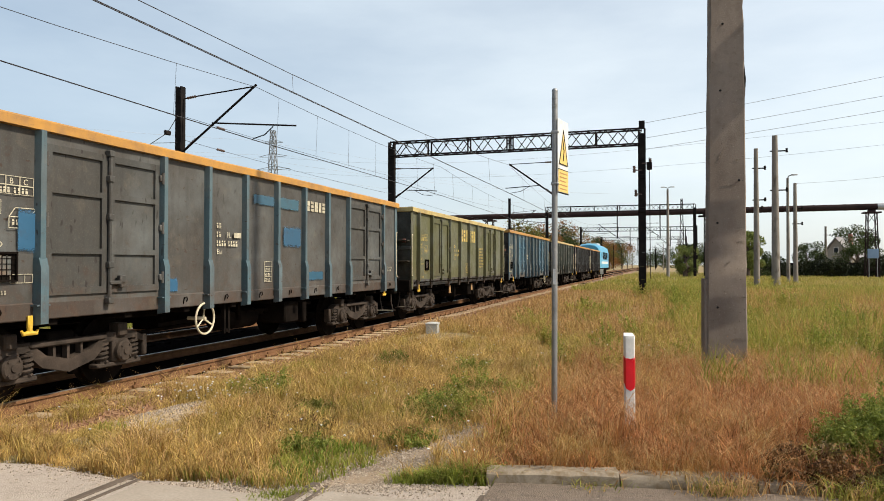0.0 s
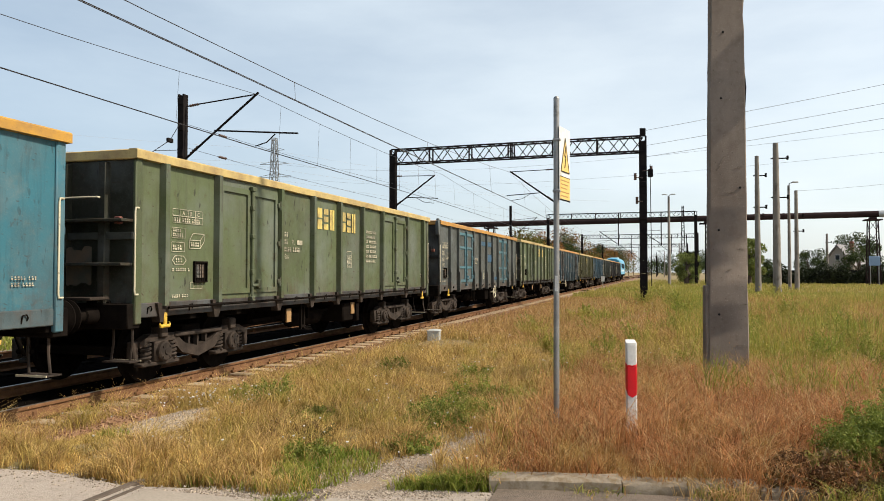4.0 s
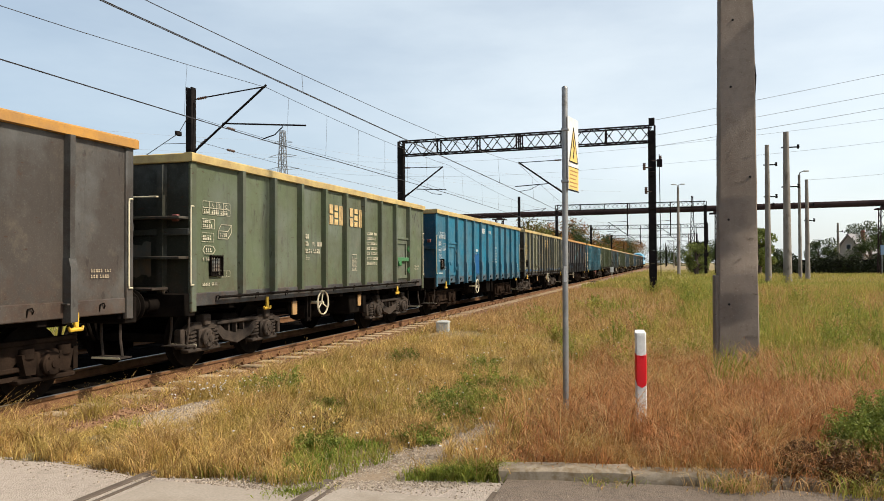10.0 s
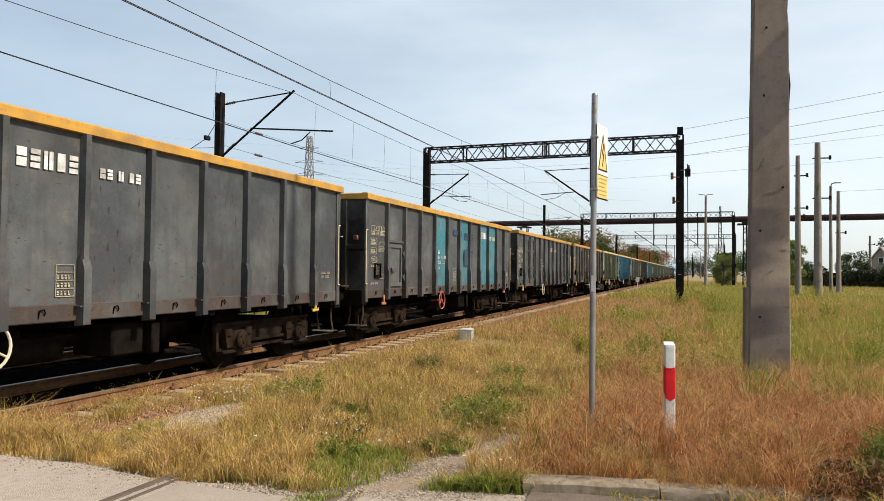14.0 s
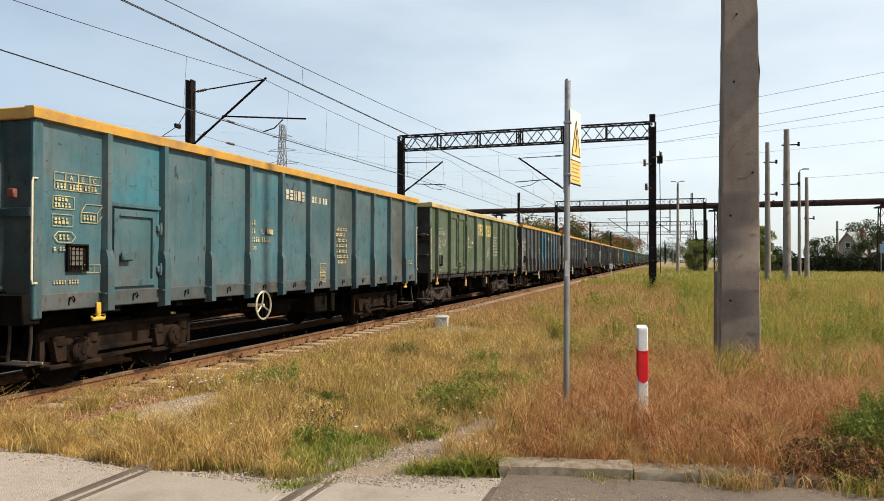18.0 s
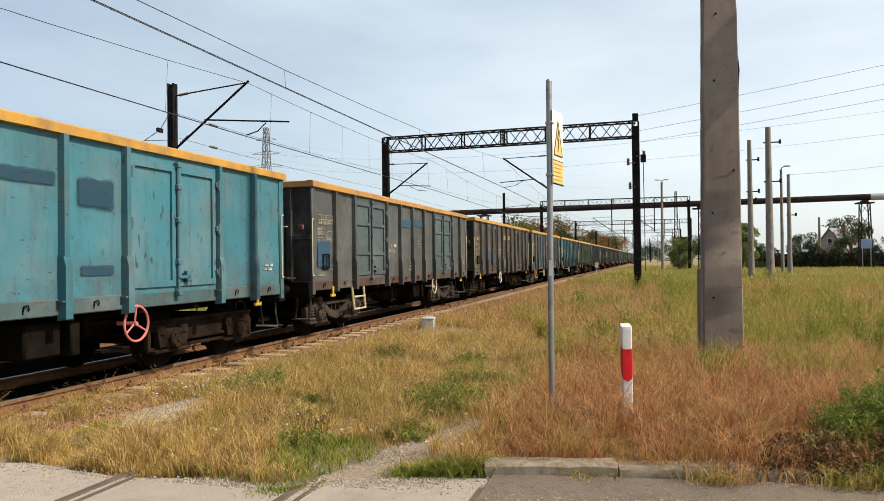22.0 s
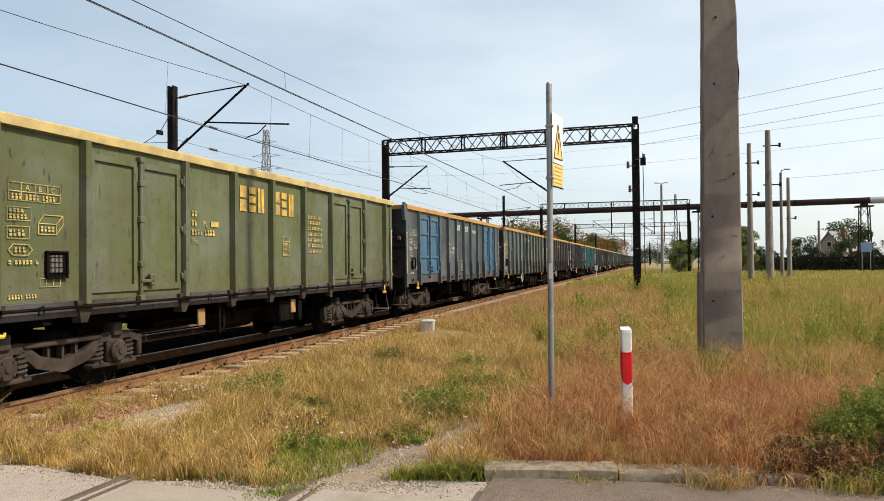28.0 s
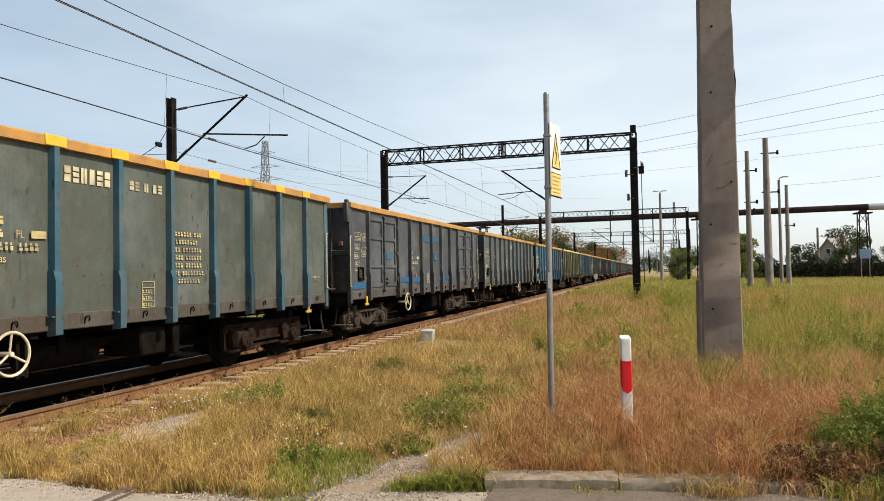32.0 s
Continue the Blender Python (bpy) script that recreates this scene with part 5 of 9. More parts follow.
def label_frame_shape():
    s = Shape()
    for y0, y1, z0, z1 in ((-0.16, 0.16, -0.16, -0.14), (-0.16, 0.16, 0.14, 0.16), (-0.16, -0.14, -0.16, 0.16), (0.14, 0.16, -0.16, 0.16)):
        s.box(0, 0.035, y0, y1, z0, z1)
    for i in range(1, 5):
        s.box(0.015, 0.022, -0.15 + 0.06 * i - 0.003, -0.15 + 0.06 * i + 0.003, -0.15, 0.15)
        s.box(0.015, 0.022, -0.15, 0.15, -0.15 + 0.06 * i - 0.003, -0.15 + 0.06 * i + 0.003)
    s.box(0, 0.006, -0.14, 0.14, -0.14, 0.14)
    return s


def outline_box(s, y0, y1, z0, z1, w=0.0055):
    for a, b, c, d in ((y0, y1, z0, z0 + w), (y0, y1, z1 - w, z1), (y0, y0 + w, z0, z1), (y1 - w, y1, z0, z1)):
        s.box(0, 0.003, a, b, c, d)


def print_row(s, y, z, words, h, cw, rng, x=0.0):
    """A row of lettering that cannot be read: one upright stroke block for a character."""
    for n in words:
        for i in range(n):
            w, cut = cw * rng.uniform(0.48, 0.72), h * rng.uniform(0.3, 0.6)
            s.box(x, x + 0.003, y, y + w, z, z + cut)
            s.box(x, x + 0.003, y, y + w * rng.uniform(0.5, 1.0), z + cut + 0.16 * h, z + h)
            y += cw
        y += cw * 0.7
    return y


class Words:
    """Plain lettering facing +x, read along +y."""
    def __init__(self, rows):
        self.rows = rows

    def mesh(self, name, material):
        out = Shape()
        for text, y, z, size in self.rows:
            cu = bpy.data.curves.new(name, "FONT")
            cu.body, cu.size = text, size
            ob = bpy.data.objects.new(name, cu)
            me = bpy.data.meshes.new_from_object(ob)
            out.add([(0.003, v.co.x + y, v.co.y + z) for v in me.vertices], [tuple(p.vertices) for p in me.polygons])
            bpy.data.objects.remove(ob)
            bpy.data.curves.remove(cu)
            bpy.data.meshes.remove(me)
        return out.mesh(name, material)


def data_table():
    """The load table, capacity boxes and dates at the end of a side."""
    s, rng = Shape(), random.Random(3)
    outline_box(s, -0.30, 0.42, 0.62, 0.82)
    s.box(0, 0.003, -0.30, 0.42, 0.715, 0.725)
    for y in (-0.14, 0.05, 0.23):
        s.box(0, 0.003, y, y + 0.01, 0.62, 0.82)
    print_row(s, -0.26, 0.635, (3, 4, 4), 0.06, 0.05, rng)
    outline_box(s, -0.32, 0.0, 0.40, 0.55)
    print_row(s, -0.29, 0.42, (5,), 0.05, 0.05, rng)
    print_row(s, -0.29, 0.49, (4,), 0.04, 0.05, rng)
    outline_box(s, -0.32, -0.02, 0.20, 0.34)
    print_row(s, -0.29, 0.23, (4,), 0.07, 0.055, rng)
    # the capacity solid
    for p, q in (((0.10, 0.26), (0.36, 0.26)), ((0.36, 0.26), (0.36, 0.38)), ((0.36, 0.38), (0.10, 0.38)), ((0.10, 0.38), (0.10, 0.26)), ((0.10, 0.38), (0.18, 0.48)), ((0.18, 0.48), (0.46, 0.48)), ((0.46, 0.48), (0.36, 0.38)), ((0.46, 0.48), (0.46, 0.37)), ((0.46, 0.37), (0.36, 0.26))):
        s.bar((0.0015, *p), (0.0015, *q), 0.009, 0.003, up=(1, 0, 0))
    print_row(s, 0.14, 0.29, (4,), 0.06, 0.05, rng)
    for p, q in (((-0.30, 0.08), (-0.24, 0.14)), ((-0.24, 0.14), (-0.04, 0.14)), ((-0.04, 0.14), (0.02, 0.08)), ((0.02, 0.08), (-0.04, 0.02)), ((-0.04, 0.02), (-0.24, 0.02)), ((-0.24, 0.02), (-0.30, 0.08))):
        s.bar((0.0015, *p), (0.0015, *q), 0.009, 0.003, up=(1, 0, 0))
    print_row(s, -0.22, 0.05, (3,), 0.06, 0.055, rng)
    print_row(s, -0.30, -0.08, (1, 5, 1), 0.045, 0.05, rng)
    outline_box(s, 0.12, 0.42, -0.34, -0.24)
    for y in (0.21, 0.31):
        s.box(0, 0.003, y, y + 0.006, -0.34, -0.24)
    print_row(s, -0.30, -0.46, (5, 4), 0.045, 0.04, rng)
    return s


def number_block():
    """Four rows of the running number, unreadable here, with the type below."""
    s, rng = Shape(), random.Random(5)
    print_row(s, -0.30, 0.32, (2,), 0.085, 0.07, rng)
    print_row(s, -0.30, 0.18, (2,), 0.085, 0.07, rng)
    s.box(0, 0.003, 0.19, 0.40, 0.18, 0.265)
    print_row(s, -0.30, 0.04, (4, 4), 0.085, 0.07, rng)
    return s


def owner_block():
    s, rng = Shape(), random.Random(6)
    for i, words in enumerate(((6, 3), (8,), (2, 7), (3, 6), (3, 6), (2, 8), (9,))):
        print_row(s, -0.36 + 0.016 * (9 - sum(words)), 0.36 - 0.115 * i, words, 0.062, 0.068, rng)
    return s


def line_block():
    s, rng = Shape(), random.Random(12)
    for i, words in enumerate(((4, 8, 4), (10,), (3, 7), (9, 3))):
        print_row(s, -0.32, 0.14 - 0.085 * i, words, 0.035, 0.036, rng)
    return s


def small_grid():
    s, rng = Shape(), random.Random(7)
    outline_box(s, -0.13, 0.13, -0.18, 0.18, 0.008)
    for i in range(3):
        s.box(0, 0.003, -0.13, 0.13, -0.09 + 0.09 * i, -0.083 + 0.09 * i)
        print_row(s, -0.11, -0.16 + 0.09 * i, (4,), 0.045, 0.05, rng)
    return s


def tiny_rows():
    s, rng = Shape(), random.Random(8)
    print_row(s, -0.2, 0.03, (5, 3), 0.04, 0.04, rng)
    print_row(s, -0.2, -0.04, (3, 4), 0.04, 0.04, rng)
    return s


def letter_places(words, cw):
    """Where each block of an owner's mark begins."""
    out, y = [], 0.0
    for n in words:
        for _ in range(n):
            out.append(y)
            y += cw
        y += cw * 0.55
    return out


def block_shape(w, h, form):
    """One plain block of an owner's mark, parted by a slot as a stencil leaves it."""
    s = Shape()
    if form == 0:
        cuts = ((0, w, 0, 0.46 * h), (0, w, 0.54 * h, h))
    elif form == 1:
        cuts = ((0, 0.40 * w, 0, h), (0.56 * w, w, 0, h))
    elif form == 2:
        cuts = ((0, w, 0, 0.27 * h), (0, w, 0.365 * h, 0.635 * h), (0, w, 0.73 * h, h))
    else:
        cuts = ((0.06 * w, 0.94 * w, 0, h),)
    for y0, y1, z0, z1 in cuts:
        s.box(0, 0.003, y0, y1, z0, z1)
    return s


def patch_shape(w, h, seed):
    """A brushed patch of overpaint with an uneven outline."""
    rng = random.Random(seed)
    s = Shape()
    n = 10
    lo = [(-w / 2 + w * i / n, -h / 2 + h * 0.10 * rng.random()) for i in range(n + 1)]
    hi = [(w / 2 - w * i / n, h / 2 - h * 0.14 * rng.random()) for i in range(n + 1)]
    s.v, s.f = [(0.002, *q) for q in lo + hi], [tuple(range(2 * n + 2))]
    return s


WHEELS, WAGONS = [], []
CREAMY, YELLOWISH, WHITISH = (0.62, 0.57, 0.42), (0.66, 0.50, 0.14), (0.74, 0.74, 0.72)


def build_bogie(wagon, y, cast):
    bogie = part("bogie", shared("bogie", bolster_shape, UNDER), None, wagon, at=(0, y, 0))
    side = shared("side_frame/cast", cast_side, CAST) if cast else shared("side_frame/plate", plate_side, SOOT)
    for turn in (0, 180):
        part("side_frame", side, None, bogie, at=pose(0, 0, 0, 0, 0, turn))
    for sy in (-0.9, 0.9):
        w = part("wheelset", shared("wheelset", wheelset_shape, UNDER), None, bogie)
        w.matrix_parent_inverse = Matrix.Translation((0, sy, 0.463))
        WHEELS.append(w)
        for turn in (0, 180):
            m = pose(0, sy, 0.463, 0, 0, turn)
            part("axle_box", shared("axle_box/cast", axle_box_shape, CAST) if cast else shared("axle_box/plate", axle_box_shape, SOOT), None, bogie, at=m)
            if cast:
                for y_ in (-0.29, 0.29):
                    part("spring", shared("spring", spring_shape, CAST), None, bogie, at=m @ Matrix.Translation((0, y_, 0)))


def mixed(a, b, k):
    return tuple(x * (1 - k) + y * k for x, y in zip(a, b))


def aged(c):
    """Old paint: greys have sooted most, blues least."""
    full = (max(c) - min(c)) / max(c)
    k = 0.50 if full < 0.32 else 0.77 if c[2] == max(c) and full > 0.5 else 0.64
    return tuple(k * v for v in c)


def build_wagon(kind, colour, rim, spec):
    """An open freight wagon. kind: 'doors' two double doors a side, 'hatch' one small hatch, 'green' slim ribs and a dark sill, 'short' a shorter green one."""
    # all paint has darkened with age
    colour, rim = aged(colour), tuple(0.74 * v for v in rim)
    for key in ("ribs", "doors", "sill", "ends", "hatch", "sheets"):
        if key in spec:
            spec[key] = aged(spec[key])
    spec["panels"] = {i: aged(c) for i, c in spec.get("panels", {}).items()}
    spec["patches"] = [(y, z, w, h, tuple(0.62 * v for v in c)) for y, z, w, h, c in spec.get("patches", ())]
    length = 10.56 if kind == "short" else 12.8
    L = length / 2
    label = spec["label"]
    wagon = holder("freight_wagon", (TRACK, 0, 0), label, "freight wagon", "wagons of the train")
    slim = kind in ("green", "short", "sand")
    # ribs without their own paint: wall colour darkened to stand for flank shade
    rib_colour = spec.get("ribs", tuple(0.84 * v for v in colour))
    sill_colour = (0.035, 0.034, 0.033) if slim else spec.get("sill", mixed(colour, (0.050, 0.032, 0.024), 0.55))
    tag = f"{length:.1f}"
    if slim:
        spec["rails"] = 0
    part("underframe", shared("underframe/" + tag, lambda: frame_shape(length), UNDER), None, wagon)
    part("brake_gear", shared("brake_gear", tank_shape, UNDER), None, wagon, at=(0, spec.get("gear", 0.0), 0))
    # rib stations from rear to front
    if kind == "green":
        ribs, doors = [-5.85, -4.55, -2.58, -1.26, 0.0, 1.27, 2.55, 4.42, 5.82], [(-4.55, -2.58), (2.55, 4.42)]
    elif kind == "sand":
        ribs, doors = [-5.50, -4.55, -2.60, -1.74, -0.88, 0.0, 0.88, 1.74, 2.55, 4.45, 5.42], [(-4.55, -2.60), (2.55, 4.45)]
    elif kind == "short":
        ribs, doors = [-4.0 + 1.0 * i for i in range(9)], []
    else:
        ribs = [-L + length * i / 12 for i in range(1, 12)]
        doors = []
        if kind == "doors":
            first = 0 if spec.get("outer") else 1
            doors = [(ribs[first], ribs[first + 2]), (ribs[8 - first], ribs[10 - first])]
            ribs = [r for i, r in enumerate(ribs) if i not in (first + 1, 9 - first)]
    stations = [-L] + ribs + [L]
    tints = spec.get("panels", {})
    rng = random.Random(spec["seed"])
    for turn in (0, 180):
        flip = Matrix.Rotation(radians(turn), 4, "Z")
        part("side_sill", shared("side_sill/" + tag, lambda: sill_shape(length), PAINT), None, wagon, at=flip, color=sill_colour)
        for i, (a, b) in enumerate(zip(stations, stations[1:])):
            shade = 0.9 + 0.2 * rng.random()
            c = tuple(shade * v for v in (tints.get(i, colour) if turn == 0 else colour))
            mid, w = (a + b) / 2, b - a
            if (a, b) in doors:
                h0, h1 = 1.27, 3.0
                dw = w / 2 - 0.11
                dc = spec.get("doors", c)
                for sy in (-1, 1):
                    d = part("door", shared(f"door/{dw:.2f}/{spec.get('rails', 2)}", lambda: door_shape(dw, h0, h1, spec.get("rails", 2)), PAINT), None, wagon,
                             at=flip @ Matrix.Translation((0, mid + sy * (dw / 2 + 0.025), 0)), color=dc)
                    for z in (1.45, 2.13, 2.82):
                        part("hinge", shared("hinge", hinge_shape, PAINT), None, d, at=(0, sy * (dw / 2 + 0.03), z), color=mixed(dc, (0.05, 0.05, 0.05), 0.4))
                    if "sheets" in spec:
                        for q, (za, zb) in enumerate(((1.36, 1.745), (1.83, 2.405), (2.49, 2.905)) if spec.get("rails", 2) else ((1.36, 2.905),)):
                            part("door_sheet", shared(f"door_sheet/{dw:.2f}/{za}/{zb}", lambda: Shape().box(HALF + 0.003, HALF + 0.008, -dw / 2 + 0.09, dw / 2 - 0.09, za, zb), PAINT), None, d, color=spec["sheets"])
                    if sy > 0:
                        part("lock_bar", shared("lock_bar", lambda: lock_shape(h0, h1), PAINT), None, d, at=(0, -dw / 2 - 0.025, 0), color=mixed(dc, (0.05, 0.05, 0.05), 0.2))
                part("door_lintel", shared(f"door_lintel/{w:.2f}", lambda: Shape().box(HALF - 0.02, HALF + 0.015, -w / 2, w / 2, 3.0, TOP), PAINT), None, wagon, at=flip @ Matrix.Translation((0, mid, 0)), color=c)
                part("door_sill", shared(f"door_sill/{w:.2f}", lambda: Shape().box(HALF - 0.02, HALF + 0.01, -w / 2, w / 2, BOTTOM, 1.27), PAINT), None, wagon, at=flip @ Matrix.Translation((0, mid, 0)), color=c)
                continue
            v = rng.randrange(3)
            part("wall_panel", shared(f"wall_panel/{w:.2f}/{v}", lambda: panel_shape(w, 31 * v + 7), PAINT), None, wagon, at=flip @ Matrix.Translation((0, mid, 0)), color=c)
            part("lashing_ring", shared("lashing_ring", loop_shape, UNDER), None, wagon, at=flip @ Matrix.Translation((0, mid, 0)))
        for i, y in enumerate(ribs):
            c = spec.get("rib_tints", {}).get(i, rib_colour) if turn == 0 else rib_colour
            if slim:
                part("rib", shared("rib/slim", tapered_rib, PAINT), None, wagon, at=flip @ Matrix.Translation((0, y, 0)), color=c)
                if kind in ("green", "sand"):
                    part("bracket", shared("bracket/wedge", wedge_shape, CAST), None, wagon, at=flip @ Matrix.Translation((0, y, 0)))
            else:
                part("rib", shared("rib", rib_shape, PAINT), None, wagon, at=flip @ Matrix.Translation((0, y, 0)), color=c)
        for y in (-L + 0.05, L - 0.05):
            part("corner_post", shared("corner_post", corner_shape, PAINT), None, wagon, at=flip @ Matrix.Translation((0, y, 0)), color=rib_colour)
        if kind in ("hatch", "short"):
            k = 1 if kind == "hatch" else len(ribs) - 1
            y = (stations[k] + stations[k + 1]) / 2 if turn == 0 else -(stations[k] + stations[k + 1]) / 2
            hc = spec.get("hatch", colour)
            d = part("hatch", shared("hatch", lambda: door_shape(0.80, 1.24, 2.22, 0), PAINT), None, wagon, at=flip @ Matrix.Translation((0, y, 0)), color=hc)
            part("lintel", shared("lintel", lambda: Shape().box(HALF, HALF + 0.06, -0.46, 0.46, 2.24, 2.30, 0.01), PAINT), None, d, color=hc)
            for z in (1.45, 2.0):
                part("hinge", shared("hinge", hinge_shape, PAINT), None, d, at=(0, 0.43, z), color=spec.get("hinges", hc))
            part("latch", shared("latch", lambda: Shape().box(HALF + 0.03, HALF + 0.09, -0.30, -0.10, 1.56, 1.68, 0.02), PAINT), None, d, color=spec.get("hinges", hc))
            if kind == "short":
                part("lock_band", shared("lock_band", lambda: Shape().box(HALF + 0.04, HALF + 0.075, -0.5, 0.45, 1.68, 1.78, 0.008), PAINT), None, d, color=(0.02, 0.16, 0.04))
        if slim:
            part("side_rod", shared("side_rod/" + tag, lambda: Shape().tube([(HALF + 0.09, -L + 0.6, 1.12), (HALF + 0.09, L - 0.6, 1.12)], 0.022, 6), UNDER), None, wagon, at=flip)
        for y in (1.15, -1.9) if slim else ():
            part("gear_plate", shared("gear_plate", lambda: Shape().box(HALF - 0.16, HALF - 0.13, -0.09, 0.09, 0.66, 0.92, 0.006), SOILED), None, wagon, "soiled brake changeover plate", at=flip @ Matrix.Translation((0, y, 0)), color=(0.34, 0.20, 0.08))
    # end walls: soot, and the shade of the unlit ends, mixed into the colour
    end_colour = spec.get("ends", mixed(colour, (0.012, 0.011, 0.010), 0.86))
    for turn in (0, 180):
        flip = Matrix.Rotation(radians(turn), 4, "Z")
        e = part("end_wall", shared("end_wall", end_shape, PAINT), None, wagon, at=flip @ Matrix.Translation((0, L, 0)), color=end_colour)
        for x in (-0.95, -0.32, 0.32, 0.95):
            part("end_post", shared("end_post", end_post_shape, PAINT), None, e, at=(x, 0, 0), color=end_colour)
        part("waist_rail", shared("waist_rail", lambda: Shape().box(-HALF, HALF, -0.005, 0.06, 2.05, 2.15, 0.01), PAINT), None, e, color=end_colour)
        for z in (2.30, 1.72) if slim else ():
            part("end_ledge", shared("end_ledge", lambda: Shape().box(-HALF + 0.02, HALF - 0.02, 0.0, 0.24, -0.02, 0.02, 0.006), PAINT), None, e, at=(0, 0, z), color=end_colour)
        part("grab_bar", shared("grab_bar", bar_shape, CREAM), None, e, "cream grab bar", at=(-0.55, 0.06, 2.62 if slim else 2.32))
        part("end_plate", shared("end_plate", lambda: patch_shape(0.42, 0.55, 4), SOILED), None, e, at=pose(-0.6, 0.088, 1.7, 0, 0, 90), color=mixed(end_colour, (0.3, 0.28, 0.22), 0.15))
        part("lamp_iron", shared("lamp_iron", lambda: Shape().box(-0.05, 0.05, 0.0, 0.06, -0.05, 0.05, 0.01), SOILED), None, e, "small dull red lamp bracket", at=(-1.25, 0.08, 2.3), color=(0.15, 0.035, 0.03))
        for sx in (-0.875, 0.875):
            part("buffer", shared("buffer", buffer_shape, UNDER), None, wagon, at=flip @ Matrix.Translation((sx, L + 0.02, 1.04)))
        part("step_board", shared("step_board", lambda: Shape().box(-0.2, 0.2, 0.0, 0.35, -0.02, 0.02, 0.008), CAST), None, wagon, at=flip @ Matrix.Translation((-0.9, L + 0.08, 1.27)))
        part("coupling", shared("coupling", coupling_shape, UNDER), None, wagon, at=flip @ Matrix.Translation((0, L + 0.1, 0.98)))
        for sx in (-1, 1):
            part("handrail", shared("handrail", handrail_shape, CREAM), None, wagon, "cream handrail", at=flip @ Matrix.Translation((sx * (HALF + 0.045), L - 0.02, 1.32)) @ Matrix.Rotation(radians(0 if sx > 0 else 180), 4, "Z"))
            part("step", shared("step", step_shape, CAST), None, wagon, "hanging iron step", at=flip @ Matrix.Translation((sx * 1.18 + 0.12, L - 0.05, 0.42)))
            part("step_edge", shared("step_edge", lambda: Shape().box(-0.34, 0.10, -0.128, -0.119, -0.008, 0.016), CREAM), None, wagon, "pale step edge", at=flip @ Matrix.Translation((sx * 1.18 + 0.12, L - 0.05, 0.42)))
            part("tow_hook", shared("tow_hook", hook_shape, SOILED), None, wagon, at=flip @ Matrix.Translation((sx * (HALF + 0.03), L - 0.95 if not slim else L - 1.5 * (kind == "short") - 0.6, 0.92)), color=spec.get("hooks", (0.60, 0.38, 0.03)))
        build_bogie(wagon, 4.5 * (1 if turn == 0 else -1) * (0.79 if kind == "short" else 1.0), spec.get("cast", True))
    part("top_rail", shared("top_rail/" + tag, lambda: rim_shape(length), SOILED), None, wagon, spec.get("rim_label", "yellow painted top rail"), color=rim)
    if "wheel" in spec:
        part("handwheel", shared("handwheel", handwheel_shape, SOILED), None, wagon, "brake handwheel", at=(HALF + 0.02, spec["wheel"], spec.get("wheel_z", 0.80)), color=spec.get("wheel_colour", CREAMY))
    table_at = {"green": (-5.33, 1.71), "sand": (-6.06, 1.80)}.get(kind, (-L + 0.58, 1.76))
    holder_at = spec.get("holder_at", (-4.97, 1.62) if kind == "green" else (-L + 0.62, 1.60))
    tag_plate = part("label_frame", shared("label_frame", label_frame_shape, UNDER), None, wagon, "wire mesh label holder", at=(HALF + 0.005, *holder_at))
    part("waybill", shared("waybill", lambda: Shape().box(0.006, 0.012, -0.10, 0.10, -0.09, 0.11), SOILED), None, tag_plate, "paper waybill", color=(0.09, 0.095, 0.09))
    ink, x = spec.get("ink", CREAMY), HALF + 0.011
    tagged(part("lettering", shared("lettering/table", data_table, FADED), None, wagon, "stencilled load table", at=(x, *table_at), color=ink), kind="stuff")
    tagged(part("lettering", shared("lettering/number", number_block, FADED), None, wagon, "stencilled running number", at=(x, spec.get("number", -1.6), spec.get("number_z", 1.88)), color=spec.get("number_ink", ink)), kind="stuff")
    tagged(part("lettering", shared("lettering/grid", small_grid, FADED), None, wagon, "stencilled inspection grid", at=(x, spec.get("grid", -0.2), spec.get("grid_z", 1.5)), color=spec.get("grid_ink", ink)), kind="stuff")
    tagged(part("lettering", shared("lettering/tiny", tiny_rows, FADED), None, wagon, "small stencilled rows", at=(x, L - 0.5, 1.5), color=ink), kind="stuff")
    part("lettering", shared("lettering/type", lambda: Words((("PL", -0.02, 0.18, 0.12), ("Eas", -0.30, -0.09, 0.12))), FADED), None, wagon, "stencilled country and type letters", at=(x, spec.get("number", -1.6), spec.get("number_z", 1.88)), color=spec.get("number_ink", ink))
    part("lettering", shared("lettering/columns", lambda: Words((("A", -0.08, 0.735, 0.09), ("B", 0.10, 0.735, 0.09), ("C", 0.28, 0.735, 0.09))), FADED), None, wagon, "stencilled column letters", at=(x, *table_at), color=ink)
    if "owner" in spec:
        tagged(part("lettering", shared("lettering/owner", owner_block, FADED), None, wagon, "stencilled address rows", at=(x, spec["owner"], spec.get("owner_z", 1.85)), color=ink), kind="stuff")
    if "lines" in spec:
        tagged(part("lettering", shared("lettering/lines", line_block, FADED), None, wagon, "small stencilled text rows", at=(x, *spec["lines"]), color=spec.get("name_ink", ink)), kind="stuff")
    for y, z, words, h, cw in spec.get("names", ()):
        for i, off in enumerate(letter_places(words, cw)):
            form = (0, 2, 1, 3, 2, 0, 1)[i % 7]
            part("letter_block", shared(f"letter_block/{h}/{cw}/{form}", lambda: block_shape(cw * 0.72, h, form), FADED), None, wagon, at=(x, y + off, z), color=spec.get("name_ink", ink))
    for n, (y, z, w, h, c) in enumerate(spec.get("patches", ())):
        part("paint_patch", shared(f"paint_patch/{w}/{h}", lambda: patch_shape(w * 1.1, h * 1.2, n), BRUSHED), None, wagon, "brushed patch of overpaint", at=(HALF + 0.016, y, z), color=c)
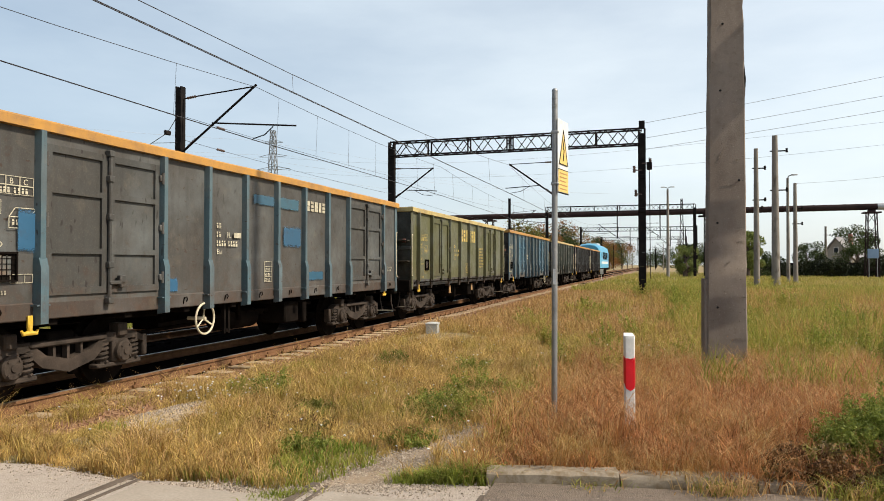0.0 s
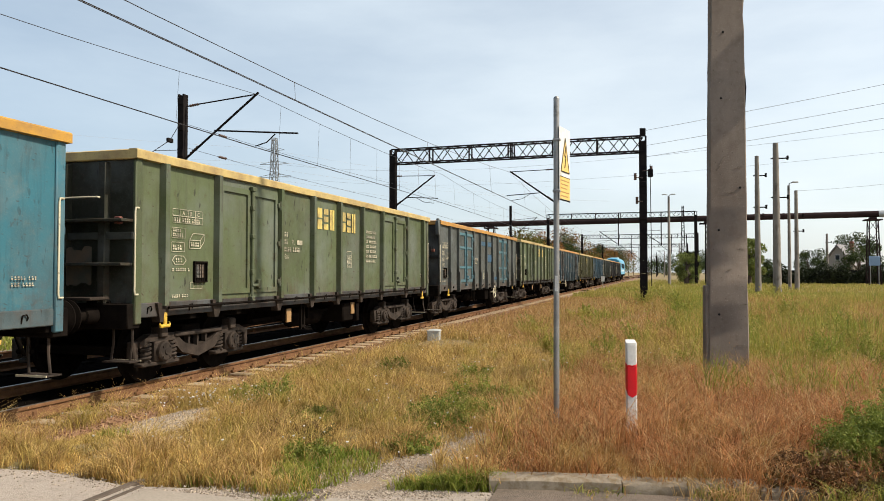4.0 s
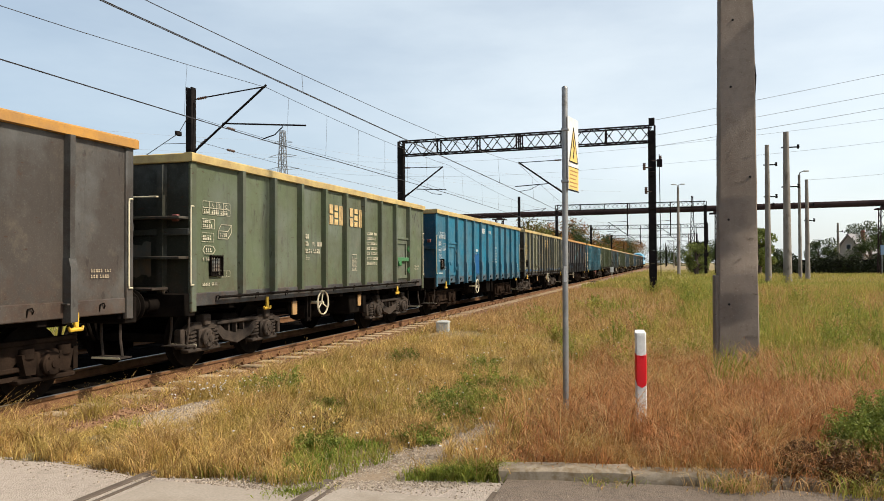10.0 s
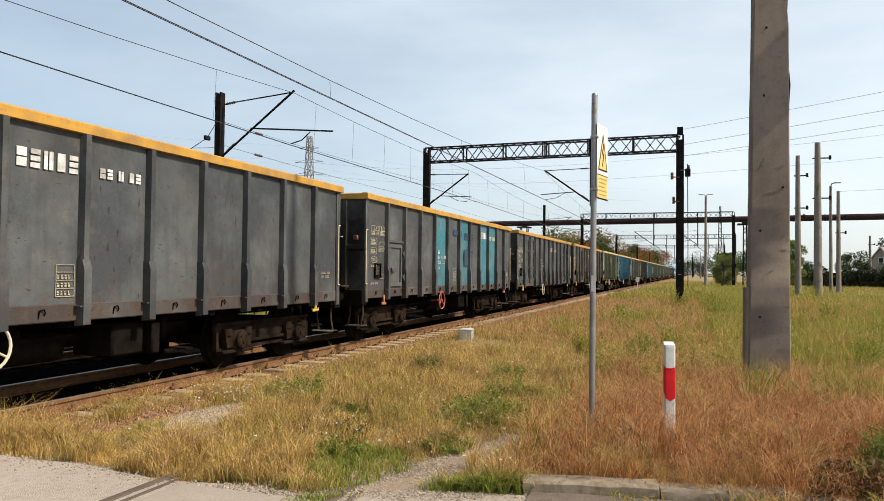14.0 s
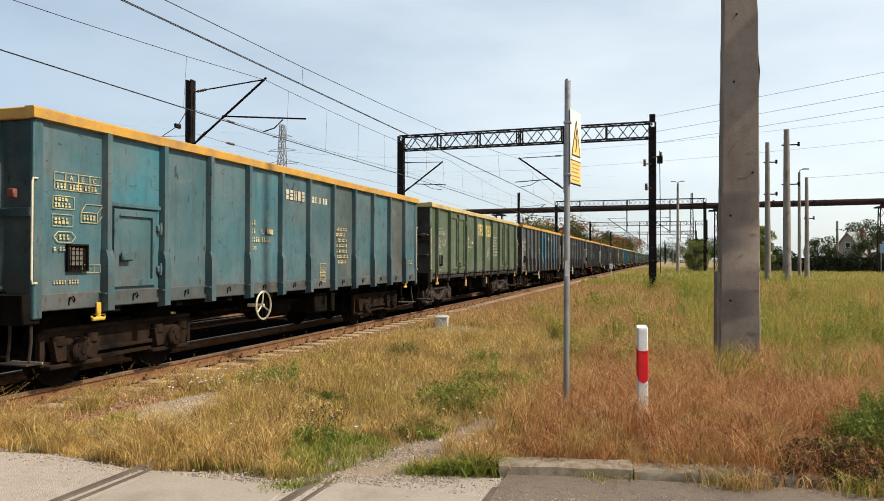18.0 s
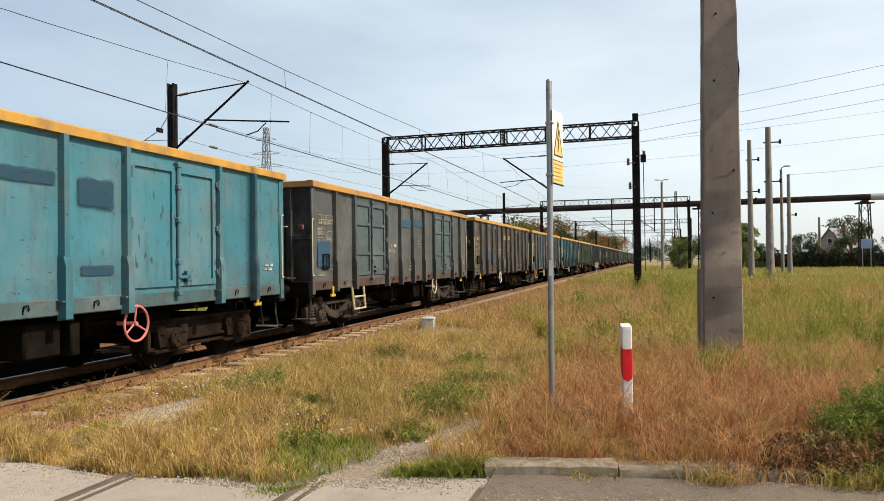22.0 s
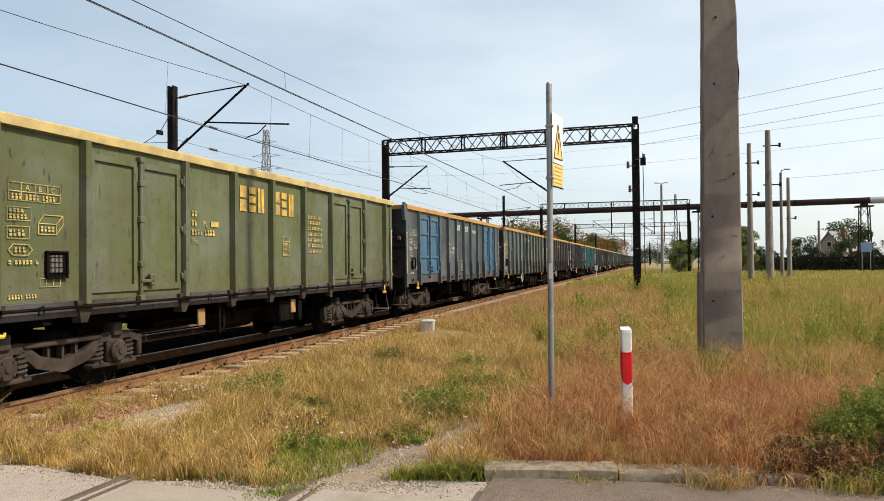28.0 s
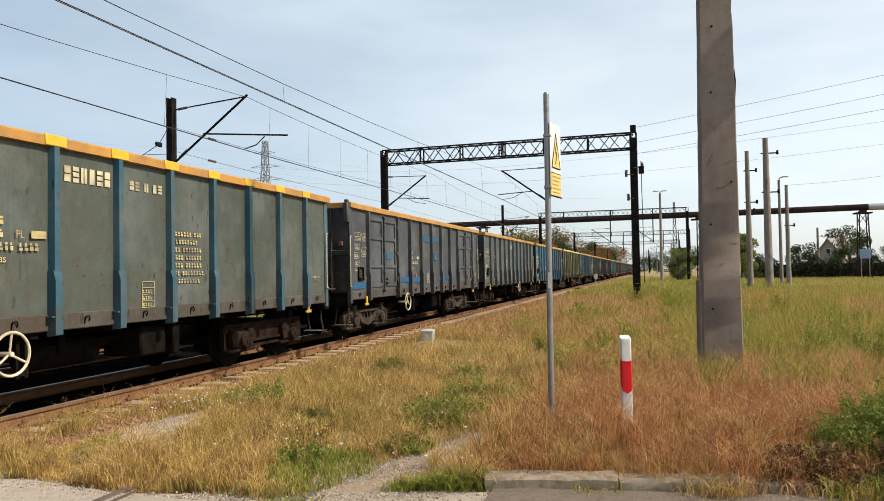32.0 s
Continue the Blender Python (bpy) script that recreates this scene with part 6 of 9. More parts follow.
    if spec.get("tag_square"):
        part("tag_square", shared("tag_square", lambda: Shape().box(0.0, 0.012, -0.06, 0.06, -0.05, 0.05, 0.003), SOILED), None, wagon, "small red tag", at=(HALF + 0.012, spec["tag_square"], 1.53), color=(0.34, 0.03, 0.03))
    if spec.get("bracket"):
        for sx in (-1, 1):
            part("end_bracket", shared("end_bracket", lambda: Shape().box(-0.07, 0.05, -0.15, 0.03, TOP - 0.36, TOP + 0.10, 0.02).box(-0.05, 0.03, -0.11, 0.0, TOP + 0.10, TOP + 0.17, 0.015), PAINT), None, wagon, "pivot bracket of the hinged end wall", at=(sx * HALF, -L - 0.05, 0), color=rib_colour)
    if spec.get("stirrup"):
        part("stirrup", shared("stirrup", lambda: Shape().tube([(HALF, -0.35, 1.0), (HALF + 0.05, -0.33, 0.5), (HALF + 0.05, 0.33, 0.5), (HALF, 0.35, 1.0)], 0.028, 6).tube([(HALF + 0.04, -0.34, 0.78), (HALF + 0.04, 0.34, 0.78)], 0.024, 6), SOILED), None, wagon, "step stirrup below the door", at=(0, spec["stirrup"], 0), color=spec.get("stirrup_colour", YELLOWISH))
    return wagon


# ---- sign, marker post, kerb, cabinet ----
def build_sign():
    sign = holder("warning_sign", pose(-1.03, 7.55, -0.1, 0, 0.25, 0), "white and yellow warning plate on a galvanised tube post", "sign")
    part("post", Shape().tube([(0, 0, 0), (0, 0, 1.8), (0, 0, 3.50)], 0.030, 14), ZINC, sign, "galvanised tube with a paper scrap")
    part("post_cap", Shape().lathe([(0.031, 3.50), (0.031, 3.515), (0.02, 3.53), (0.001, 3.532)], None, 14), ZINC, sign)
    m = Matrix.Translation((0.033, -0.03, 0)) @ Matrix.Rotation(radians(79), 4, "Z")
    plate = part("plate", Shape().box(0.0, 0.34, -0.004, 0.004, 2.46, 3.22, 0.003), WHITE, sign, "white enamelled plate", at=m)
    part("legend_panel", Shape().box(0.012, 0.328, -0.0075, -0.0045, 2.475, 2.70), SIGN_YELLOW, plate, "yellow lower panel")
    tri = Shape()
    a, b, c = (0.17, 3.12), (0.035, 2.76), (0.305, 2.76)
    tri.prism([a, b, c], -0.0075, -0.0045)
    part("triangle", tri, SIGN_YELLOW, plate, "yellow warning triangle")
    edge = Shape()
    for p, q in ((a, b), (b, c), (c, a)):
        edge.bar((p[0], -0.009, p[1]), (q[0], -0.009, q[1]), 0.010, 0.003, up=(0, 1, 0))
    part("triangle_border", edge, BLACK_INK, plate)
    bolt = Shape()
    for p, q in (((0.19, 3.03), (0.15, 2.93)), ((0.15, 2.93), (0.19, 2.92)), ((0.19, 2.92), (0.155, 2.80))):
        bolt.bar((p[0], -0.009, p[1]), (q[0], -0.009, q[1]), 0.018, 0.003, up=(0, 1, 0))
    part("bolt_symbol", bolt, BLACK_INK, plate)
    bars = Shape()
    for i in range(5):
        bars.box(0.04, 0.30 - 0.03 * (i % 3), -0.009, -0.0072, 2.66 - 0.04 * i, 2.672 - 0.04 * i)
    part("lettering", bars, FAINT_INK, plate, "rows of unreadable sun-bleached print")
    part("plate_border", Shape().box(0.006, 0.334, -0.0085, -0.0045, 2.702, 2.709), BLACK_INK, plate)
    part("plate_border", Shape().box(0.0, 0.34, -0.0085, -0.0042, 2.456, 2.470), BLACK_INK, plate)
    for z in (2.55, 3.08):
        part("clamp", Shape().box(-0.036, 0.045, -0.036, 0.036, z - 0.015, z + 0.015, 0.006), ZINC, sign)
    part("paper_scrap", Shape().box(-0.012, 0.018, -0.0335, -0.0305, 1.52, 1.68), WHITE, sign, "torn white paper scrap")


build_sign()


def build_marker():
    post = holder("marker_post", pose(-0.27, 7.16, -0.12, 0, -0.2, 14), "white plastic marker post with a red reflective band", "marker post")

    def ring(zs, grow, cut=0.0):
        s = Shape()
        out = [(-0.050, -0.02), (-0.039, -0.042), (0.0, -0.046), (0.039, -0.042), (0.050, -0.02), (0.043, 0.042), (-0.043, 0.042)]
        for z in zs:
            s.v += [(x * grow, y * grow, z - cut * (y < 0) * abs(x) / 0.058 * 0.0) for x, y in out]
        n = len(out)
        s.f = [(i * n + k, i * n + (k + 1) % n, i * n + n + (k + 1) % n, i * n + n + k) for i in range(len(zs) - 1) for k in range(n)]
        s.f += [tuple(reversed(range(n))), tuple((len(zs) - 1) * n + k for k in range(n))]
        return s
    part("body", ring((0, 0.4, 0.8, 1.045), 1.0), WHITE, post)
    s = ring((1.045, 1.06, 1.085), 1.03)
    for i in range(7):
        x, y, z = s.v[14 + i]
        s.v[14 + i] = (x * 0.96, y * 0.96, z + (0.012 if y > 0 else -0.012))
    part("cap", s, WHITE, post)
    band = ring((0.635, 0.66, 0.86, 0.885), 1.06)
    v = list(band.v)
    for i, (x, y, z) in enumerate(v):
        if y < -0.03 and z < 0.65:
            v[i] = (x, y, z - (0.075 if abs(x) < 0.01 else 0.05))
        if y < -0.03 and z > 0.87:
            v[i] = (x, y, z - (0.055 if abs(x) < 0.01 else 0.02))
    band.v = v
    part("reflector_band", band, RED, post, "red reflective band")


build_marker()


def build_kerb():
    kerb = holder("kerb", (0, 0, 0), "low weathered concrete kerb along the overgrown verge", "kerb", kind="structure")
    a, b = Vector((-1.27, 5.52, 0)), Vector((5.6, 6.95, 0))
    d = (b - a).normalized()
    turn = math.degrees(math.atan2(d.y, d.x))
    n, length = 7, (b - a).length / 7
    rng = random.Random(8)
    for i in range(n):
        p = a + d * (i * length)
        s = Shape()
        k = 9
        out = [(-0.058, -0.3), (-0.050, -0.03), (-0.044, 0.036), (-0.022, 0.058), (0.125, 0.062), (0.15, 0.05), (0.15, -0.3)]
        for j in range(k):
            x = (length - 0.012) * j / (k - 1)
            s.v += [(x, y + 0.006 * rng.random(), z + (0.010 * (rng.random() - 0.7) if z > 0 else 0)) for y, z in out]
        m = len(out)
        s.f = [(j * m + q, j * m + (q + 1) % m, j * m + m + (q + 1) % m, j * m + m + q) for j in range(k - 1) for q in range(m)]
        s.f += [tuple(reversed(range(m))), tuple((k - 1) * m + q for q in range(m))]
        part("kerb_stone", s, KERB, kerb, at=pose(p.x, p.y, 0.006 * (rng.random() - 0.5) - 0.019 * i, 0, 0.3 * (rng.random() - 0.5), turn + 0.5 * (rng.random() - 0.5)))


build_kerb()


def build_cabinet():
    box = holder("trackside_box", pose(-5.4, 17.5, -0.20, 0, 0, 8), "small pale grey trackside cable box in the grass", "cable box")
    s = Shape().box(-0.15, 0.15, -0.15, 0.15, 0.0, 0.36, 0.012)
    part("body", s, GREY_PLASTIC, box)
    lid = Shape().box(-0.165, 0.165, -0.165, 0.165, 0.34, 0.375, 0.01)
    lid.add([(-0.16, -0.16, 0.375), (0.16, -0.16, 0.375), (0.16, 0.16, 0.375), (-0.16, 0.16, 0.375), (-0.1, -0.1, 0.40), (0.1, -0.1, 0.40), (0.1, 0.1, 0.40), (-0.1, 0.1, 0.40)],
            [(0, 1, 5, 4), (1, 2, 6, 5), (2, 3, 7, 6), (3, 0, 4, 7), (4, 5, 6, 7)])
    part("lid", lid, GREY_PLASTIC, box, "overhanging pale lid")
    part("door", Shape().box(-0.11, 0.11, -0.157, -0.151, 0.05, 0.31, 0.003), GREY_PLASTIC, box)


build_cabinet()


def build_km_post(x, y):
    p = holder("track_marker", (x, y, -0.3), "small white board on a thin trackside post", "track marker")
    part("post", Shape().tube([(0, 0, 0), (0, 0, 1.35)], 0.03, 6), WHITE, p)
    part("board", Shape().box(-0.16, 0.16, -0.02, 0.02, 1.0, 1.5, 0.01), WHITE, p)


build_km_post(-5.4, 74.0)


# ---- sleepers of the near track ----
def build_sleepers():
    mesh = Shape()
    out = [(-0.13, -0.36), (-0.12, -0.175), (-0.10, -0.165), (0.10, -0.165), (0.12, -0.175), (0.13, -0.36)]
    mesh.prism(out, -1.25, 1.25, axis=0)
    me, dark = mesh.mesh("sleeper", SLEEPER), mesh.mesh("sleeper", SLEEPER_DARK)
    plate = Shape()
    plate.box(-0.09, 0.09, -0.17, 0.17, -0.166, -0.150, 0.004)
    for sx in (-1, 1):
        plate.box(sx * 0.10 - 0.025, sx * 0.10 + 0.025, -0.05, 0.05, -0.155, -0.105, 0.008)
        plate.tube([(sx * 0.105, 0, -0.11), (sx * 0.105, 0, -0.065)], 0.018, 6)
    pm = plate.mesh("fastening", RAIL)
    rng = random.Random(3)
    for x, track, lo, hi, fast in ((TRACK, near_track, 4.0, 70.0, 36.0), (TRACK_FAR, far_track, 4.0, 40.0, 0.0)):
        y = lo
        while y < hi:
            jog = 0.05 * (rng.random() - 0.5)
            part("sleeper", me if fast else dark, None, track, at=pose(x + 0.06 * (rng.random() - 0.5), y + jog, 0.006 * (rng.random() - 0.5), 0, 0, 1.6 * (rng.random() - 0.5)))
            if y < fast:
                part("fastening", pm, None, track, at=(x + 0.7535, y + jog, 0))
            y += 0.62


build_sleepers()


# ---- loose stones ----
def on_path(x, y):
    k = (y - 5.0) / 2.5
    mid = -2.30 + 0.62 * min(1.0, max(0.0, k))
    return 0 <= k <= 1 and abs(x - mid) < (0.34 * (1 - 0.62 * k)) * (0.85 + 0.9 * noise.noise((x * 4, y * 4, 0.0)))


def bare_depth(x, y):
    """Above zero inside the stony patch, by how far."""
    d = max(1 - ((x - cx) / rx) ** 2 - ((y - cy) / ry) ** 2 for cx, cy, rx, ry in ((-5.85, 7.55, 0.68, 0.50), (-5.30, 6.95, 0.45, 0.60), (-4.75, 6.15, 0.22, 0.30)))
    return d + 0.5 * noise.noise((x * 3, y * 3, 2.0))


def bare(x, y):
    return bare_depth(x, y) > 0.1


def build_stones():
    rng = np.random.RandomState(5)
    base = np.array([(-1, -1, -0.7), (1, -0.8, -0.6), (0.9, 1, -0.7), (-0.8, 0.9, -0.6), (-0.6, -0.7, 0.6), (0.7, -0.5, 0.7), (0.5, 0.6, 0.6), (-0.7, 0.6, 0.75)])
    quads = np.array([(3, 2, 1, 0), (4, 5, 6, 7), (0, 1, 5, 4), (1, 2, 6, 5), (2, 3, 7, 6), (3, 0, 4, 7)])

    def heap(name, label, places, size, material):
        vs, fs = [], []
        for i, (x, y, z) in enumerate(places):
            a, r = rng.uniform(0, 6.28), size * (0.5 + rng.rand() ** 2)
            c, s_ = math.cos(a), math.sin(a)
            p = base * (1 + 0.25 * rng.uniform(-1, 1, base.shape)) * (r, r * rng.uniform(0.6, 1.0), r * rng.uniform(0.5, 0.9))
            q = np.stack([p[:, 0] * c - p[:, 1] * s_ + x, p[:, 0] * s_ + p[:, 1] * c + y, p[:, 2] + z], 1)
            vs += q.tolist()
            fs += (quads + 8 * i).tolist()
        tagged(new(name, big_mesh(name, vs, fs, material)), label, "stones", kind="stuff")
    places = []
    while len(places) < 30000:
        y = 4.5 + 45 * rng.rand() ** 1.8
        x = TRACK + rng.choice([rng.uniform(0.85, 2.1), rng.uniform(-0.7, 0.7)], p=[0.95, 0.05])
        z = -0.205 - 0.08 * max(0, x - TRACK - 1.3) - 0.30 * max(0, x - TRACK - 1.75)
        places.append((x, y, z + 0.004 + 0.014 * rng.rand()))
    heap("ballast_stones", "loose brown ballast stones along the rail", places, 0.027, STONE)
    places = []
    for _ in range(6500):
        k = rng.rand() ** 1.3
        x, y = -2.30 + 0.66 * k + (0.30 - 0.20 * k) * rng.randn(), 5.0 + 2.5 * k + 0.10 * rng.randn()
        places.append((x, y, ground_z(x, y) + 0.020 if y > road_end(x) else -0.045))
    for _ in range(2600):
        x = rng.uniform(-3.5, -1.5)
        y = road_end(x) + rng.uniform(-0.14, 0.24)
        places.append((x, y, ground_z(x, y) + 0.012 if y > road_end(x) else -0.044))
    for _ in range(2600):
        x = rng.uniform(-6.5, 4.0)
        y = road_end(x) - abs((0.16 if x < -1.2 else 0.4) * rng.randn()) + 0.05
        places.append((x, y, -0.040 if x > -1.2 else -0.046))
    for _ in range(4600):
        x = rng.uniform(-1.2, 3.4)
        places.append((x, rng.uniform(3.98, road_end(x)), -0.034))
    while len(places) < 19000:
        x, y = rng.uniform(-6.7, -4.2), rng.uniform(5.6, 8.3)
        if bare(x, y):
            places.append((x, y, ground_z(x, y) + 0.022))
    heap("path_gravel", "scattered pale gravel at the edge of the road", places, 0.0070, GRIT)


build_stones()


def build_path():
    s = Shape()
    mid = [(-2.30, 5.0), (-2.20, 5.5), (-2.02, 6.1), (-1.88, 6.7), (-1.76, 7.2), (-1.70, 7.6)]
    for i, (x, y) in enumerate(mid):
        w = (0.52, 0.36, 0.27, 0.22, 0.14, 0.03)[i]
        for k in range(5):
            px = x + w * (k / 2 - 1) + 0.06 * noise.noise((k * 3.1, i * 2.7, 0))
            s.v.append((px, y - 0.25 * (k / 2 - 1) * w, ground_z(px, y) + 0.022 - 0.02 * abs(k / 2 - 1) ** 2))
    s.f = [(i * 5 + k, i * 5 + k + 1, i * 5 + 6 + k, i * 5 + 5 + k) for i in range(5) for k in range(4)]
    tagged(new("path", s.mesh("path", PATH_GRIT)), "narrow trodden gravel path into the grass", "path", kind="structure")
    s = Shape()
    n = 34
    for j in range(n):
        for i in range(n):
            x, y = -6.75 + 2.5 * i / (n - 1), 5.7 + 2.6 * j / (n - 1)
            s.v.append((x, y, ground_z(x, y) + 0.02 * min(1.0, max(0.0, bare_depth(x, y) + 0.3)) - 0.004))
    s.f = [(j * n + i, j * n + i + 1, j * n + n + 1 + i, j * n + n + i) for j in range(n - 1) for i in range(n - 1)
           if bare_depth(-6.75 + 2.5 * i / (n - 1), 5.7 + 2.6 * j / (n - 1)) > -0.15]
    tagged(new("gravel_patch", s.mesh("gravel_patch", SANDY)), "bare sandy patch worn into the dry grass", "gravel patch", kind="structure")


build_path()


# ---- grass ----
def build_blades(name, label, places, heights, width, material, rng, lean=0.35, plume=0.0, category="grass"):
    """Bent, tapering blades at places; some end in a loose plume of seeds."""
    n = len(places)
    p = np.array(places)
    h = np.array(heights)
    a = rng.uniform(0, 2 * np.pi, n)
    side = np.stack([np.cos(a), np.sin(a), np.zeros(n)], 1)
    b = rng.uniform(0, 2 * np.pi, n)
    out_ = np.stack([np.cos(b), np.sin(b), np.zeros(n)], 1) * (lean * h * (0.3 + rng.rand(n)))[:, None]
    up = np.array([0, 0, 1.0])
    w = (width * (0.6 + 0.8 * rng.rand(n)))[:, None]
    mid = p + up * (h * 0.55)[:, None] + out_ * 0.3
    tip = p + up * h[:, None] * (1 - 0.25 * lean) + out_
    vs = np.stack([p - side * w, p + side * w, mid - side * w * 0.75, mid + side * w * 0.75, tip], 1).reshape(-1, 3)
    i = np.arange(n) * 5
    quad = np.stack([i, i + 1, i + 3, i + 2], 1).tolist()
    tri = np.stack([i + 2, i + 3, i + 4], 1).tolist()
    faces = quad + tri
    if plume:
        pick = np.nonzero(rng.rand(n) < plume)[0]
        extra, base, per = [], len(vs), 7
        for k in range(per):
            t = 0.62 + 0.4 * k / per
            c = mid[pick] + (tip[pick] - mid[pick]) * ((t - 0.55) / 0.45)
            d = rng.randn(len(pick), 3) * (0.055 * (1.25 - t))
            d[:, 2] = np.abs(d[:, 2]) + 0.012
            s_ = np.cross(d, up)
            s_ /= np.linalg.norm(s_, axis=1, keepdims=True) + 1e-9
            ww = w[pick] * 0.9
            extra.append(np.stack([c - s_ * ww * 0.4, c + d * 0.6 + s_ * ww * 0.7, c + d], 1))
        ex = np.concatenate(extra).reshape(-1, 3)
        j = base + np.arange(len(ex) // 3) * 3
        faces += np.stack([j, j + 1, j + 2], 1).tolist()
        vs = np.concatenate([vs, ex])
    return tagged(new(name, big_mesh(name, vs.tolist(), faces, material)), label, category, kind="stuff")


def reddish_zone(x, y):
    """The tall russet grass round the marker post and the concrete pole."""
    return step(-1.7, -0.7, x + 0.25 * noise.noise((x, y, 8))) * step(13.5, 11.0, y + 0.6 * noise.noise((x * 0.8, y * 0.8, 9)))


def build_grass():
    rng = np.random.RandomState(11)
    dry, dry_h, red, red_h, green, green_h, straw, straw_h = [], [], [], [], [], [], [], []
    fresh, fresh_h = [], []
    count = 0
    while count < 200000:
        y = 4.75 + 15.5 * rng.rand() ** 1.5
        x = rng.uniform(-7.25, 0.62 * y + 1.0)
        if y < road_end(x) + 0.02 + 0.1 * rng.rand() or on_path(x, y):
            continue
        if -3.3 < x < -1.9 and y < road_end(x) + 0.16 + 0.12 * noise.noise((x * 3, y * 3, 5.0)) and rng.rand() < 0.85:
            continue
        if x > -1.35 and y < road_end(x) + 0.19:
            if rng.rand() > 0.004:
                continue
        if x < -6.15 - 1.1 * step(11.5, 8.5, y) and rng.rand() < 0.85 or (x + 5.1) ** 2 + (y - 16.3) ** 2 < 1.2:
            continue
        if bare(x, y) and rng.rand() > 0.10:
            continue
        if noise.noise((x * 5.5, y * 5.5, 1.0)) + 0.35 * noise.noise((x * 1.3, y * 1.3, 2.0)) < -0.18 and rng.rand() < 0.8:
            continue
        count += 1
        z = ground_z(x, y) - 0.01
        r = reddish_zone(x, y)
        tuft = noise.noise((x * 2.2, y * 2.2, 4.0))
        if rng.rand() < r:
            if (x - 1.9) ** 2 / 1.1 + (y - 6.6) ** 2 / 0.6 < 1 and rng.rand() < 0.78:
                continue
            red.append((x, y, z))
            tall = (0.46 + 0.36 * tuft + 0.16 * noise.noise((x * 5.0, y * 5.0, 14.0))) * (0.75 + 0.25 * step(0.2, 1.2, y - road_end(x)))
            red_h.append(tall * (0.35 + 0.85 * rng.rand()))
            if rng.rand() < 0.10:
                straw.append((x, y, z))
                straw_h.append(tall * (0.8 + 0.6 * rng.rand()))
            continue
        lawn = (x + 2.65) ** 2 + (y - 5.75) ** 2 * 1.6 < 0.42 + 0.3 * noise.noise((x * 2, y * 2, 3.0))
        g = noise.noise((x * 0.55, y * 0.55, 6.0)) + (0.6 if lawn else 0) - 0.35 * step(-3.4, -4.2, x) * step(9.0, 7.0, y)
        short = min(1.0, 0.20 + 0.9 * max(0.0, -max(bare_depth(x, y), bare_depth(x, y + 0.45), bare_depth(x, y + 0.85)))) if -6.45 < x < -4.2 and y < 8.2 else 1.0
        if g > 0.22 and rng.rand() < (0.9 if lawn else 0.6) or y < road_end(x) + 0.25 and x > -3.6 and rng.rand() < 0.35:
            (fresh if lawn else green).append((x, y, z))
            (fresh_h if lawn else green_h).append((0.10 if lawn else 0.13 + 0.06 * tuft) * (0.5 + 0.9 * rng.rand()))
        else:
            dry.append((x, y, z))
            tall = (0.20 + 0.26 * tuft + 0.14 * noise.noise((x * 6.0, y * 6.0, 14.0))) * (1.15 if x < -3.5 else 1.0)
            tall *= short
            dry_h.append(max(0.05, tall * (0.35 + 0.95 * rng.rand())))
            if rng.rand() < 0.05 and short > 0.8:
                straw.append((x, y, z))
                straw_h.append(max(0.1, tall * (0.9 + 0.8 * rng.rand())))
    build_blades("dry_grass", "sun-dried straw-coloured grass on the verge", dry, dry_h, 0.0037, DRY, rng, 0.8, 0.16)
    build_blades("russet_grass", "tall russet seeding grass round the posts", red, red_h, 0.0034, REDDISH, rng, 0.85, 0.5)
    build_blades("straw_stalks", "pale straw stalks with open seed heads", straw, straw_h, 0.0034, STRAW, rng, 0.75, 0.9)
    build_blades("green_grass", "low green grass tufts by the road and path", green, green_h, 0.0045, GREEN, rng, 0.6)
    build_blades("fresh_grass", "bright green low grass beside the path", fresh, fresh_h, 0.0045, LAWN, rng, 0.6)
    # rank growth beyond the second track, and tufts in front of the kerb
    rank, rank_h = [], []
    while len(rank) < 26000:
        x, y = rng.uniform(-24, -15.3), rng.uniform(3, 60)
        rank.append((x, y, ground_z(x, y) - 0.02))
        rank_h.append((0.42 + 0.25 * noise.noise((x * 0.5, y * 0.5, 3.0))) * (0.5 + 0.8 * rng.rand()))
    build_blades("rank_grass", "rank yellow-green grass beyond the second track", rank, rank_h, 0.012, GREEN, rng, 0.6)
    for name, label, material, clumps in (
            ("kerb_tufts", "green tufts growing beside the kerb", GREEN, ((-1.80, 500, 0.13), (-1.62, 500, 0.16), (-1.45, 500, 0.22), (-1.32, 260, 0.22), (-0.42, 70, 0.13), (0.42, 90, 0.2), (1.25, 130, 0.24), (1.6, 220, 0.3), (2.2, 380, 0.3), (-2.62, 330, 0.09))),
            ("kerb_straw", "straw stalks leaning over the kerb", STRAW, ((-1.30, 70, 0.24), (-0.45, 45, 0.16), (0.15, 25, 0.14), (0.40, 150, 0.25), (0.52, 120, 0.22), (0.95, 60, 0.2), (1.35, 50, 0.26), (1.65, 40, 0.28), (2.0, 40, 0.28)))):
        tuft_p, tuft_h = [], []
        for cx, n, big_ in clumps:
            for _ in range(n):
                x = cx + 0.10 * rng.randn()
                y = road_end(x) + 0.03 + 0.06 * rng.randn() + (0.10 if -2.0 < cx < -1.2 else -0.17 if cx < -2.5 else 0.0)
                tuft_p.append((x, y, -0.07))
                tuft_h.append(big_ * (0.35 + 0.8 * rng.rand()))
        build_blades(name, label, tuft_p, tuft_h, 0.0040, material, rng, 1.0)
    # the field beyond
    far, far_h, big, big_h, tan, tan_h = [], [], [], [], [], []
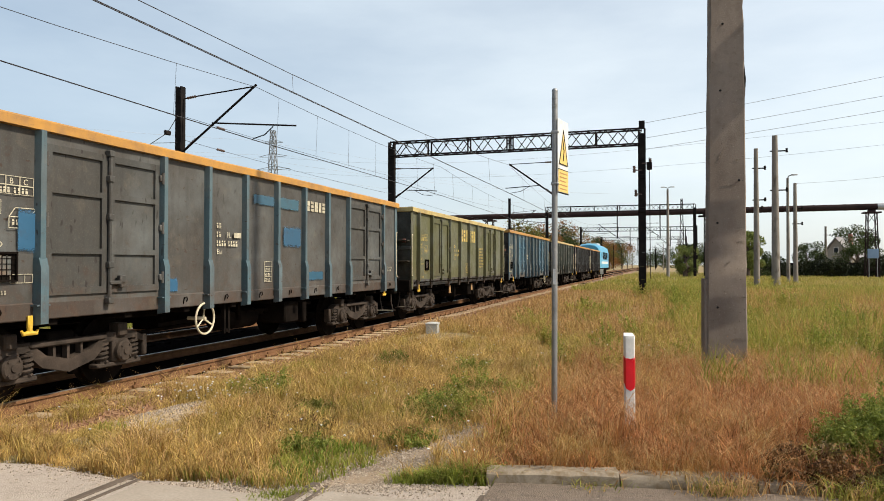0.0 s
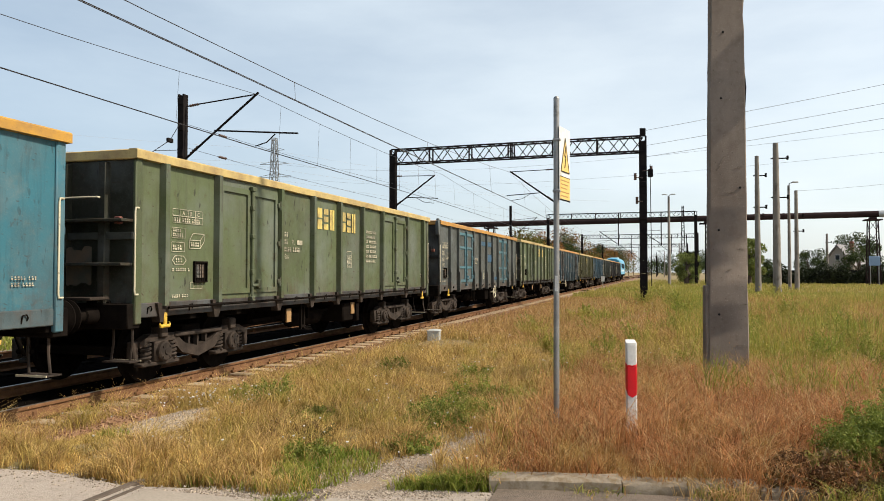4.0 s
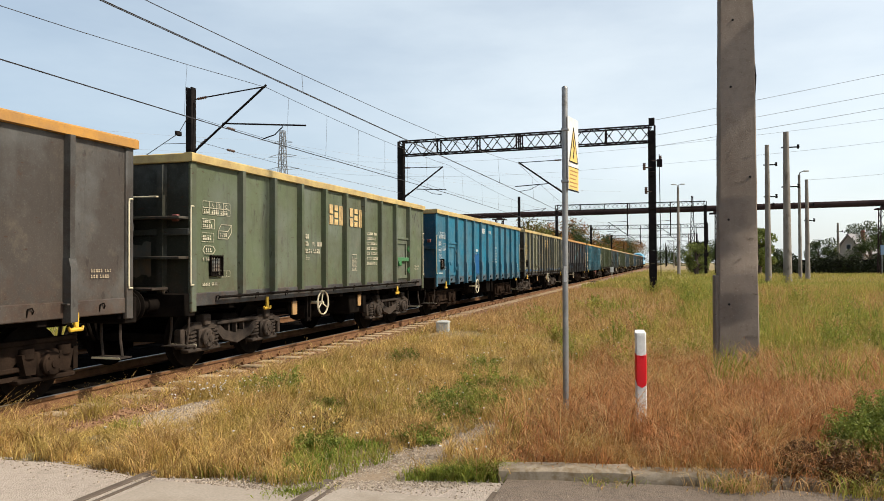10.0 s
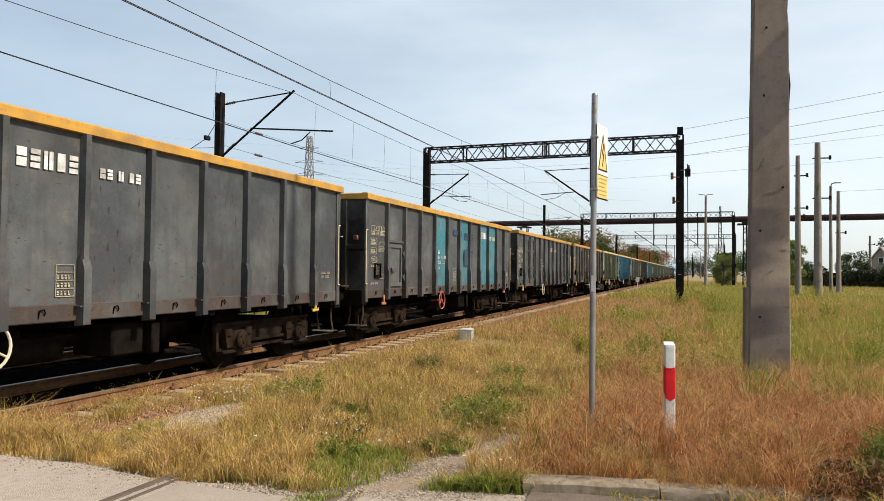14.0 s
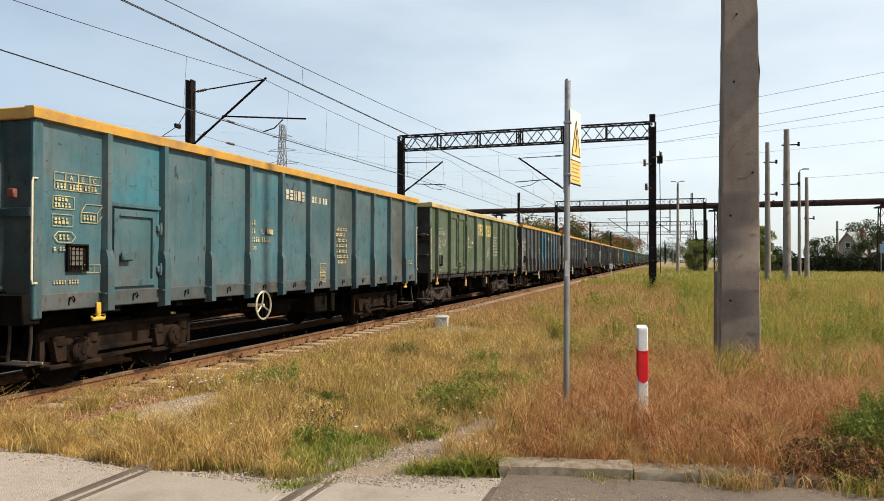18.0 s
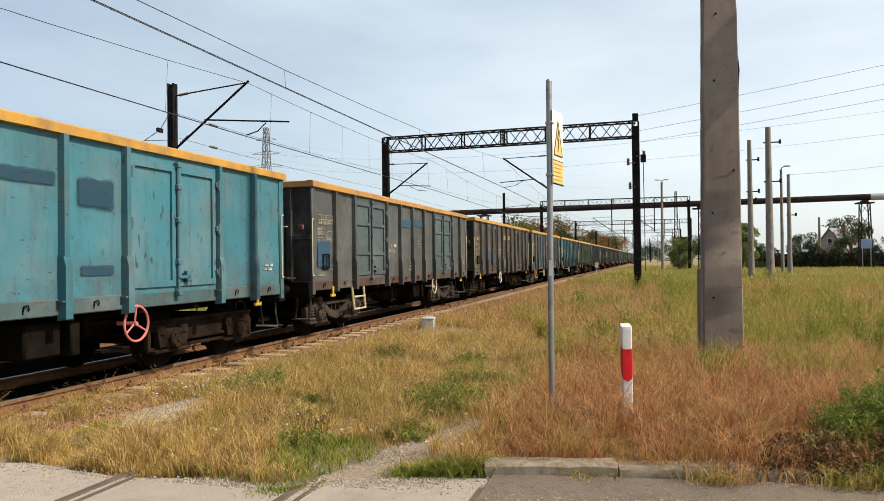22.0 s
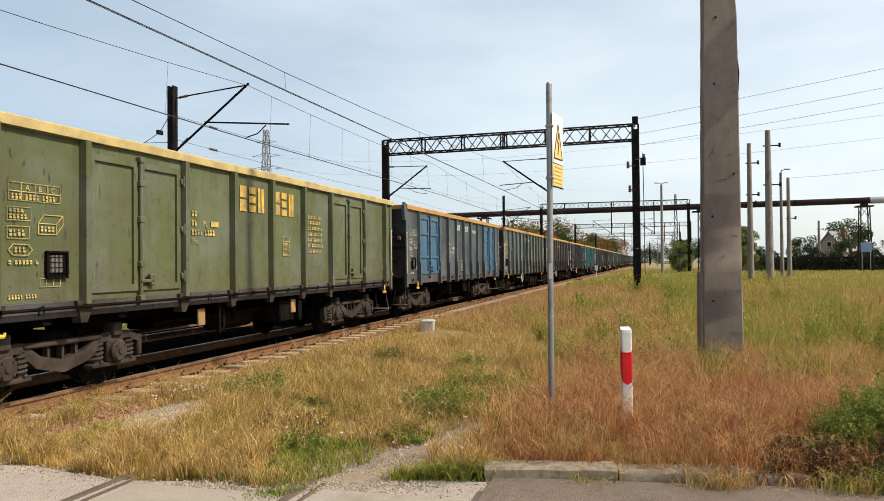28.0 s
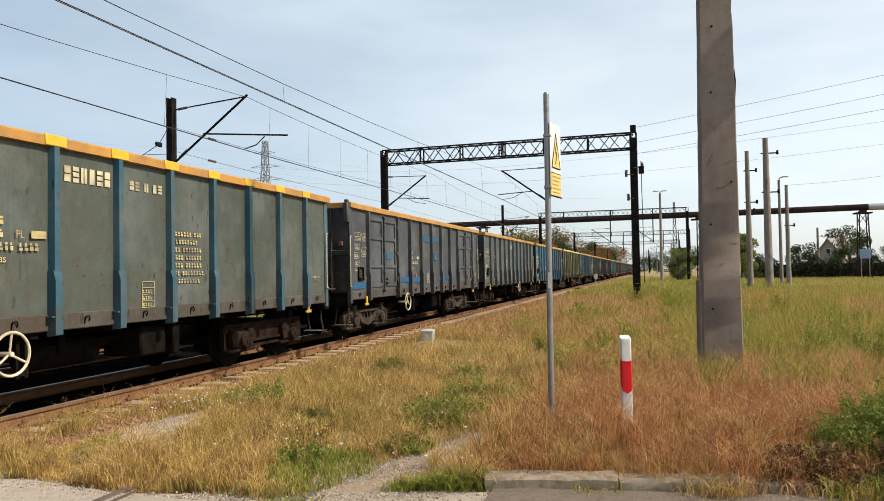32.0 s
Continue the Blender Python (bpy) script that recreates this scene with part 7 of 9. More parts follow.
    while len(far) + len(tan) < 95000:
        y = 17 + 33 * rng.rand() ** 1.3
        x = rng.uniform(-6.3, 0.64 * y + 3)
        if (x + 5.2) ** 2 + (y - 16.9) ** 2 < 0.7 or x < -5.9 and rng.rand() < 0.8:
            continue
        tuft = noise.noise((x * 0.5, y * 0.5, 4.0))
        sere = step(0.4, -2.2, x + 1.6 * noise.noise((x * 0.4, y * 0.3, 15.0))) * 0.75 + 0.5 * step(0.15, 0.45, noise.noise((x * 0.3, y * 0.3, 16.0)))
        if rng.rand() < sere:
            tan.append((x, y, ground_z(x, y) - 0.02))
            tan_h.append((0.30 + 0.22 * tuft) * (0.45 + 0.75 * rng.rand()))
            continue
        far.append((x, y, ground_z(x, y) - 0.02))
        far_h.append((0.32 + 0.34 * tuft + 0.2 * noise.noise((x * 1.8, y * 1.8, 5.0))) * (0.5 + 0.8 * rng.rand()))
    build_blades("field_grass", "uneven dry and green meadow grass", far, far_h, 0.0085, FIELD, rng, 0.5, 0.1)
    build_blades("sere_meadow", "tan dried grass along the railway", tan, tan_h, 0.0085, TAN, rng, 0.6, 0.2)
    stand, stand_h = [], []
    while len(stand) < 24000:
        y = 9.5 + 40 * rng.rand() ** 1.4
        x = rng.uniform(-3.5, 0.62 * y + 2)
        k = noise.noise((x * 0.33, y * 0.22, 12.0)) + 0.5 * noise.noise((x * 1.4, y * 1.4, 13.0)) + (0.25 if x > 0.5 else 0.0)
        if k < 0.32:
            continue
        stand.append((x, y, ground_z(x, y) - 0.02))
        stand_h.append((0.40 + 0.5 * k) * (0.45 + 0.75 * rng.rand()))
    build_blades("tall_green_stands", "tall green grass and weeds standing in patches of the meadow", stand, stand_h, 0.0065, GREEN, rng, 0.4, 0.35)
    while len(big) < 70000:
        y = 48 + 130 * rng.rand() ** 1.5
        x = rng.uniform(-5.5, 0.66 * y + 6)
        big.append((x, y, ground_z(x, y) - 0.03))
        big_h.append((0.40 + 0.2 * noise.noise((x * 0.25, y * 0.25, 4.0))) * (0.5 + 0.8 * rng.rand()))
    build_blades("distant_meadow", "distant yellow-green meadow", big, big_h, 0.028, FIELD_FAR, rng, 0.5)


build_grass()


def leaf_cloud(rng, n, shape_fn, size, droop=0.3):
    """Small four-cornered leaves at places given by shape_fn."""
    c = np.array([shape_fn() for _ in range(n)])
    d = rng.randn(n, 3)
    d /= np.linalg.norm(d, axis=1, keepdims=True)
    e = np.cross(d, rng.randn(n, 3))
    e /= np.linalg.norm(e, axis=1, keepdims=True)
    s = (size * (0.6 + 0.8 * rng.rand(n)))[:, None]
    sag = np.array((0, 0, -1.0)) * droop * 0.3 * s
    vs = np.stack([c - d * s, c + e * s * 0.45 + sag, c + d * s, c - e * s * 0.45], 1).reshape(-1, 3).tolist()
    return vs, np.arange(4 * n).reshape(-1, 4).tolist()


def build_weed(x, y, radius, height, seed, material=None, label="bushy green weed clump in the dry grass", n=2600, size=0.015, stems_n=26, top=0.0):
    """Leafy stems fanning out from one root; top crowds the leaves towards the tips."""
    rng = np.random.RandomState(seed)
    z0 = ground_z(x, y)
    w = holder("weed_bush", (x, y, z0), label, "weed")
    stems = Shape()
    tips = []
    for k in range(stems_n):
        a, r = rng.uniform(0, 6.28), radius * rng.rand() ** 0.55
        t = (r * math.cos(a), r * math.sin(a), height * (0.5 + 0.55 * rng.rand()) * (1 - 0.4 * (r / radius) ** 2))
        tips.append(t)
        stems.tube([(t[0] * 0.3, t[1] * 0.3, -0.03), (t[0] * 0.75, t[1] * 0.75, t[2] * 0.55), t], [0.006, 0.004, 0.0015], 4)
    part("stem_tuft", stems, material or WEED, w)

    def spot():
        t = tips[rng.randint(len(tips))]
        k = top + (1.04 - top) * rng.rand() ** 0.75
        sp = 0.018 + radius * (0.10 if top else 0.07) * (1.15 - k)
        return (t[0] * (0.3 + 0.7 * k) + sp * rng.randn(), t[1] * (0.3 + 0.7 * k) + sp * rng.randn(), max(0.01, t[2] * k + 0.02 * rng.randn()))
    vs, fs = leaf_cloud(rng, n, spot, size)
    tagged(part("leaves", big_mesh("leaves", vs, fs, material or WEED), None, w), kind="stuff")


for args in ((-2.28, 8.95, 0.36, 0.40, 1), (-1.88, 9.05, 0.34, 0.30, 2), (-4.56, 8.14, 0.30, 0.42, 3), (-5.05, 8.40, 0.30, 0.26, 4), (-2.33, 7.55, 0.42, 0.28, 12), (-2.02, 7.95, 0.36, 0.32, 14), (-2.45, 8.25, 0.40, 0.36, 17),
             (-3.64, 7.48, 0.35, 0.17, 15), (-4.2, 11.5, 0.3, 0.3, 9), (-2.75, 10.9, 0.4, 0.3, 18), (-3.1, 6.1, 0.3, 0.14, 19)):
    build_weed(*args)
build_weed(-2.24, 6.55, 0.30, 0.17, 20, None, "low grey-green weed beside the trodden path")
for x, y, r, seed in ((-3.38, 6.62, 0.50, 31), (-3.75, 6.9, 0.35, 32), (0.9, 6.6, 0.35, 33)):
    build_weed(x, y, r, 0.16, seed, DOCK, "withered reddish-brown weed low in the grass")
# withered weeds whose darkened colour fills in the shade below the bush
for x, y, seed in ((0.95, 6.16, 41), (1.3, 6.12, 42), (1.62, 6.16, 43), (1.95, 6.24, 44), (2.3, 6.36, 45), (2.65, 6.45, 46)):
    build_weed(x, y, 0.30, 0.36, seed, DOCK, "dark withered weed leaning over the kerb", 2200, 0.02)
for x, y, r, h, seed, n in ((1.64, 6.72, 0.44, 0.64, 5, 11000), (2.12, 6.80, 0.50, 0.70, 6, 10000), (1.95, 7.25, 0.45, 0.66, 16, 7000), (1.35, 6.55, 0.28, 0.36, 29, 3000), (1.75, 6.42, 0.3, 0.30, 30, 3000)):
    build_weed(x, y, r, h, seed, WEED, "dense green weed bush behind the kerb", int(n * 1.5), 0.0125, 60, 0.25)
for x, y, r, h, seed in ((-0.6, 10.6, 0.25, 0.62, 7), (-1.5, 12.5, 0.4, 0.6, 8), (0.3, 13.0, 0.4, 0.85, 10), (2.4, 12.8, 0.4, 0.95, 11), (3.2, 12.4, 0.35, 0.85, 13), (-1.0, 14.2, 0.4, 0.7, 34), (1.5, 15.5, 0.5, 0.8, 35), (4.6, 14.6, 0.5, 0.9, 36), (3.9, 17.5, 0.5, 0.9, 37), (-0.4, 17.0, 0.5, 0.8, 38),
                        (-2.2, 15.2, 0.35, 0.6, 51), (-3.1, 18.6, 0.5, 0.7, 52), (-1.7, 20.5, 0.6, 0.8, 53), (2.9, 14.6, 0.4, 1.0, 54), (3.4, 15.2, 0.4, 1.1, 55), (5.6, 17.8, 0.6, 0.9, 56), (6.4, 20.5, 0.6, 0.9, 57), (2.6, 20.0, 0.6, 0.9, 58), (0.6, 21.5, 0.7, 0.9, 59), (-0.2, 11.6, 0.3, 0.6, 60), (1.7, 12.9, 0.35, 0.75, 61), (4.0, 13.0, 0.4, 0.8, 62)):
    build_weed(x, y, r, h, seed, GREEN, "tall slender green weeds in the meadow", 1500, 0.017, 18)
for x, y, r, h, seed in ((-0.9, 39.0, 1.3, 1.1, 21), (0.6, 37.5, 1.0, 0.9, 22), (5.4, 52, 1.3, 1.0, 23), (7.6, 56, 1.0, 1.0, 24), (1.0, 30, 0.8, 0.8, 25), (4.2, 27, 0.7, 0.9, 26), (9.5, 30, 0.9, 0.9, 27), (-2.6, 26, 0.6, 0.6, 28)):
    build_weed(x, y, r, h, seed, GREEN, "tall green weeds standing in the meadow", 1800, 0.03)


def build_flowers():
    rng = np.random.RandomState(9)
    vs, fs = [], []
    for q in range(420):
        y = 5.5 + 12 * rng.rand()
        x = rng.uniform(-5.8, 0.3 * y)
        if q > 350:
            x, y = -5.1 + 0.38 * rng.randn(), 7.45 + 0.42 * rng.randn()
        elif reddish_zone(x, y) > 0.3 or bare(x, y):
            continue
        c = np.array((x, y, ground_z(x, y) + rng.uniform(0.12, 0.36)))
        n = len(vs)
        r = 0.007 + 0.009 * rng.rand()
        vs += [tuple(c + (r * math.cos(k * 1.257), r * math.sin(k * 1.257), 0.008 * rng.rand())) for k in range(5)] + [tuple(c - (0, 0, 0.01))]
        fs += [(n, n + 1, n + 2, n + 3, n + 4)] + [(n + k, n + (k + 1) % 5, n + 5) for k in range(5)]
    tagged(new("white_flowers", big_mesh("white_flowers", vs, fs, WHITE)), "scattered small white umbel flowers", "flowers", kind="stuff")


build_flowers()


# ---- trees, hedge, houses ----
def build_tree(x, y, height, radius, seed, material, label, trunk=0.35, n=5200, low=0.25, size=0.0):
    rng = np.random.RandomState(seed)
    t = holder("tree", (x, y, ground_z(x, y) - 0.1), label, "tree", "trees")
    s = Shape()
    clumps = []
    s.tube([(0, 0, 0), (0.1, 0, height * 0.35), (0.0, 0.1, height * 0.75)], [trunk, trunk * 0.7, trunk * 0.25], 8)
    for k in range(16):
        a = rng.uniform(0, 6.28)
        z = height * (low + (0.97 - low) * rng.rand())
        r = radius * (0.35 + 0.65 * rng.rand()) * math.sqrt(max(0.1, 1 - ((z / height - 0.55) / 0.55) ** 2))
        tip = (r * math.cos(a), r * math.sin(a), z)
        s.tube([(0, 0, z * 0.55), (tip[0] * 0.5, tip[1] * 0.5, z * 0.8), tip], [trunk * 0.35, trunk * 0.2, 0.03], 5)
        clumps.append((tip, radius * (0.30 + 0.24 * rng.rand())))
    part("trunk", s, BARK, t)

    def spot():
        (cx, cy, cz), r = clumps[rng.randint(len(clumps))]
        d = rng.randn(3)
        d *= r * rng.rand() ** 0.4 / np.linalg.norm(d)
        return (cx + d[0], cy + d[1], max(0.3, cz + d[2] * 0.8))
    vs, fs = leaf_cloud(rng, n, spot, size or height * 0.023)
    tagged(part("crown", big_mesh("crown", vs, fs, material), None, t), kind="stuff")


for i, (x, y, h, r) in enumerate(((-22, 128, 9.5, 5), (-19, 142, 9, 4.5), (-24, 165, 11, 6), (-20, 185, 10, 5), (-19, 210, 10, 5), (-22, 240, 11, 6), (-19, 275, 10, 6), (-20, 320, 11, 7), (-22, 370, 12, 8), (-20, 430, 13, 9))):
    build_tree(x, y, h, r, 40 + i, LEAF_RUST if i % 3 != 1 else LEAF, "tree turning brown beyond the tracks" if i % 3 != 1 else "green tree beyond the tracks")
for i, (x, y, h, r, mat, lab) in enumerate(((3.4, 104, 4.2, 1.7, LEAF_PALE, "small light green willow by the railway"), (11.6, 108, 6.4, 2.0, LEAF_PALE, "pale willow behind the power poles"), (13.6, 113, 4.6, 2.2, LEAF, "dark green tree along the hedge"),
        (21.9, 125, 5.2, 2.6, LEAF, "dark green tree along the hedge"), (31.6, 136, 6.0, 3.4, LEAF, "dark round tree by the house"), (38.2, 168, 9.2, 4.2, LEAF, "tall green tree behind the house"), (37.0, 130, 5.4, 3.6, LEAF, "dark round tree by the house"),
        (44, 130, 5.6, 4.2, LEAF, "dark round tree by the house"), (8.0, 240, 8, 4, LEAF, "far green tree on the skyline"), (14, 300, 9, 6, LEAF, "far green tree on the skyline"), (3, 380, 9, 7, LEAF, "far green tree on the skyline"), (-8, 560, 11, 9, LEAF, "far green tree on the skyline"), (20, 260, 9, 5, LEAF, "far green tree on the skyline"))):
    build_tree(x, y, h, r, 70 + i, mat, lab, n=8000, low=0.10)


def build_hedge():
    rng = np.random.RandomState(77)

    def spot():
        k = rng.rand()
        x = 14.5 + 34 * k
        return (x, 116 + 2.0 * rng.randn() * 0.35 + 0.1 * (x - 14), abs(rng.rand()) * (2.3 + 0.5 * math.sin(x * 0.9) + 0.4 * math.sin(x * 2.3)))
    vs, fs = leaf_cloud(rng, 14000, spot, 0.17)
    tagged(new("hedge", big_mesh("hedge", vs, fs, LEAF_DARK)), "long dark clipped hedge at the end of the meadow", "hedge", kind="stuff")
    for k in range(3):
        f = holder("board_fence", (15 + 11.5 * k, 117.5 + 1.2 * k, 0), "dark board fence behind the hedge", "fence", "fences")
        part("board_panel", Shape().box(0, 11.4, -0.05, 0.05, -0.3, 1.9, 0.02), STEEL_DARK, f)
        for q in range(5):
            part("post", Shape().box(q * 2.8, q * 2.8 + 0.12, -0.1, 0.1, -0.3, 2.0, 0.01), STEEL_DARK, f)


build_hedge()


def build_house(x, y, w, d, wall_h, roof_h, turn, label, roof=None):
    h = holder("house", pose(x, y, -0.3, 0, 0, turn), label, "house", "houses")
    part("wall", Shape().box(-w / 2, w / 2, -d / 2, d / 2, 0, wall_h, 0.03), BRICK, h)
    part("gable", Shape().prism([(-w / 2 + 0.02, wall_h), (w / 2 - 0.02, wall_h), (0, wall_h + roof_h)], -d / 2, d / 2), BRICK, h)
    s = Shape()
    for sx in (-1, 1):
        s.add([(sx * (w / 2 + 0.4), -d / 2 - 0.4, wall_h - 0.35), (0, -d / 2 - 0.4, wall_h + roof_h + 0.05), (0, d / 2 + 0.4, wall_h + roof_h + 0.05), (sx * (w / 2 + 0.4), d / 2 + 0.4, wall_h - 0.35),
               (sx * (w / 2 + 0.4), -d / 2 - 0.4, wall_h - 0.15), (0, -d / 2 - 0.4, wall_h + roof_h + 0.3), (0, d / 2 + 0.4, wall_h + roof_h + 0.3), (sx * (w / 2 + 0.4), d / 2 + 0.4, wall_h - 0.15)],
              [(0, 1, 2, 3), (7, 6, 5, 4), (0, 4, 5, 1), (1, 5, 6, 2), (2, 6, 7, 3), (3, 7, 4, 0)])
    part("roof", s, roof or ROOF, h)
    part("chimney", Shape().box(w * 0.12, w * 0.12 + 0.6, -0.3, 0.3, wall_h + roof_h * 0.5, wall_h + roof_h + 0.9, 0.02), ROOF_RED, h)
    for wx in (-w * 0.25, w * 0.25):
        f = part("window", Shape().box(wx - 0.5, wx + 0.5, -d / 2 - 0.05, -d / 2 + 0.02, 1.4, 2.6, 0.01), WHITE, h)
        part("pane", Shape().box(wx - 0.42, wx + 0.42, -d / 2 - 0.06, -d / 2 - 0.045, 1.48, 2.52), GLASS, f)
    f = part("window", Shape().box(-0.45, 0.45, -d / 2 - 0.05, -d / 2 + 0.02, wall_h + 0.7, wall_h + 1.7, 0.01), WHITE, h)
    part("pane", Shape().box(-0.37, 0.37, -d / 2 - 0.06, -d / 2 - 0.045, wall_h + 0.78, wall_h + 1.62), GLASS, f)


build_house(33.2, 152, 5.2, 7.5, 3.4, 3.3, -35, "grey-roofed family house behind the hedge")
build_house(52.0, 158, 11.0, 9.0, 4.4, 3.0, 10, "low house with a red tiled roof behind trees", ROOF_RED)


def build_board():
    """The pale blue board fixed to the pipe trestle."""
    b = holder("information_board", (27.5, 110.6, 0), "pale blue board on two short posts by the pipe trestle", "sign")
    part("board", Shape().box(-0.66, 0.66, -0.04, 0.04, 2.5, 3.75, 0.02), BOARD_BLUE, b)
    for sx in (-0.5, 0.5):
        part("post", Shape().box(sx - 0.05, sx + 0.05, -0.03, 0.05, -0.3, 2.5, 0.01), ZINC, b)


build_board()


# ---- wagon by wagon, from the locomotive back ----
GREY, DARK, BROWN = (0.118, 0.112, 0.102), (0.070, 0.070, 0.072), (0.092, 0.078, 0.068)
GREEN_, OLIVE, SAND = (0.125, 0.155, 0.075), (0.135, 0.135, 0.060), (0.23, 0.215, 0.115)
TEAL, BLUE, SLATE = (0.040, 0.20, 0.26), (0.010, 0.16, 0.26), (0.085, 0.115, 0.125)
MOSS, PALE = (0.105, 0.125, 0.105), (0.125, 0.140, 0.128)
RIM_ORANGE, RIM_PALE, RIM_YELLOW, RIM_OLIVE = (0.56, 0.275, 0.045), (0.60, 0.45, 0.17), (0.60, 0.315, 0.035), (0.56, 0.44, 0.17)


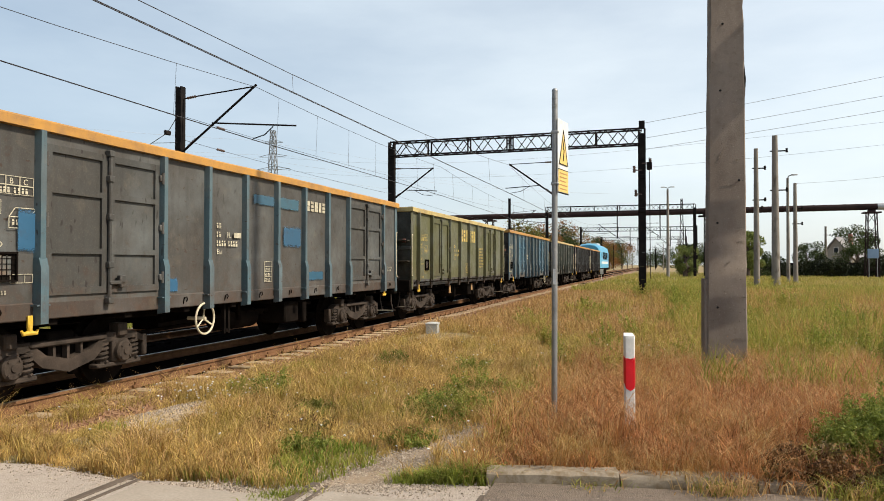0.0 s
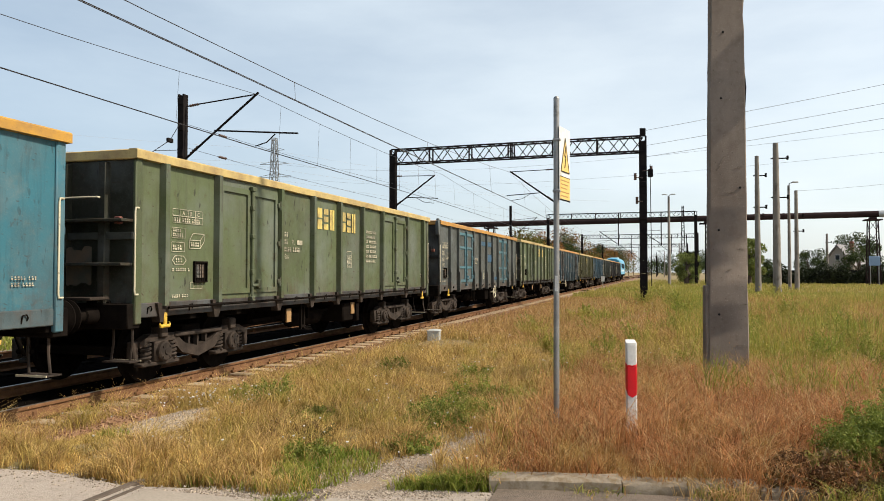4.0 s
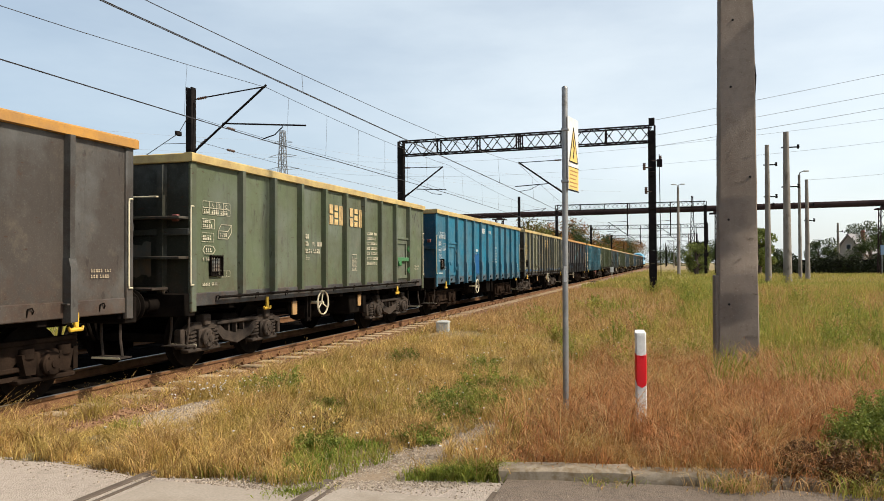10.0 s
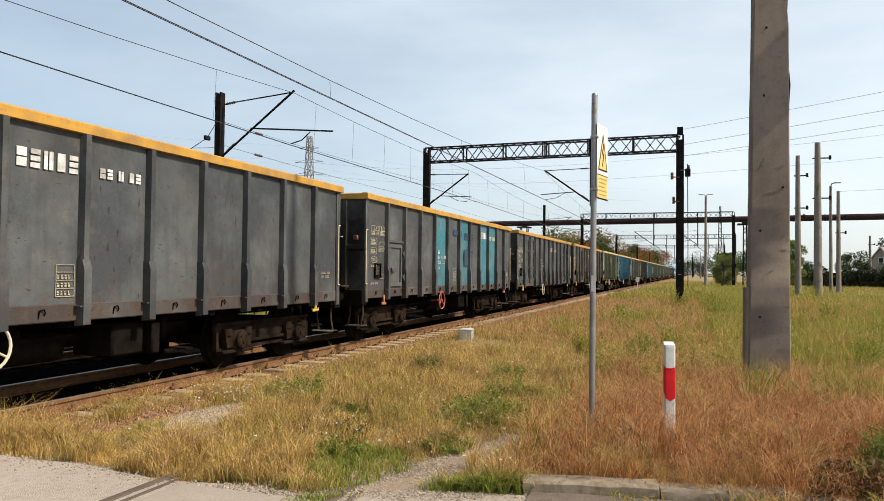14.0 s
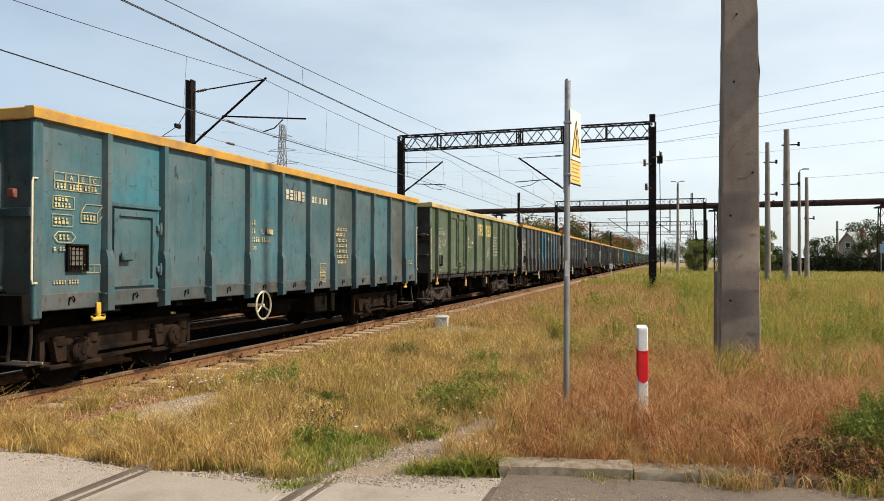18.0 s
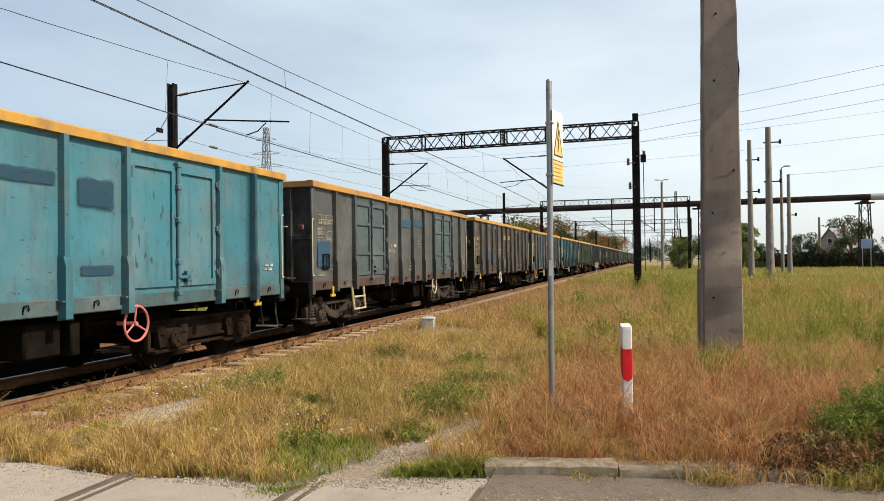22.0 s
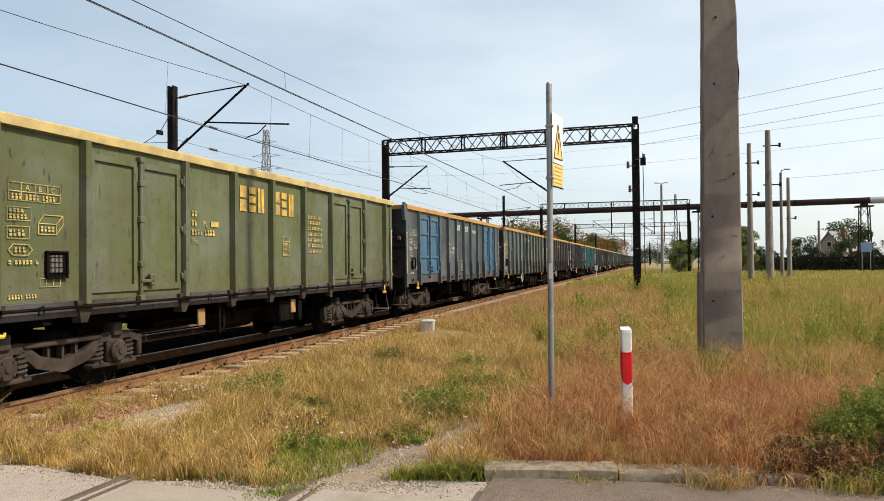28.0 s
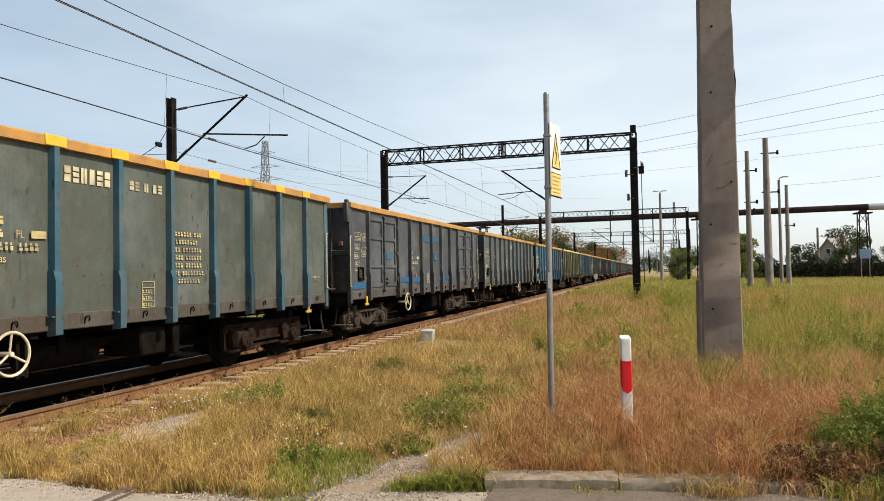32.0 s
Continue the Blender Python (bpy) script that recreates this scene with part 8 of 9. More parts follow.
BIG = ((-0.92, 2.45, (3,), 0.42, 0.30), (0.22, 2.45, (3,), 0.42, 0.30))
SPECS = {
    -5: ("doors", DARK, RIM_ORANGE, dict(label="dark soot-stained open freight wagon behind the locomotive")),
    -4: ("doors", DARK, RIM_ORANGE, dict(label="dark soot-stained open freight wagon")),
    -3: ("doors", MOSS, RIM_PALE, dict(label="grey-green open freight wagon with a pale top rail")),
    -2: ("doors", SLATE, RIM_ORANGE, dict(label="slate-blue open freight wagon with blue doors", ribs=(0.07, 0.13, 0.17), doors=(0.07, 0.15, 0.21), wheel=4.6)),
    -1: ("green", OLIVE, RIM_OLIVE, dict(label="olive open freight wagon with yellow block marks", names=BIG, name_ink=YELLOWISH, ink=YELLOWISH, owner=2.1)),
    0: ("doors", GREY, RIM_ORANGE, dict(label="grey freight wagon with blue ribs and rusty doors", ribs=(0.10, 0.165, 0.195), doors=(0.10, 0.098, 0.09), wheel=-2.17, name_ink=CREAMY),),
    1: ("green", GREEN_, RIM_PALE, dict(label="green open freight wagon with large yellow block marks", name_ink=YELLOWISH)),
    2: ("doors", PALE, RIM_ORANGE, dict(label="pale grey-green freight wagon with turquoise doors and blue paint patches", doors=(0.085, 0.20, 0.24), sheets=(0.10, 0.112, 0.102), wheel=1.6, ink=CREAMY),),
    3: ("green", GREEN_, RIM_PALE, dict(label="green open freight wagon with large yellow block marks", name_ink=YELLOWISH)),
    4: ("doors", (0.048, 0.175, 0.225), RIM_YELLOW, dict(label="teal open freight wagon with some grey panels", cast=False, doors=(0.045, 0.205, 0.27), ribs=(0.06, 0.185, 0.24), ends=(0.02, 0.075, 0.11), wheel=1.2, wheel_colour=(0.35, 0.12, 0.10), name_ink=CREAMY)),
    5: ("hatch", DARK, RIM_ORANGE, dict(label="dark grey freight wagon with teal overpaint patches", cast=False, wheel=-1.64, name_ink=(0.62, 0.52, 0.20), patches=((-0.5, 2.70, 0.95, 0.30, (0.085, 0.16, 0.175)), (0.55, 2.30, 0.9, 0.34, (0.08, 0.165, 0.185)), (-0.5, 2.02, 0.95, 0.36, (0.07, 0.165, 0.185)), (3.7, 2.3, 0.9, 0.55, (0.04, 0.13, 0.24)), (2.6, 2.6, 0.8, 0.4, (0.045, 0.14, 0.25)), (-3.6, 1.35, 3.0, 0.2, (0.04, 0.10, 0.16)), (2.0, 1.33, 2.2, 0.14, (0.055, 0.15, 0.19)))),),
    6: ("sand", SAND, RIM_PALE, dict(label="sand-coloured open freight wagon with grey ribs", ribs=(0.10, 0.115, 0.105), doors=(0.20, 0.205, 0.13), wheel=0.77, name_ink=(0.66, 0.48, 0.16), ink=(0.62, 0.42, 0.12), patches=((-3.3, 1.27, 6.0, 0.12, (0.03, 0.10, 0.22)), (3.2, 1.27, 6.0, 0.12, (0.03, 0.10, 0.22))))),
    7: ("hatch", BLUE, RIM_PALE, dict(label="bright blue freight wagon with a small side hatch", cast=False, wheel=-1.51, name_ink=WHITISH, ink=WHITISH, ends=(0.012, 0.075, 0.13))),
    8: ("short", (0.135, 0.165, 0.095), RIM_PALE, dict(label="shorter green freight wagon with a banded small hatch", name_ink=(0.66, 0.46, 0.20), hinges=(0.02, 0.16, 0.04), wheel=-1.02, wheel_z=0.85)),
    9: ("doors", BROWN, RIM_ORANGE, dict(label="brown-grey rusty freight wagon with plain doors", cast=False, rails=0, wheel=0.3, wheel_colour=CREAMY, name_ink=(0.40, 0.20, 0.07), ink=(0.45, 0.36, 0.24), patches=((-4.75, 2.35, 0.18, 0.5, (0.03, 0.20, 0.21)), (3.2, 2.0, 0.3, 0.5, (0.05, 0.09, 0.16)), (3.3, 1.35, 0.9, 0.12, (0.03, 0.14, 0.24))))),
    10: ("doors", (0.082, 0.086, 0.094), RIM_YELLOW, dict(label="dark grey freight wagon with panelled doors", cast=False, tag_square=-1.26, wheel=-1.2, name_ink=CREAMY, ink=CREAMY)),
    11: ("hatch", (0.098, 0.104, 0.112), RIM_YELLOW, dict(label="grey freight wagon with bright teal panels", cast=False, wheel=-1.42, wheel_colour=(0.42, 0.06, 0.05), hooks=(0.45, 0.16, 0.08), name_ink=WHITISH, ink=CREAMY, number_ink=WHITISH, panels={4: TEAL, 6: TEAL, 8: TEAL, 9: TEAL, 5: (0.11, 0.125, 0.135)}, patches=((-0.05, 2.72, 0.8, 0.20, (0.05, 0.085, 0.15)), (1.05, 2.66, 0.85, 0.22, (0.045, 0.085, 0.15)), (1.05, 2.0, 0.85, 0.55, (0.045, 0.095, 0.165))))),
    12: ("hatch", (0.088, 0.098, 0.110), RIM_YELLOW, dict(label="dark blue-grey freight wagon with a rusty sill", cast=False, wheel=-1.13, hooks=(0.60, 0.38, 0.03), name_ink=WHITISH, ink=(0.50, 0.42, 0.28))),
    13: ("hatch", (0.088, 0.100, 0.108), RIM_YELLOW, dict(label="dark grey freight wagon with blue panels", cast=False, wheel=-1.6, panels={5: BLUE, 6: (0.03, 0.14, 0.22), 9: BLUE, 8: (0.05, 0.10, 0.15)}, ink=CREAMY)),
    14: ("green", (0.095, 0.140, 0.072), RIM_PALE, dict(label="moss green freight wagon with large yellow block marks", name_ink=YELLOWISH)),
    15: ("hatch", (0.055, 0.130, 0.150), RIM_YELLOW, dict(label="teal-grey freight wagon with a small hatch", cast=False, wheel=-1.62, name_ink=CREAMY, ink=(0.62, 0.50, 0.22), panels={1: (0.045, 0.17, 0.21), 4: (0.05, 0.15, 0.18), 10: (0.09, 0.115, 0.105), 7: (0.075, 0.115, 0.115)}, ends=(0.02, 0.055, 0.06))),
    16: ("doors", (0.130, 0.128, 0.118), RIM_YELLOW, dict(label="weathered grey freight wagon with plain steel doors", rails=0, ribs=(0.115, 0.140, 0.145), doors=(0.07, 0.125, 0.150), sheets=(0.092, 0.094, 0.088), wheel=-1.75, name_ink=(0.50, 0.27, 0.08), ink=(0.60, 0.45, 0.16), stirrup=-5.1, stirrup_colour=(0.42, 0.24, 0.06), patches=((-1.9, 1.32, 2.6, 0.15, (0.04, 0.15, 0.24)), (-5.9, 1.35, 0.7, 0.25, (0.04, 0.13, 0.24)), (1.0, 1.32, 1.6, 0.12, (0.05, 0.12, 0.17))))),
    17: ("doors", BROWN, RIM_YELLOW, dict(label="brown-grey freight wagon with plain doors and blue patches", cast=False, rails=0, wheel=-1.4, name_ink=(0.52, 0.32, 0.08), ink=(0.60, 0.42, 0.12), sill=(0.085, 0.045, 0.032))),
    18: ("doors", (0.118, 0.128, 0.124), RIM_ORANGE, dict(label="grey-brown freight wagon with blue-tinted doors", doors=(0.088, 0.128, 0.14), wheel=2.19, name_ink=(0.35, 0.25, 0.14), ink=(0.45, 0.38, 0.26), sill=(0.09, 0.05, 0.036))),
    19: ("doors", (0.050, 0.195, 0.245), RIM_YELLOW, dict(label="turquoise freight wagon with dark blue patches", cast=False, rails=0, wheel=2.34, wheel_colour=(0.55, 0.16, 0.15), ink=WHITISH, stirrup=-3.6, stirrup_colour=(0.04, 0.14, 0.15), sill=(0.06, 0.13, 0.145), ends=(0.02, 0.018, 0.016))),
    20: ("doors", (0.090, 0.098, 0.108), RIM_YELLOW, dict(label="plain grey freight wagon with panelled doors", cast=False, wheel=-1.0, name_ink=(0.1, 0.2, 0.26), ink=CREAMY)),
    21: ("hatch", (0.078, 0.080, 0.084), RIM_YELLOW, dict(label="dark grey freight wagon with ochre block marks", cast=False, wheel=-1.55, name_ink=(0.52, 0.34, 0.08), ink=(0.60, 0.45, 0.14))),
    22: ("hatch", (0.115, 0.150, 0.140), RIM_ORANGE, dict(label="pale teal-grey freight wagon with rust streaks", cast=False, wheel=-1.55, name_ink=(0.55, 0.46, 0.22), ink=(0.60, 0.48, 0.20), panels={3: (0.10, 0.17, 0.17), 9: (0.14, 0.155, 0.12)})),
    23: ("doors", (0.085, 0.105, 0.120), RIM_ORANGE, dict(label="dark blue-grey freight wagon with bright blue doors", doors=(0.04, 0.135, 0.235), name_ink=WHITISH, ink=CREAMY)),
    24: ("green", (0.130, 0.150, 0.062), RIM_OLIVE, dict(label="yellow-green freight wagon with large yellow block marks", name_ink=(0.66, 0.42, 0.06), ink=(0.62, 0.46, 0.12))),
    25: ("hatch", (0.085, 0.095, 0.108), RIM_ORANGE, dict(label="grey freight wagon with blue rear panels", cast=False, ribs=(0.035, 0.115, 0.18), sill=(0.03, 0.12, 0.19), wheel=-1.67, panels={0: (0.022, 0.115, 0.20), 1: (0.022, 0.115, 0.20), 2: (0.03, 0.15, 0.245), 3: (0.03, 0.15, 0.245), 4: (0.03, 0.145, 0.235), 5: (0.03, 0.145, 0.235), 6: (0.03, 0.14, 0.22)}, name_ink=WHITISH, ink=WHITISH, patches=((3.2, 1.33, 4.8, 0.16, (0.03, 0.13, 0.2)),))),
    26: ("hatch", (0.125, 0.150, 0.152), RIM_ORANGE, dict(label="grey-green freight wagon with pale stencils", cast=False, wheel=1.67, wheel_colour=(0.66, 0.58, 0.42), name_ink=(0.60, 0.54, 0.34), ink=(0.58, 0.52, 0.38))),
    27: ("doors", (0.100, 0.112, 0.128), RIM_ORANGE, dict(label="blue-grey freight wagon with a blue lower stripe", wheel=-2.31, name_ink=(0.15, 0.22, 0.28), ink=CREAMY, tag_square=-1.53, rim_label="orange top rail")),
    28: ("hatch", (0.118, 0.142, 0.118), RIM_ORANGE, dict(label="grey-green freight wagon with blue ribs and yellow rib caps", cast=False, ribs=(0.030, 0.105, 0.150), wheel=-1.63, name_ink=(0.62, 0.54, 0.34), ink=(0.60, 0.48, 0.20), caps=True)),
    29: ("doors", GREY, RIM_ORANGE, dict(label="grey freight wagon towards the end of the train", cast=False)),
}


# where each wagon's stencils stand: marks, running number, grid, address rows
def name_at(y, z=2.67, n=5, width=0.80, h=0.20):
    return (y, z, (n,), h, width / n)


def small_at(y, z=2.67):
    return (y, z, (2, 1, 2), 0.12, 0.115)


def big_at(y, y2, z=2.50):
    return ((y, z, (3,), 0.43, 0.295), (y2, z, (3,), 0.43, 0.275))


PLACES = {
    0: dict(outer=1, bracket=1, names=(name_at(1.22, 2.69, 5, 0.88),), number=-1.56, grid=-0.27,
        patches=((-5.48, 2.0, 0.26, 0.5, (0.05, 0.16, 0.29)), (-0.42, 2.76, 0.72, 0.18, (0.075, 0.165, 0.24)), (0.48, 2.76, 0.80, 0.22, (0.085, 0.18, 0.24)), (0.62, 2.15, 0.70, 0.38, (0.06, 0.15, 0.25)), (-2.95, 1.33, 0.22, 0.2, (0.05, 0.16, 0.29)), (1.6, 1.40, 0.7, 0.18, (0.05, 0.15, 0.24)))),
    1: dict(names=big_at(-1.0, 0.2), number=-1.96, number_z=1.98, grid=0.6, grid_z=1.87, owner=2.0, owner_z=2.15),
    2: dict(bracket=1, number=-1.74, grid=-0.3, grid_z=1.52, patches=((-0.48, 2.74, 0.85, 0.19, (0.075, 0.16, 0.25)), (0.68, 2.74, 0.83, 0.21, (0.075, 0.16, 0.25)), (0.70, 2.18, 0.70, 0.34, (0.07, 0.16, 0.27)), (1.8, 1.36, 0.6, 0.14, (0.06, 0.14, 0.24)))),
    3: dict(names=big_at(-1.0, 0.19), number=-2.06, number_z=1.96, grid=0.6, grid_z=1.90, owner=1.95, owner_z=2.18),
    4: dict(outer=1, names=(name_at(0.94, 2.68), small_at(2.18, 2.70)), number=-1.7, number_z=1.82, panels={0: (0.06, 0.075, 0.085), 4: (0.085, 0.095, 0.095), 7: (0.105, 0.11, 0.085)}),
    5: dict(names=(name_at(1.11, 2.65, 5, 0.86),), number=-1.89, grid=-0.45),
    6: dict(names=((-0.63, 2.50, (2,), 0.42, 0.36), (0.30, 2.50, (2,), 0.41, 0.30)), number=-2.03, number_z=1.85, grid=0.25, grid_z=1.8, owner=1.38, owner_z=1.92),
    7: dict(names=(name_at(-0.97, 2.74, 5, 0.72, 0.18), small_at(0.05, 2.76)), number=-1.79, number_z=1.86, grid=0.3, grid_z=1.38, owner=1.38, owner_z=1.85, patches=((-1.62, 1.60, 0.82, 0.86, (0.012, 0.13, 0.36)),)),
    8: dict(names=((-0.70, 2.44, (3,), 0.41, 0.235), (0.31, 2.44, (3,), 0.40, 0.24)), number=-1.44, number_z=1.79, grid=0.55, grid_z=1.65, owner=1.6, owner_z=1.93),
    9: dict(names=((-0.70, 2.60, (2, 5), 0.18, 0.09), (0.38, 2.58, (7,), 0.19, 0.115)), number=-1.47, grid=-0.1),
    10: dict(outer=1, names=(name_at(0.57, 2.57), small_at(1.68, 2.58)), number=-1.28, number_z=1.78, grid=0.08, grid_z=1.42, patches=((-5.6, 1.36, 0.8, 0.26, (0.075, 0.135, 0.15)), (-4.75, 1.40, 0.62, 0.2, (0.075, 0.145, 0.16)), (-3.75, 1.40, 0.62, 0.2, (0.075, 0.145, 0.16)))),
    11: dict(names=(name_at(2.32, 2.68), small_at(3.5, 2.66)), number=-1.46, number_z=1.76, grid=-0.3),
    12: dict(names=(name_at(-0.88, 2.66, 5, 0.85), small_at(0.25, 2.66)), number=-1.56, grid=-0.22, grid_z=1.46),
    13: dict(names=(name_at(1.2), small_at(2.35))),
    14: dict(holder_at=(-5.42, 1.55), names=big_at(-0.78, 0.45, 2.46), number=-1.88, number_z=1.95, grid=0.72, grid_z=1.86, owner=2.05, owner_z=2.07),
    15: dict(names=(name_at(-0.84, 2.68, 5, 0.74, 0.18), small_at(0.16, 2.69)), number=-1.70, number_z=1.84, grid=0.66, grid_z=1.32, owner=1.52, owner_z=1.83),
    16: dict(names=((-0.97, 2.46, (2, 5), 0.18, 0.108), (0.16, 2.44, (7,), 0.20, 0.122)), number=-1.92, number_z=1.80, lines=(0.5, 2.02)),
    17: dict(names=((-0.74, 2.53, (2, 5), 0.19, 0.10), (0.24, 2.53, (7,), 0.17, 0.125)), number=-1.63, number_z=1.82, grid=-0.25, grid_z=1.45, lines=(0.62, 2.1), patches=((-1.75, 2.62, 0.42, 0.26, (0.05, 0.16, 0.21)), (-1.62, 1.50, 0.62, 0.44, (0.03, 0.10, 0.20)), (-3.75, 1.75, 0.62, 0.5, (0.035, 0.12, 0.22)), (0.4, 1.33, 1.2, 0.1, (0.035, 0.11, 0.16)))),
    18: dict(bracket=0, names=(), number=-1.70, number_z=1.78, grid=-0.12, lines=(0.8, 2.1), stirrup=-4.0, stirrup_colour=(0.48, 0.42, 0.22), patches=((-0.42, 2.63, 0.85, 0.24, (0.05, 0.12, 0.20)), (0.70, 2.67, 0.85, 0.2, (0.05, 0.12, 0.20)), (-5.85, 1.75, 0.6, 0.6, (0.04, 0.11, 0.19)))),
    19: dict(number=-4.85, number_z=1.74, grid=-0.25, grid_z=1.48, patches=((-0.55, 2.62, 0.76, 0.17, (0.03, 0.085, 0.13)), (0.55, 2.60, 0.84, 0.17, (0.03, 0.085, 0.13)), (1.62, 2.48, 0.62, 0.38, (0.025, 0.085, 0.13)), (1.64, 1.52, 0.57, 0.13, (0.03, 0.085, 0.13)))),
    20: dict(outer=1, names=(), number=-1.54, grid=-0.25, patches=((-0.40, 2.66, 0.58, 0.22, (0.04, 0.12, 0.20)), (0.63, 2.66, 0.40, 0.20, (0.04, 0.12, 0.20)), (0.63, 2.16, 0.48, 0.33, (0.03, 0.12, 0.23)), (1.7, 1.42, 0.6, 0.14, (0.03, 0.13, 0.24)))),
    21: dict(names=((-0.86, 2.60, (2, 5), 0.19, 0.11), (0.25, 2.60, (7,), 0.19, 0.122)), number=-1.78, number_z=1.92, grid=-0.22, grid_z=1.58, lines=(0.70, 2.2)),
    22: dict(names=(name_at(-0.72, 2.73, 5, 0.72, 0.18), small_at(0.30, 2.73)), number=-1.40, number_z=1.84, grid=0.82, grid_z=1.32, owner=1.72, owner_z=1.83),
    23: dict(outer=1, bracket=1, names=((-0.75, 2.74, (2,), 0.20, 0.17), (0.30, 2.74, (3,), 0.19, 0.17), small_at(1.35, 2.72)), ribs=(0.085, 0.125, 0.150)),
    24: dict(names=big_at(-1.02, 0.15, 2.51), number=-2.05, number_z=2.02, grid=0.6, grid_z=1.94, owner=1.88, owner_z=2.16),
    25: dict(names=((-0.80, 2.67, (2, 5), 0.19, 0.10), (0.25, 2.67, (7,), 0.19, 0.098)), number=-2.75, number_z=1.55, grid=-0.28, grid_z=1.32, lines=(0.6, 2.2)),
    26: dict(names=(name_at(-1.0, 2.69, 5, 0.88),), number=-1.95, grid=-0.32, grid_z=1.58, patches=((0.55, 2.73, 0.92, 0.30, (0.045, 0.13, 0.185)), (0.55, 2.21, 0.80, 0.33, (0.045, 0.13, 0.185)), (1.65, 1.5, 0.7, 0.2, (0.05, 0.14, 0.21)))),
    27: dict(outer=1, bracket=1, names=(), number=-1.62, number_z=1.82, grid=-0.28, grid_z=1.48, patches=((2.2, 1.42, 1.0, 0.16, (0.035, 0.15, 0.33)), (1.2, 1.42, 0.85, 0.14, (0.035, 0.15, 0.33)), (-1.6, 1.42, 0.9, 0.16, (0.035, 0.15, 0.33)), (-2.65, 1.42, 0.95, 0.16, (0.035, 0.15, 0.33)), (-5.85, 1.32, 0.85, 0.16, (0.035, 0.15, 0.33)), (-0.48, 2.64, 0.62, 0.22, (0.04, 0.15, 0.26)), (0.57, 2.65, 0.62, 0.2, (0.04, 0.15, 0.26)), (0.52, 2.11, 0.36, 0.26, (0.05, 0.14, 0.22)), (-3.8, 2.05, 0.4, 0.2, (0.05, 0.17, 0.28)))),
    28: dict(names=(name_at(-0.88, 2.76, 6, 0.80, 0.19), small_at(0.25, 2.77)), number=-1.55, grid=0.62, grid_z=1.37, owner=1.58, owner_z=1.84),
    29: dict(outer=1),
}


def offset_of(k):
    """Distance of a wagon's head end behind the reference wagon's."""
    return 14.04 * k - (2.24 if k >= 9 else 0.0)


for k, (kind, colour, rim, spec) in SPECS.items():
    spec.update(PLACES.get(k, {}))
    spec["seed"] = 100 + k
    w = build_wagon(kind, colour, rim, spec)
    if spec.get("caps"):
        for i in range(1, 12):
            part("rib_cap", shared("rib_cap", lambda: Shape().box(HALF + 0.0, HALF + 0.082, -0.16, 0.16, TOP - 0.005, TOP + 0.122, 0.006), YELLOW), None, w, "bright yellow cap", at=(0, -6.4 + 12.8 * i / 12, 0))
    WAGONS.append((w, offset_of(k) + (5.28 if kind == "short" else 6.4)))


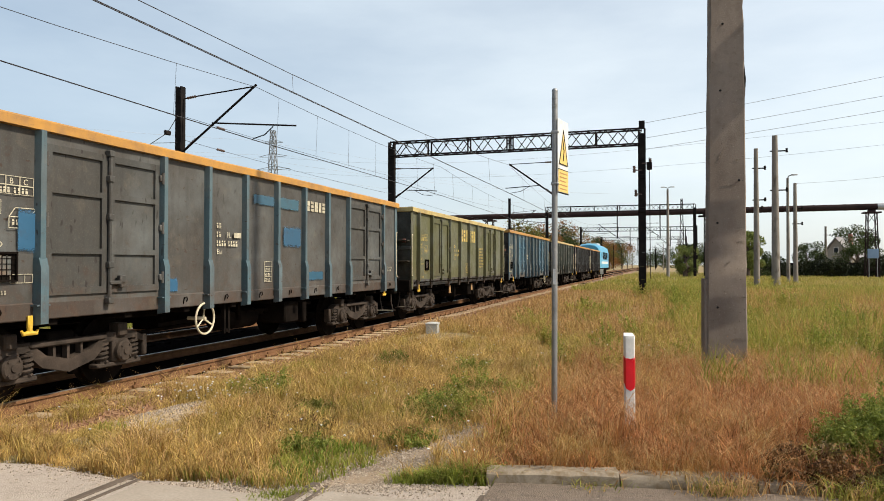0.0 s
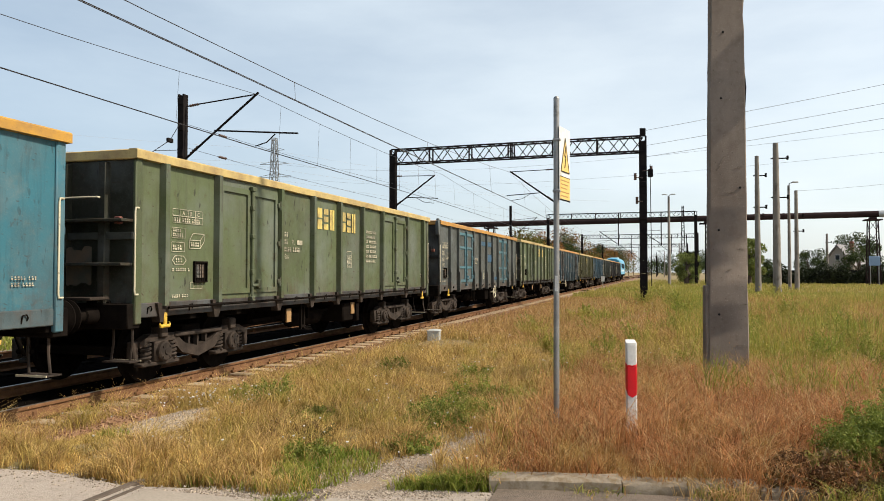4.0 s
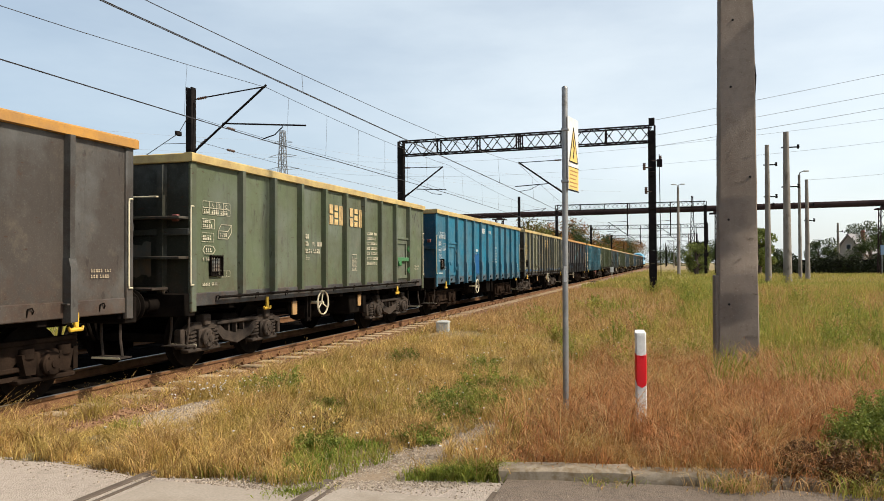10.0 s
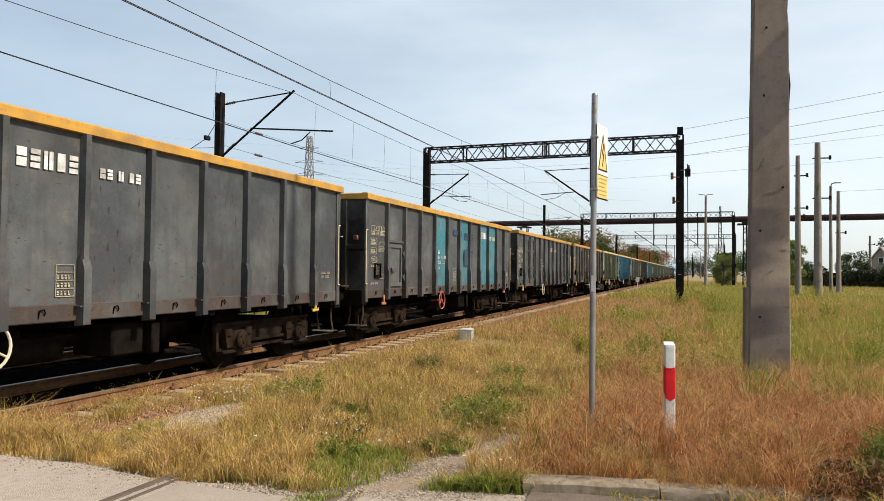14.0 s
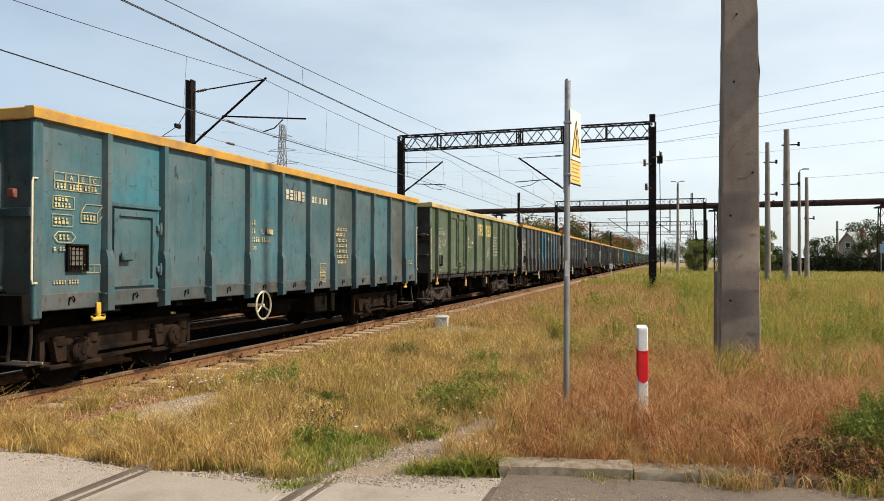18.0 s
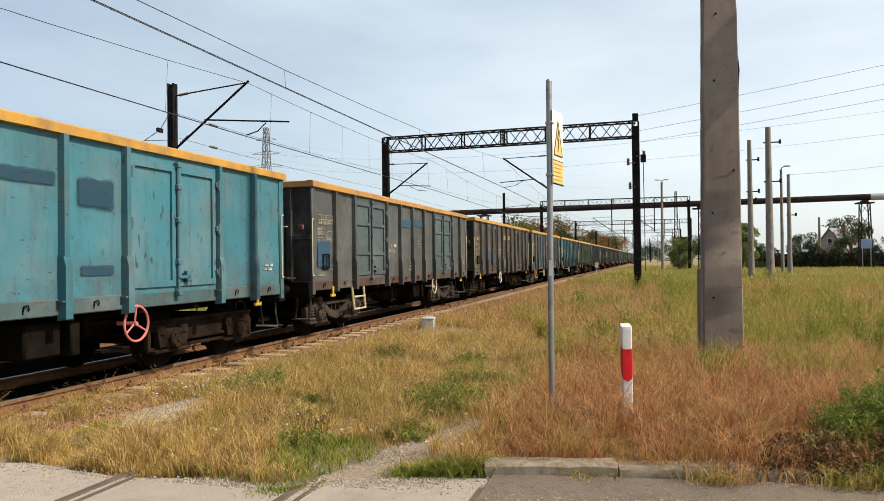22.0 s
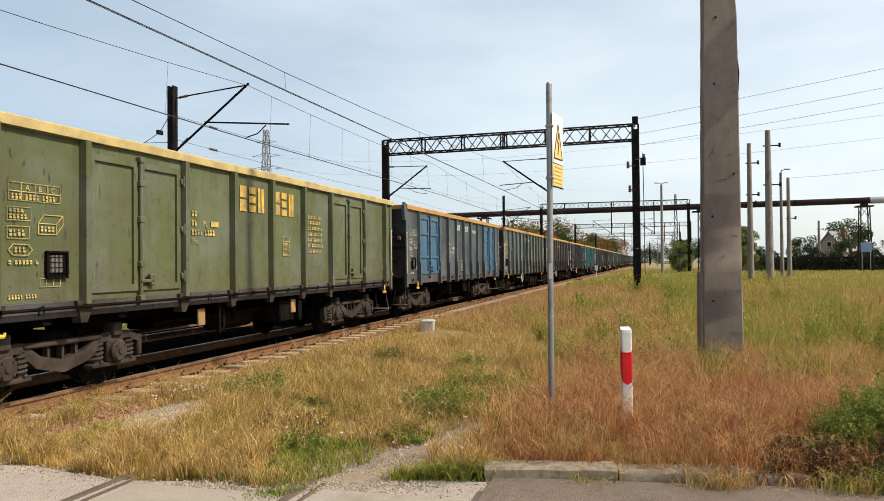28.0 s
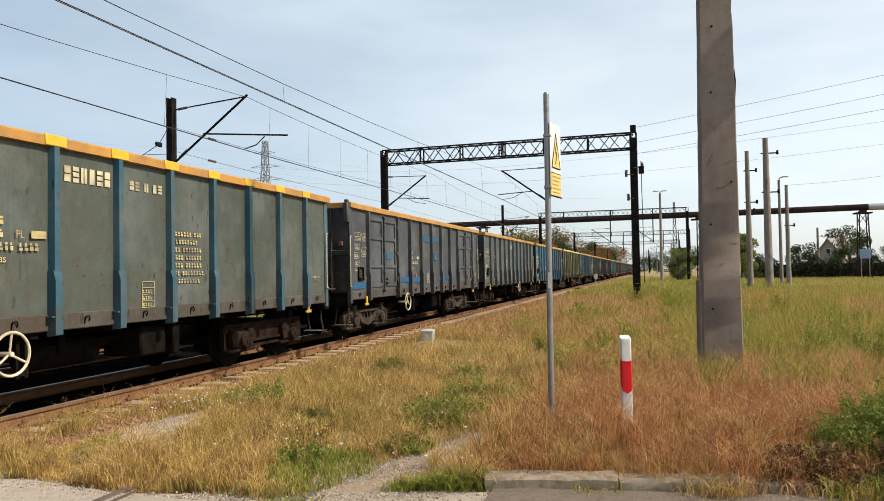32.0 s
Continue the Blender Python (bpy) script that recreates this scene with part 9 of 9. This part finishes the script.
def build_locomotive():
    loco = holder("locomotive", (TRACK, 0, 0), "light blue diesel locomotive at the head of the train", "locomotive")
    L = 8.2
    out = [(-1.45, 1.25), (1.45, 1.25), (1.45, 3.3), (1.3, 3.8), (0.85, 4.1), (0.0, 4.22), (-0.85, 4.1), (-1.3, 3.8), (-1.45, 3.3)]
    part("body", Shape().prism(out, -L + 1.2, L - 1.2), BLUE_LOCO, loco)
    for sy in (-1, 1):
        nose = Shape()
        k = 0.92
        nose.v = [(x, sy * (L - 1.2), z) for x, z in out] + [(x * k, sy * (L - 0.1), 1.25 + (z - 1.25) * 0.93) for x, z in out]
        n = len(out)
        nose.f = [tuple(range(n)), tuple(range(2 * n - 1, n - 1, -1))] + [(i, i + n, (i + 1) % n + n, (i + 1) % n) for i in range(n)]
        cab = part("cab", nose, BLUE_LOCO, loco)
        for sx in (-0.62, 0.62):
            part("windscreen", Shape().box(sx - 0.48, sx + 0.48, min(sy * (L - 0.3), sy * (L - 0.06)), max(sy * (L - 0.3), sy * (L - 0.06)), 2.7, 3.35, 0.03), GLASS, cab)
            part("headlight", Shape().lathe([(0.14, 0), (0.14, 0.06), (0.1, 0.08)], Matrix.Translation((sx * 1.6, sy * (L - 0.1), 1.7)) @ Matrix.Rotation(radians(-90 * sy), 4, "X"), 12), WHITE, cab)
            part("buffer", shared("buffer", buffer_shape, UNDER), None, loco, at=Matrix.Translation((sx * 1.41, sy * L, 1.04)) @ Matrix.Rotation(radians(0 if sy > 0 else 180), 4, "Z"))
        for sx in (-1, 1):
            part("cab_door", Shape().box(min(sx * 1.44, sx * 1.47), max(sx * 1.44, sx * 1.47), sy * (L - 1.9) - 0.35, sy * (L - 1.9) + 0.35, 1.35, 3.2, 0.01), BLUE_LOCO, loco)
            part("side_window", Shape().box(min(sx * 1.44, sx * 1.475), max(sx * 1.44, sx * 1.475), sy * (L - 2.9) - 0.4, sy * (L - 2.9) + 0.4, 2.5, 3.2, 0.02), GLASS, loco)
            part("stripe", Shape().box(min(sx * 1.45, sx * 1.458), max(sx * 1.45, sx * 1.458), sy * 0.05, sy * (L - 1.3), 1.75, 2.05), WHITE, loco) if sy > 0 else part("stripe", Shape().box(min(sx * 1.45, sx * 1.458), max(sx * 1.45, sx * 1.458), -(L - 1.3), -0.05, 1.75, 2.05), WHITE, loco)
    for i in range(5):
        for sx in (-1, 1):
            part("grille", Shape().box(min(sx * 1.44, sx * 1.465), max(sx * 1.44, sx * 1.465), -3.6 + 1.6 * i, -2.4 + 1.6 * i, 2.3, 3.2, 0.01), STEEL_DARK, loco)
    part("roof_fan", Shape().box(-0.7, 0.7, -2.6, 1.8, 4.1, 4.4, 0.06), GREY_PLASTIC, loco, "grey roof housing")
    part("exhaust", Shape().box(-0.2, 0.2, 2.2, 3.0, 4.15, 4.5, 0.04), UNDER, loco)
    part("underframe", Shape().box(-1.4, 1.4, -L, L, 0.95, 1.27, 0.03), UNDER, loco)
    part("fuel_tank", Shape().box(-1.25, 1.25, -1.8, 1.8, 0.35, 0.97, 0.08), UNDER, loco)
    for sy in (-1, 1):
        b = part("bogie", Shape().box(-1.1, 1.1, sy * 4.6 - 2.4, sy * 4.6 + 2.4, 0.45, 0.9, 0.05), UNDER, loco)
        for q in (-1.7, 0, 1.7):
            w = part("wheelset", shared("wheelset", wheelset_shape, UNDER), None, b)
            w.matrix_parent_inverse = Matrix.Translation((0, sy * 4.6 + q, 0.463))
            WHEELS.append(w)
    return loco


LOCO = build_locomotive()


# ---- what moves ----
def motions():
    times = [0.5 * i for i in range(65)]
    for w, back in WAGONS + [(LOCO, offset_of(-6) + 5.5)]:
        walk(w, [(t, pose(TRACK, train_at(t) - back, 0)) for t in times])
    # the wheels roll: all turn alike, so they share one set of keys
    first = WHEELS[0]
    turn = [(i / FPS, -math.degrees((train_at(i / FPS) - train_at(0)) / 0.46)) for i in range(frame(32.0))]
    walk(first, [(t, pose(0, 0, 0, a, 0, 0)) for t, a in turn])
    keys = first.animation_data
    for w in WHEELS[1:]:
        w.rotation_mode = "QUATERNION"
        own = w.animation_data_create()
        own.action = keys.action
        own.action_slot = keys.action_slot


motions()
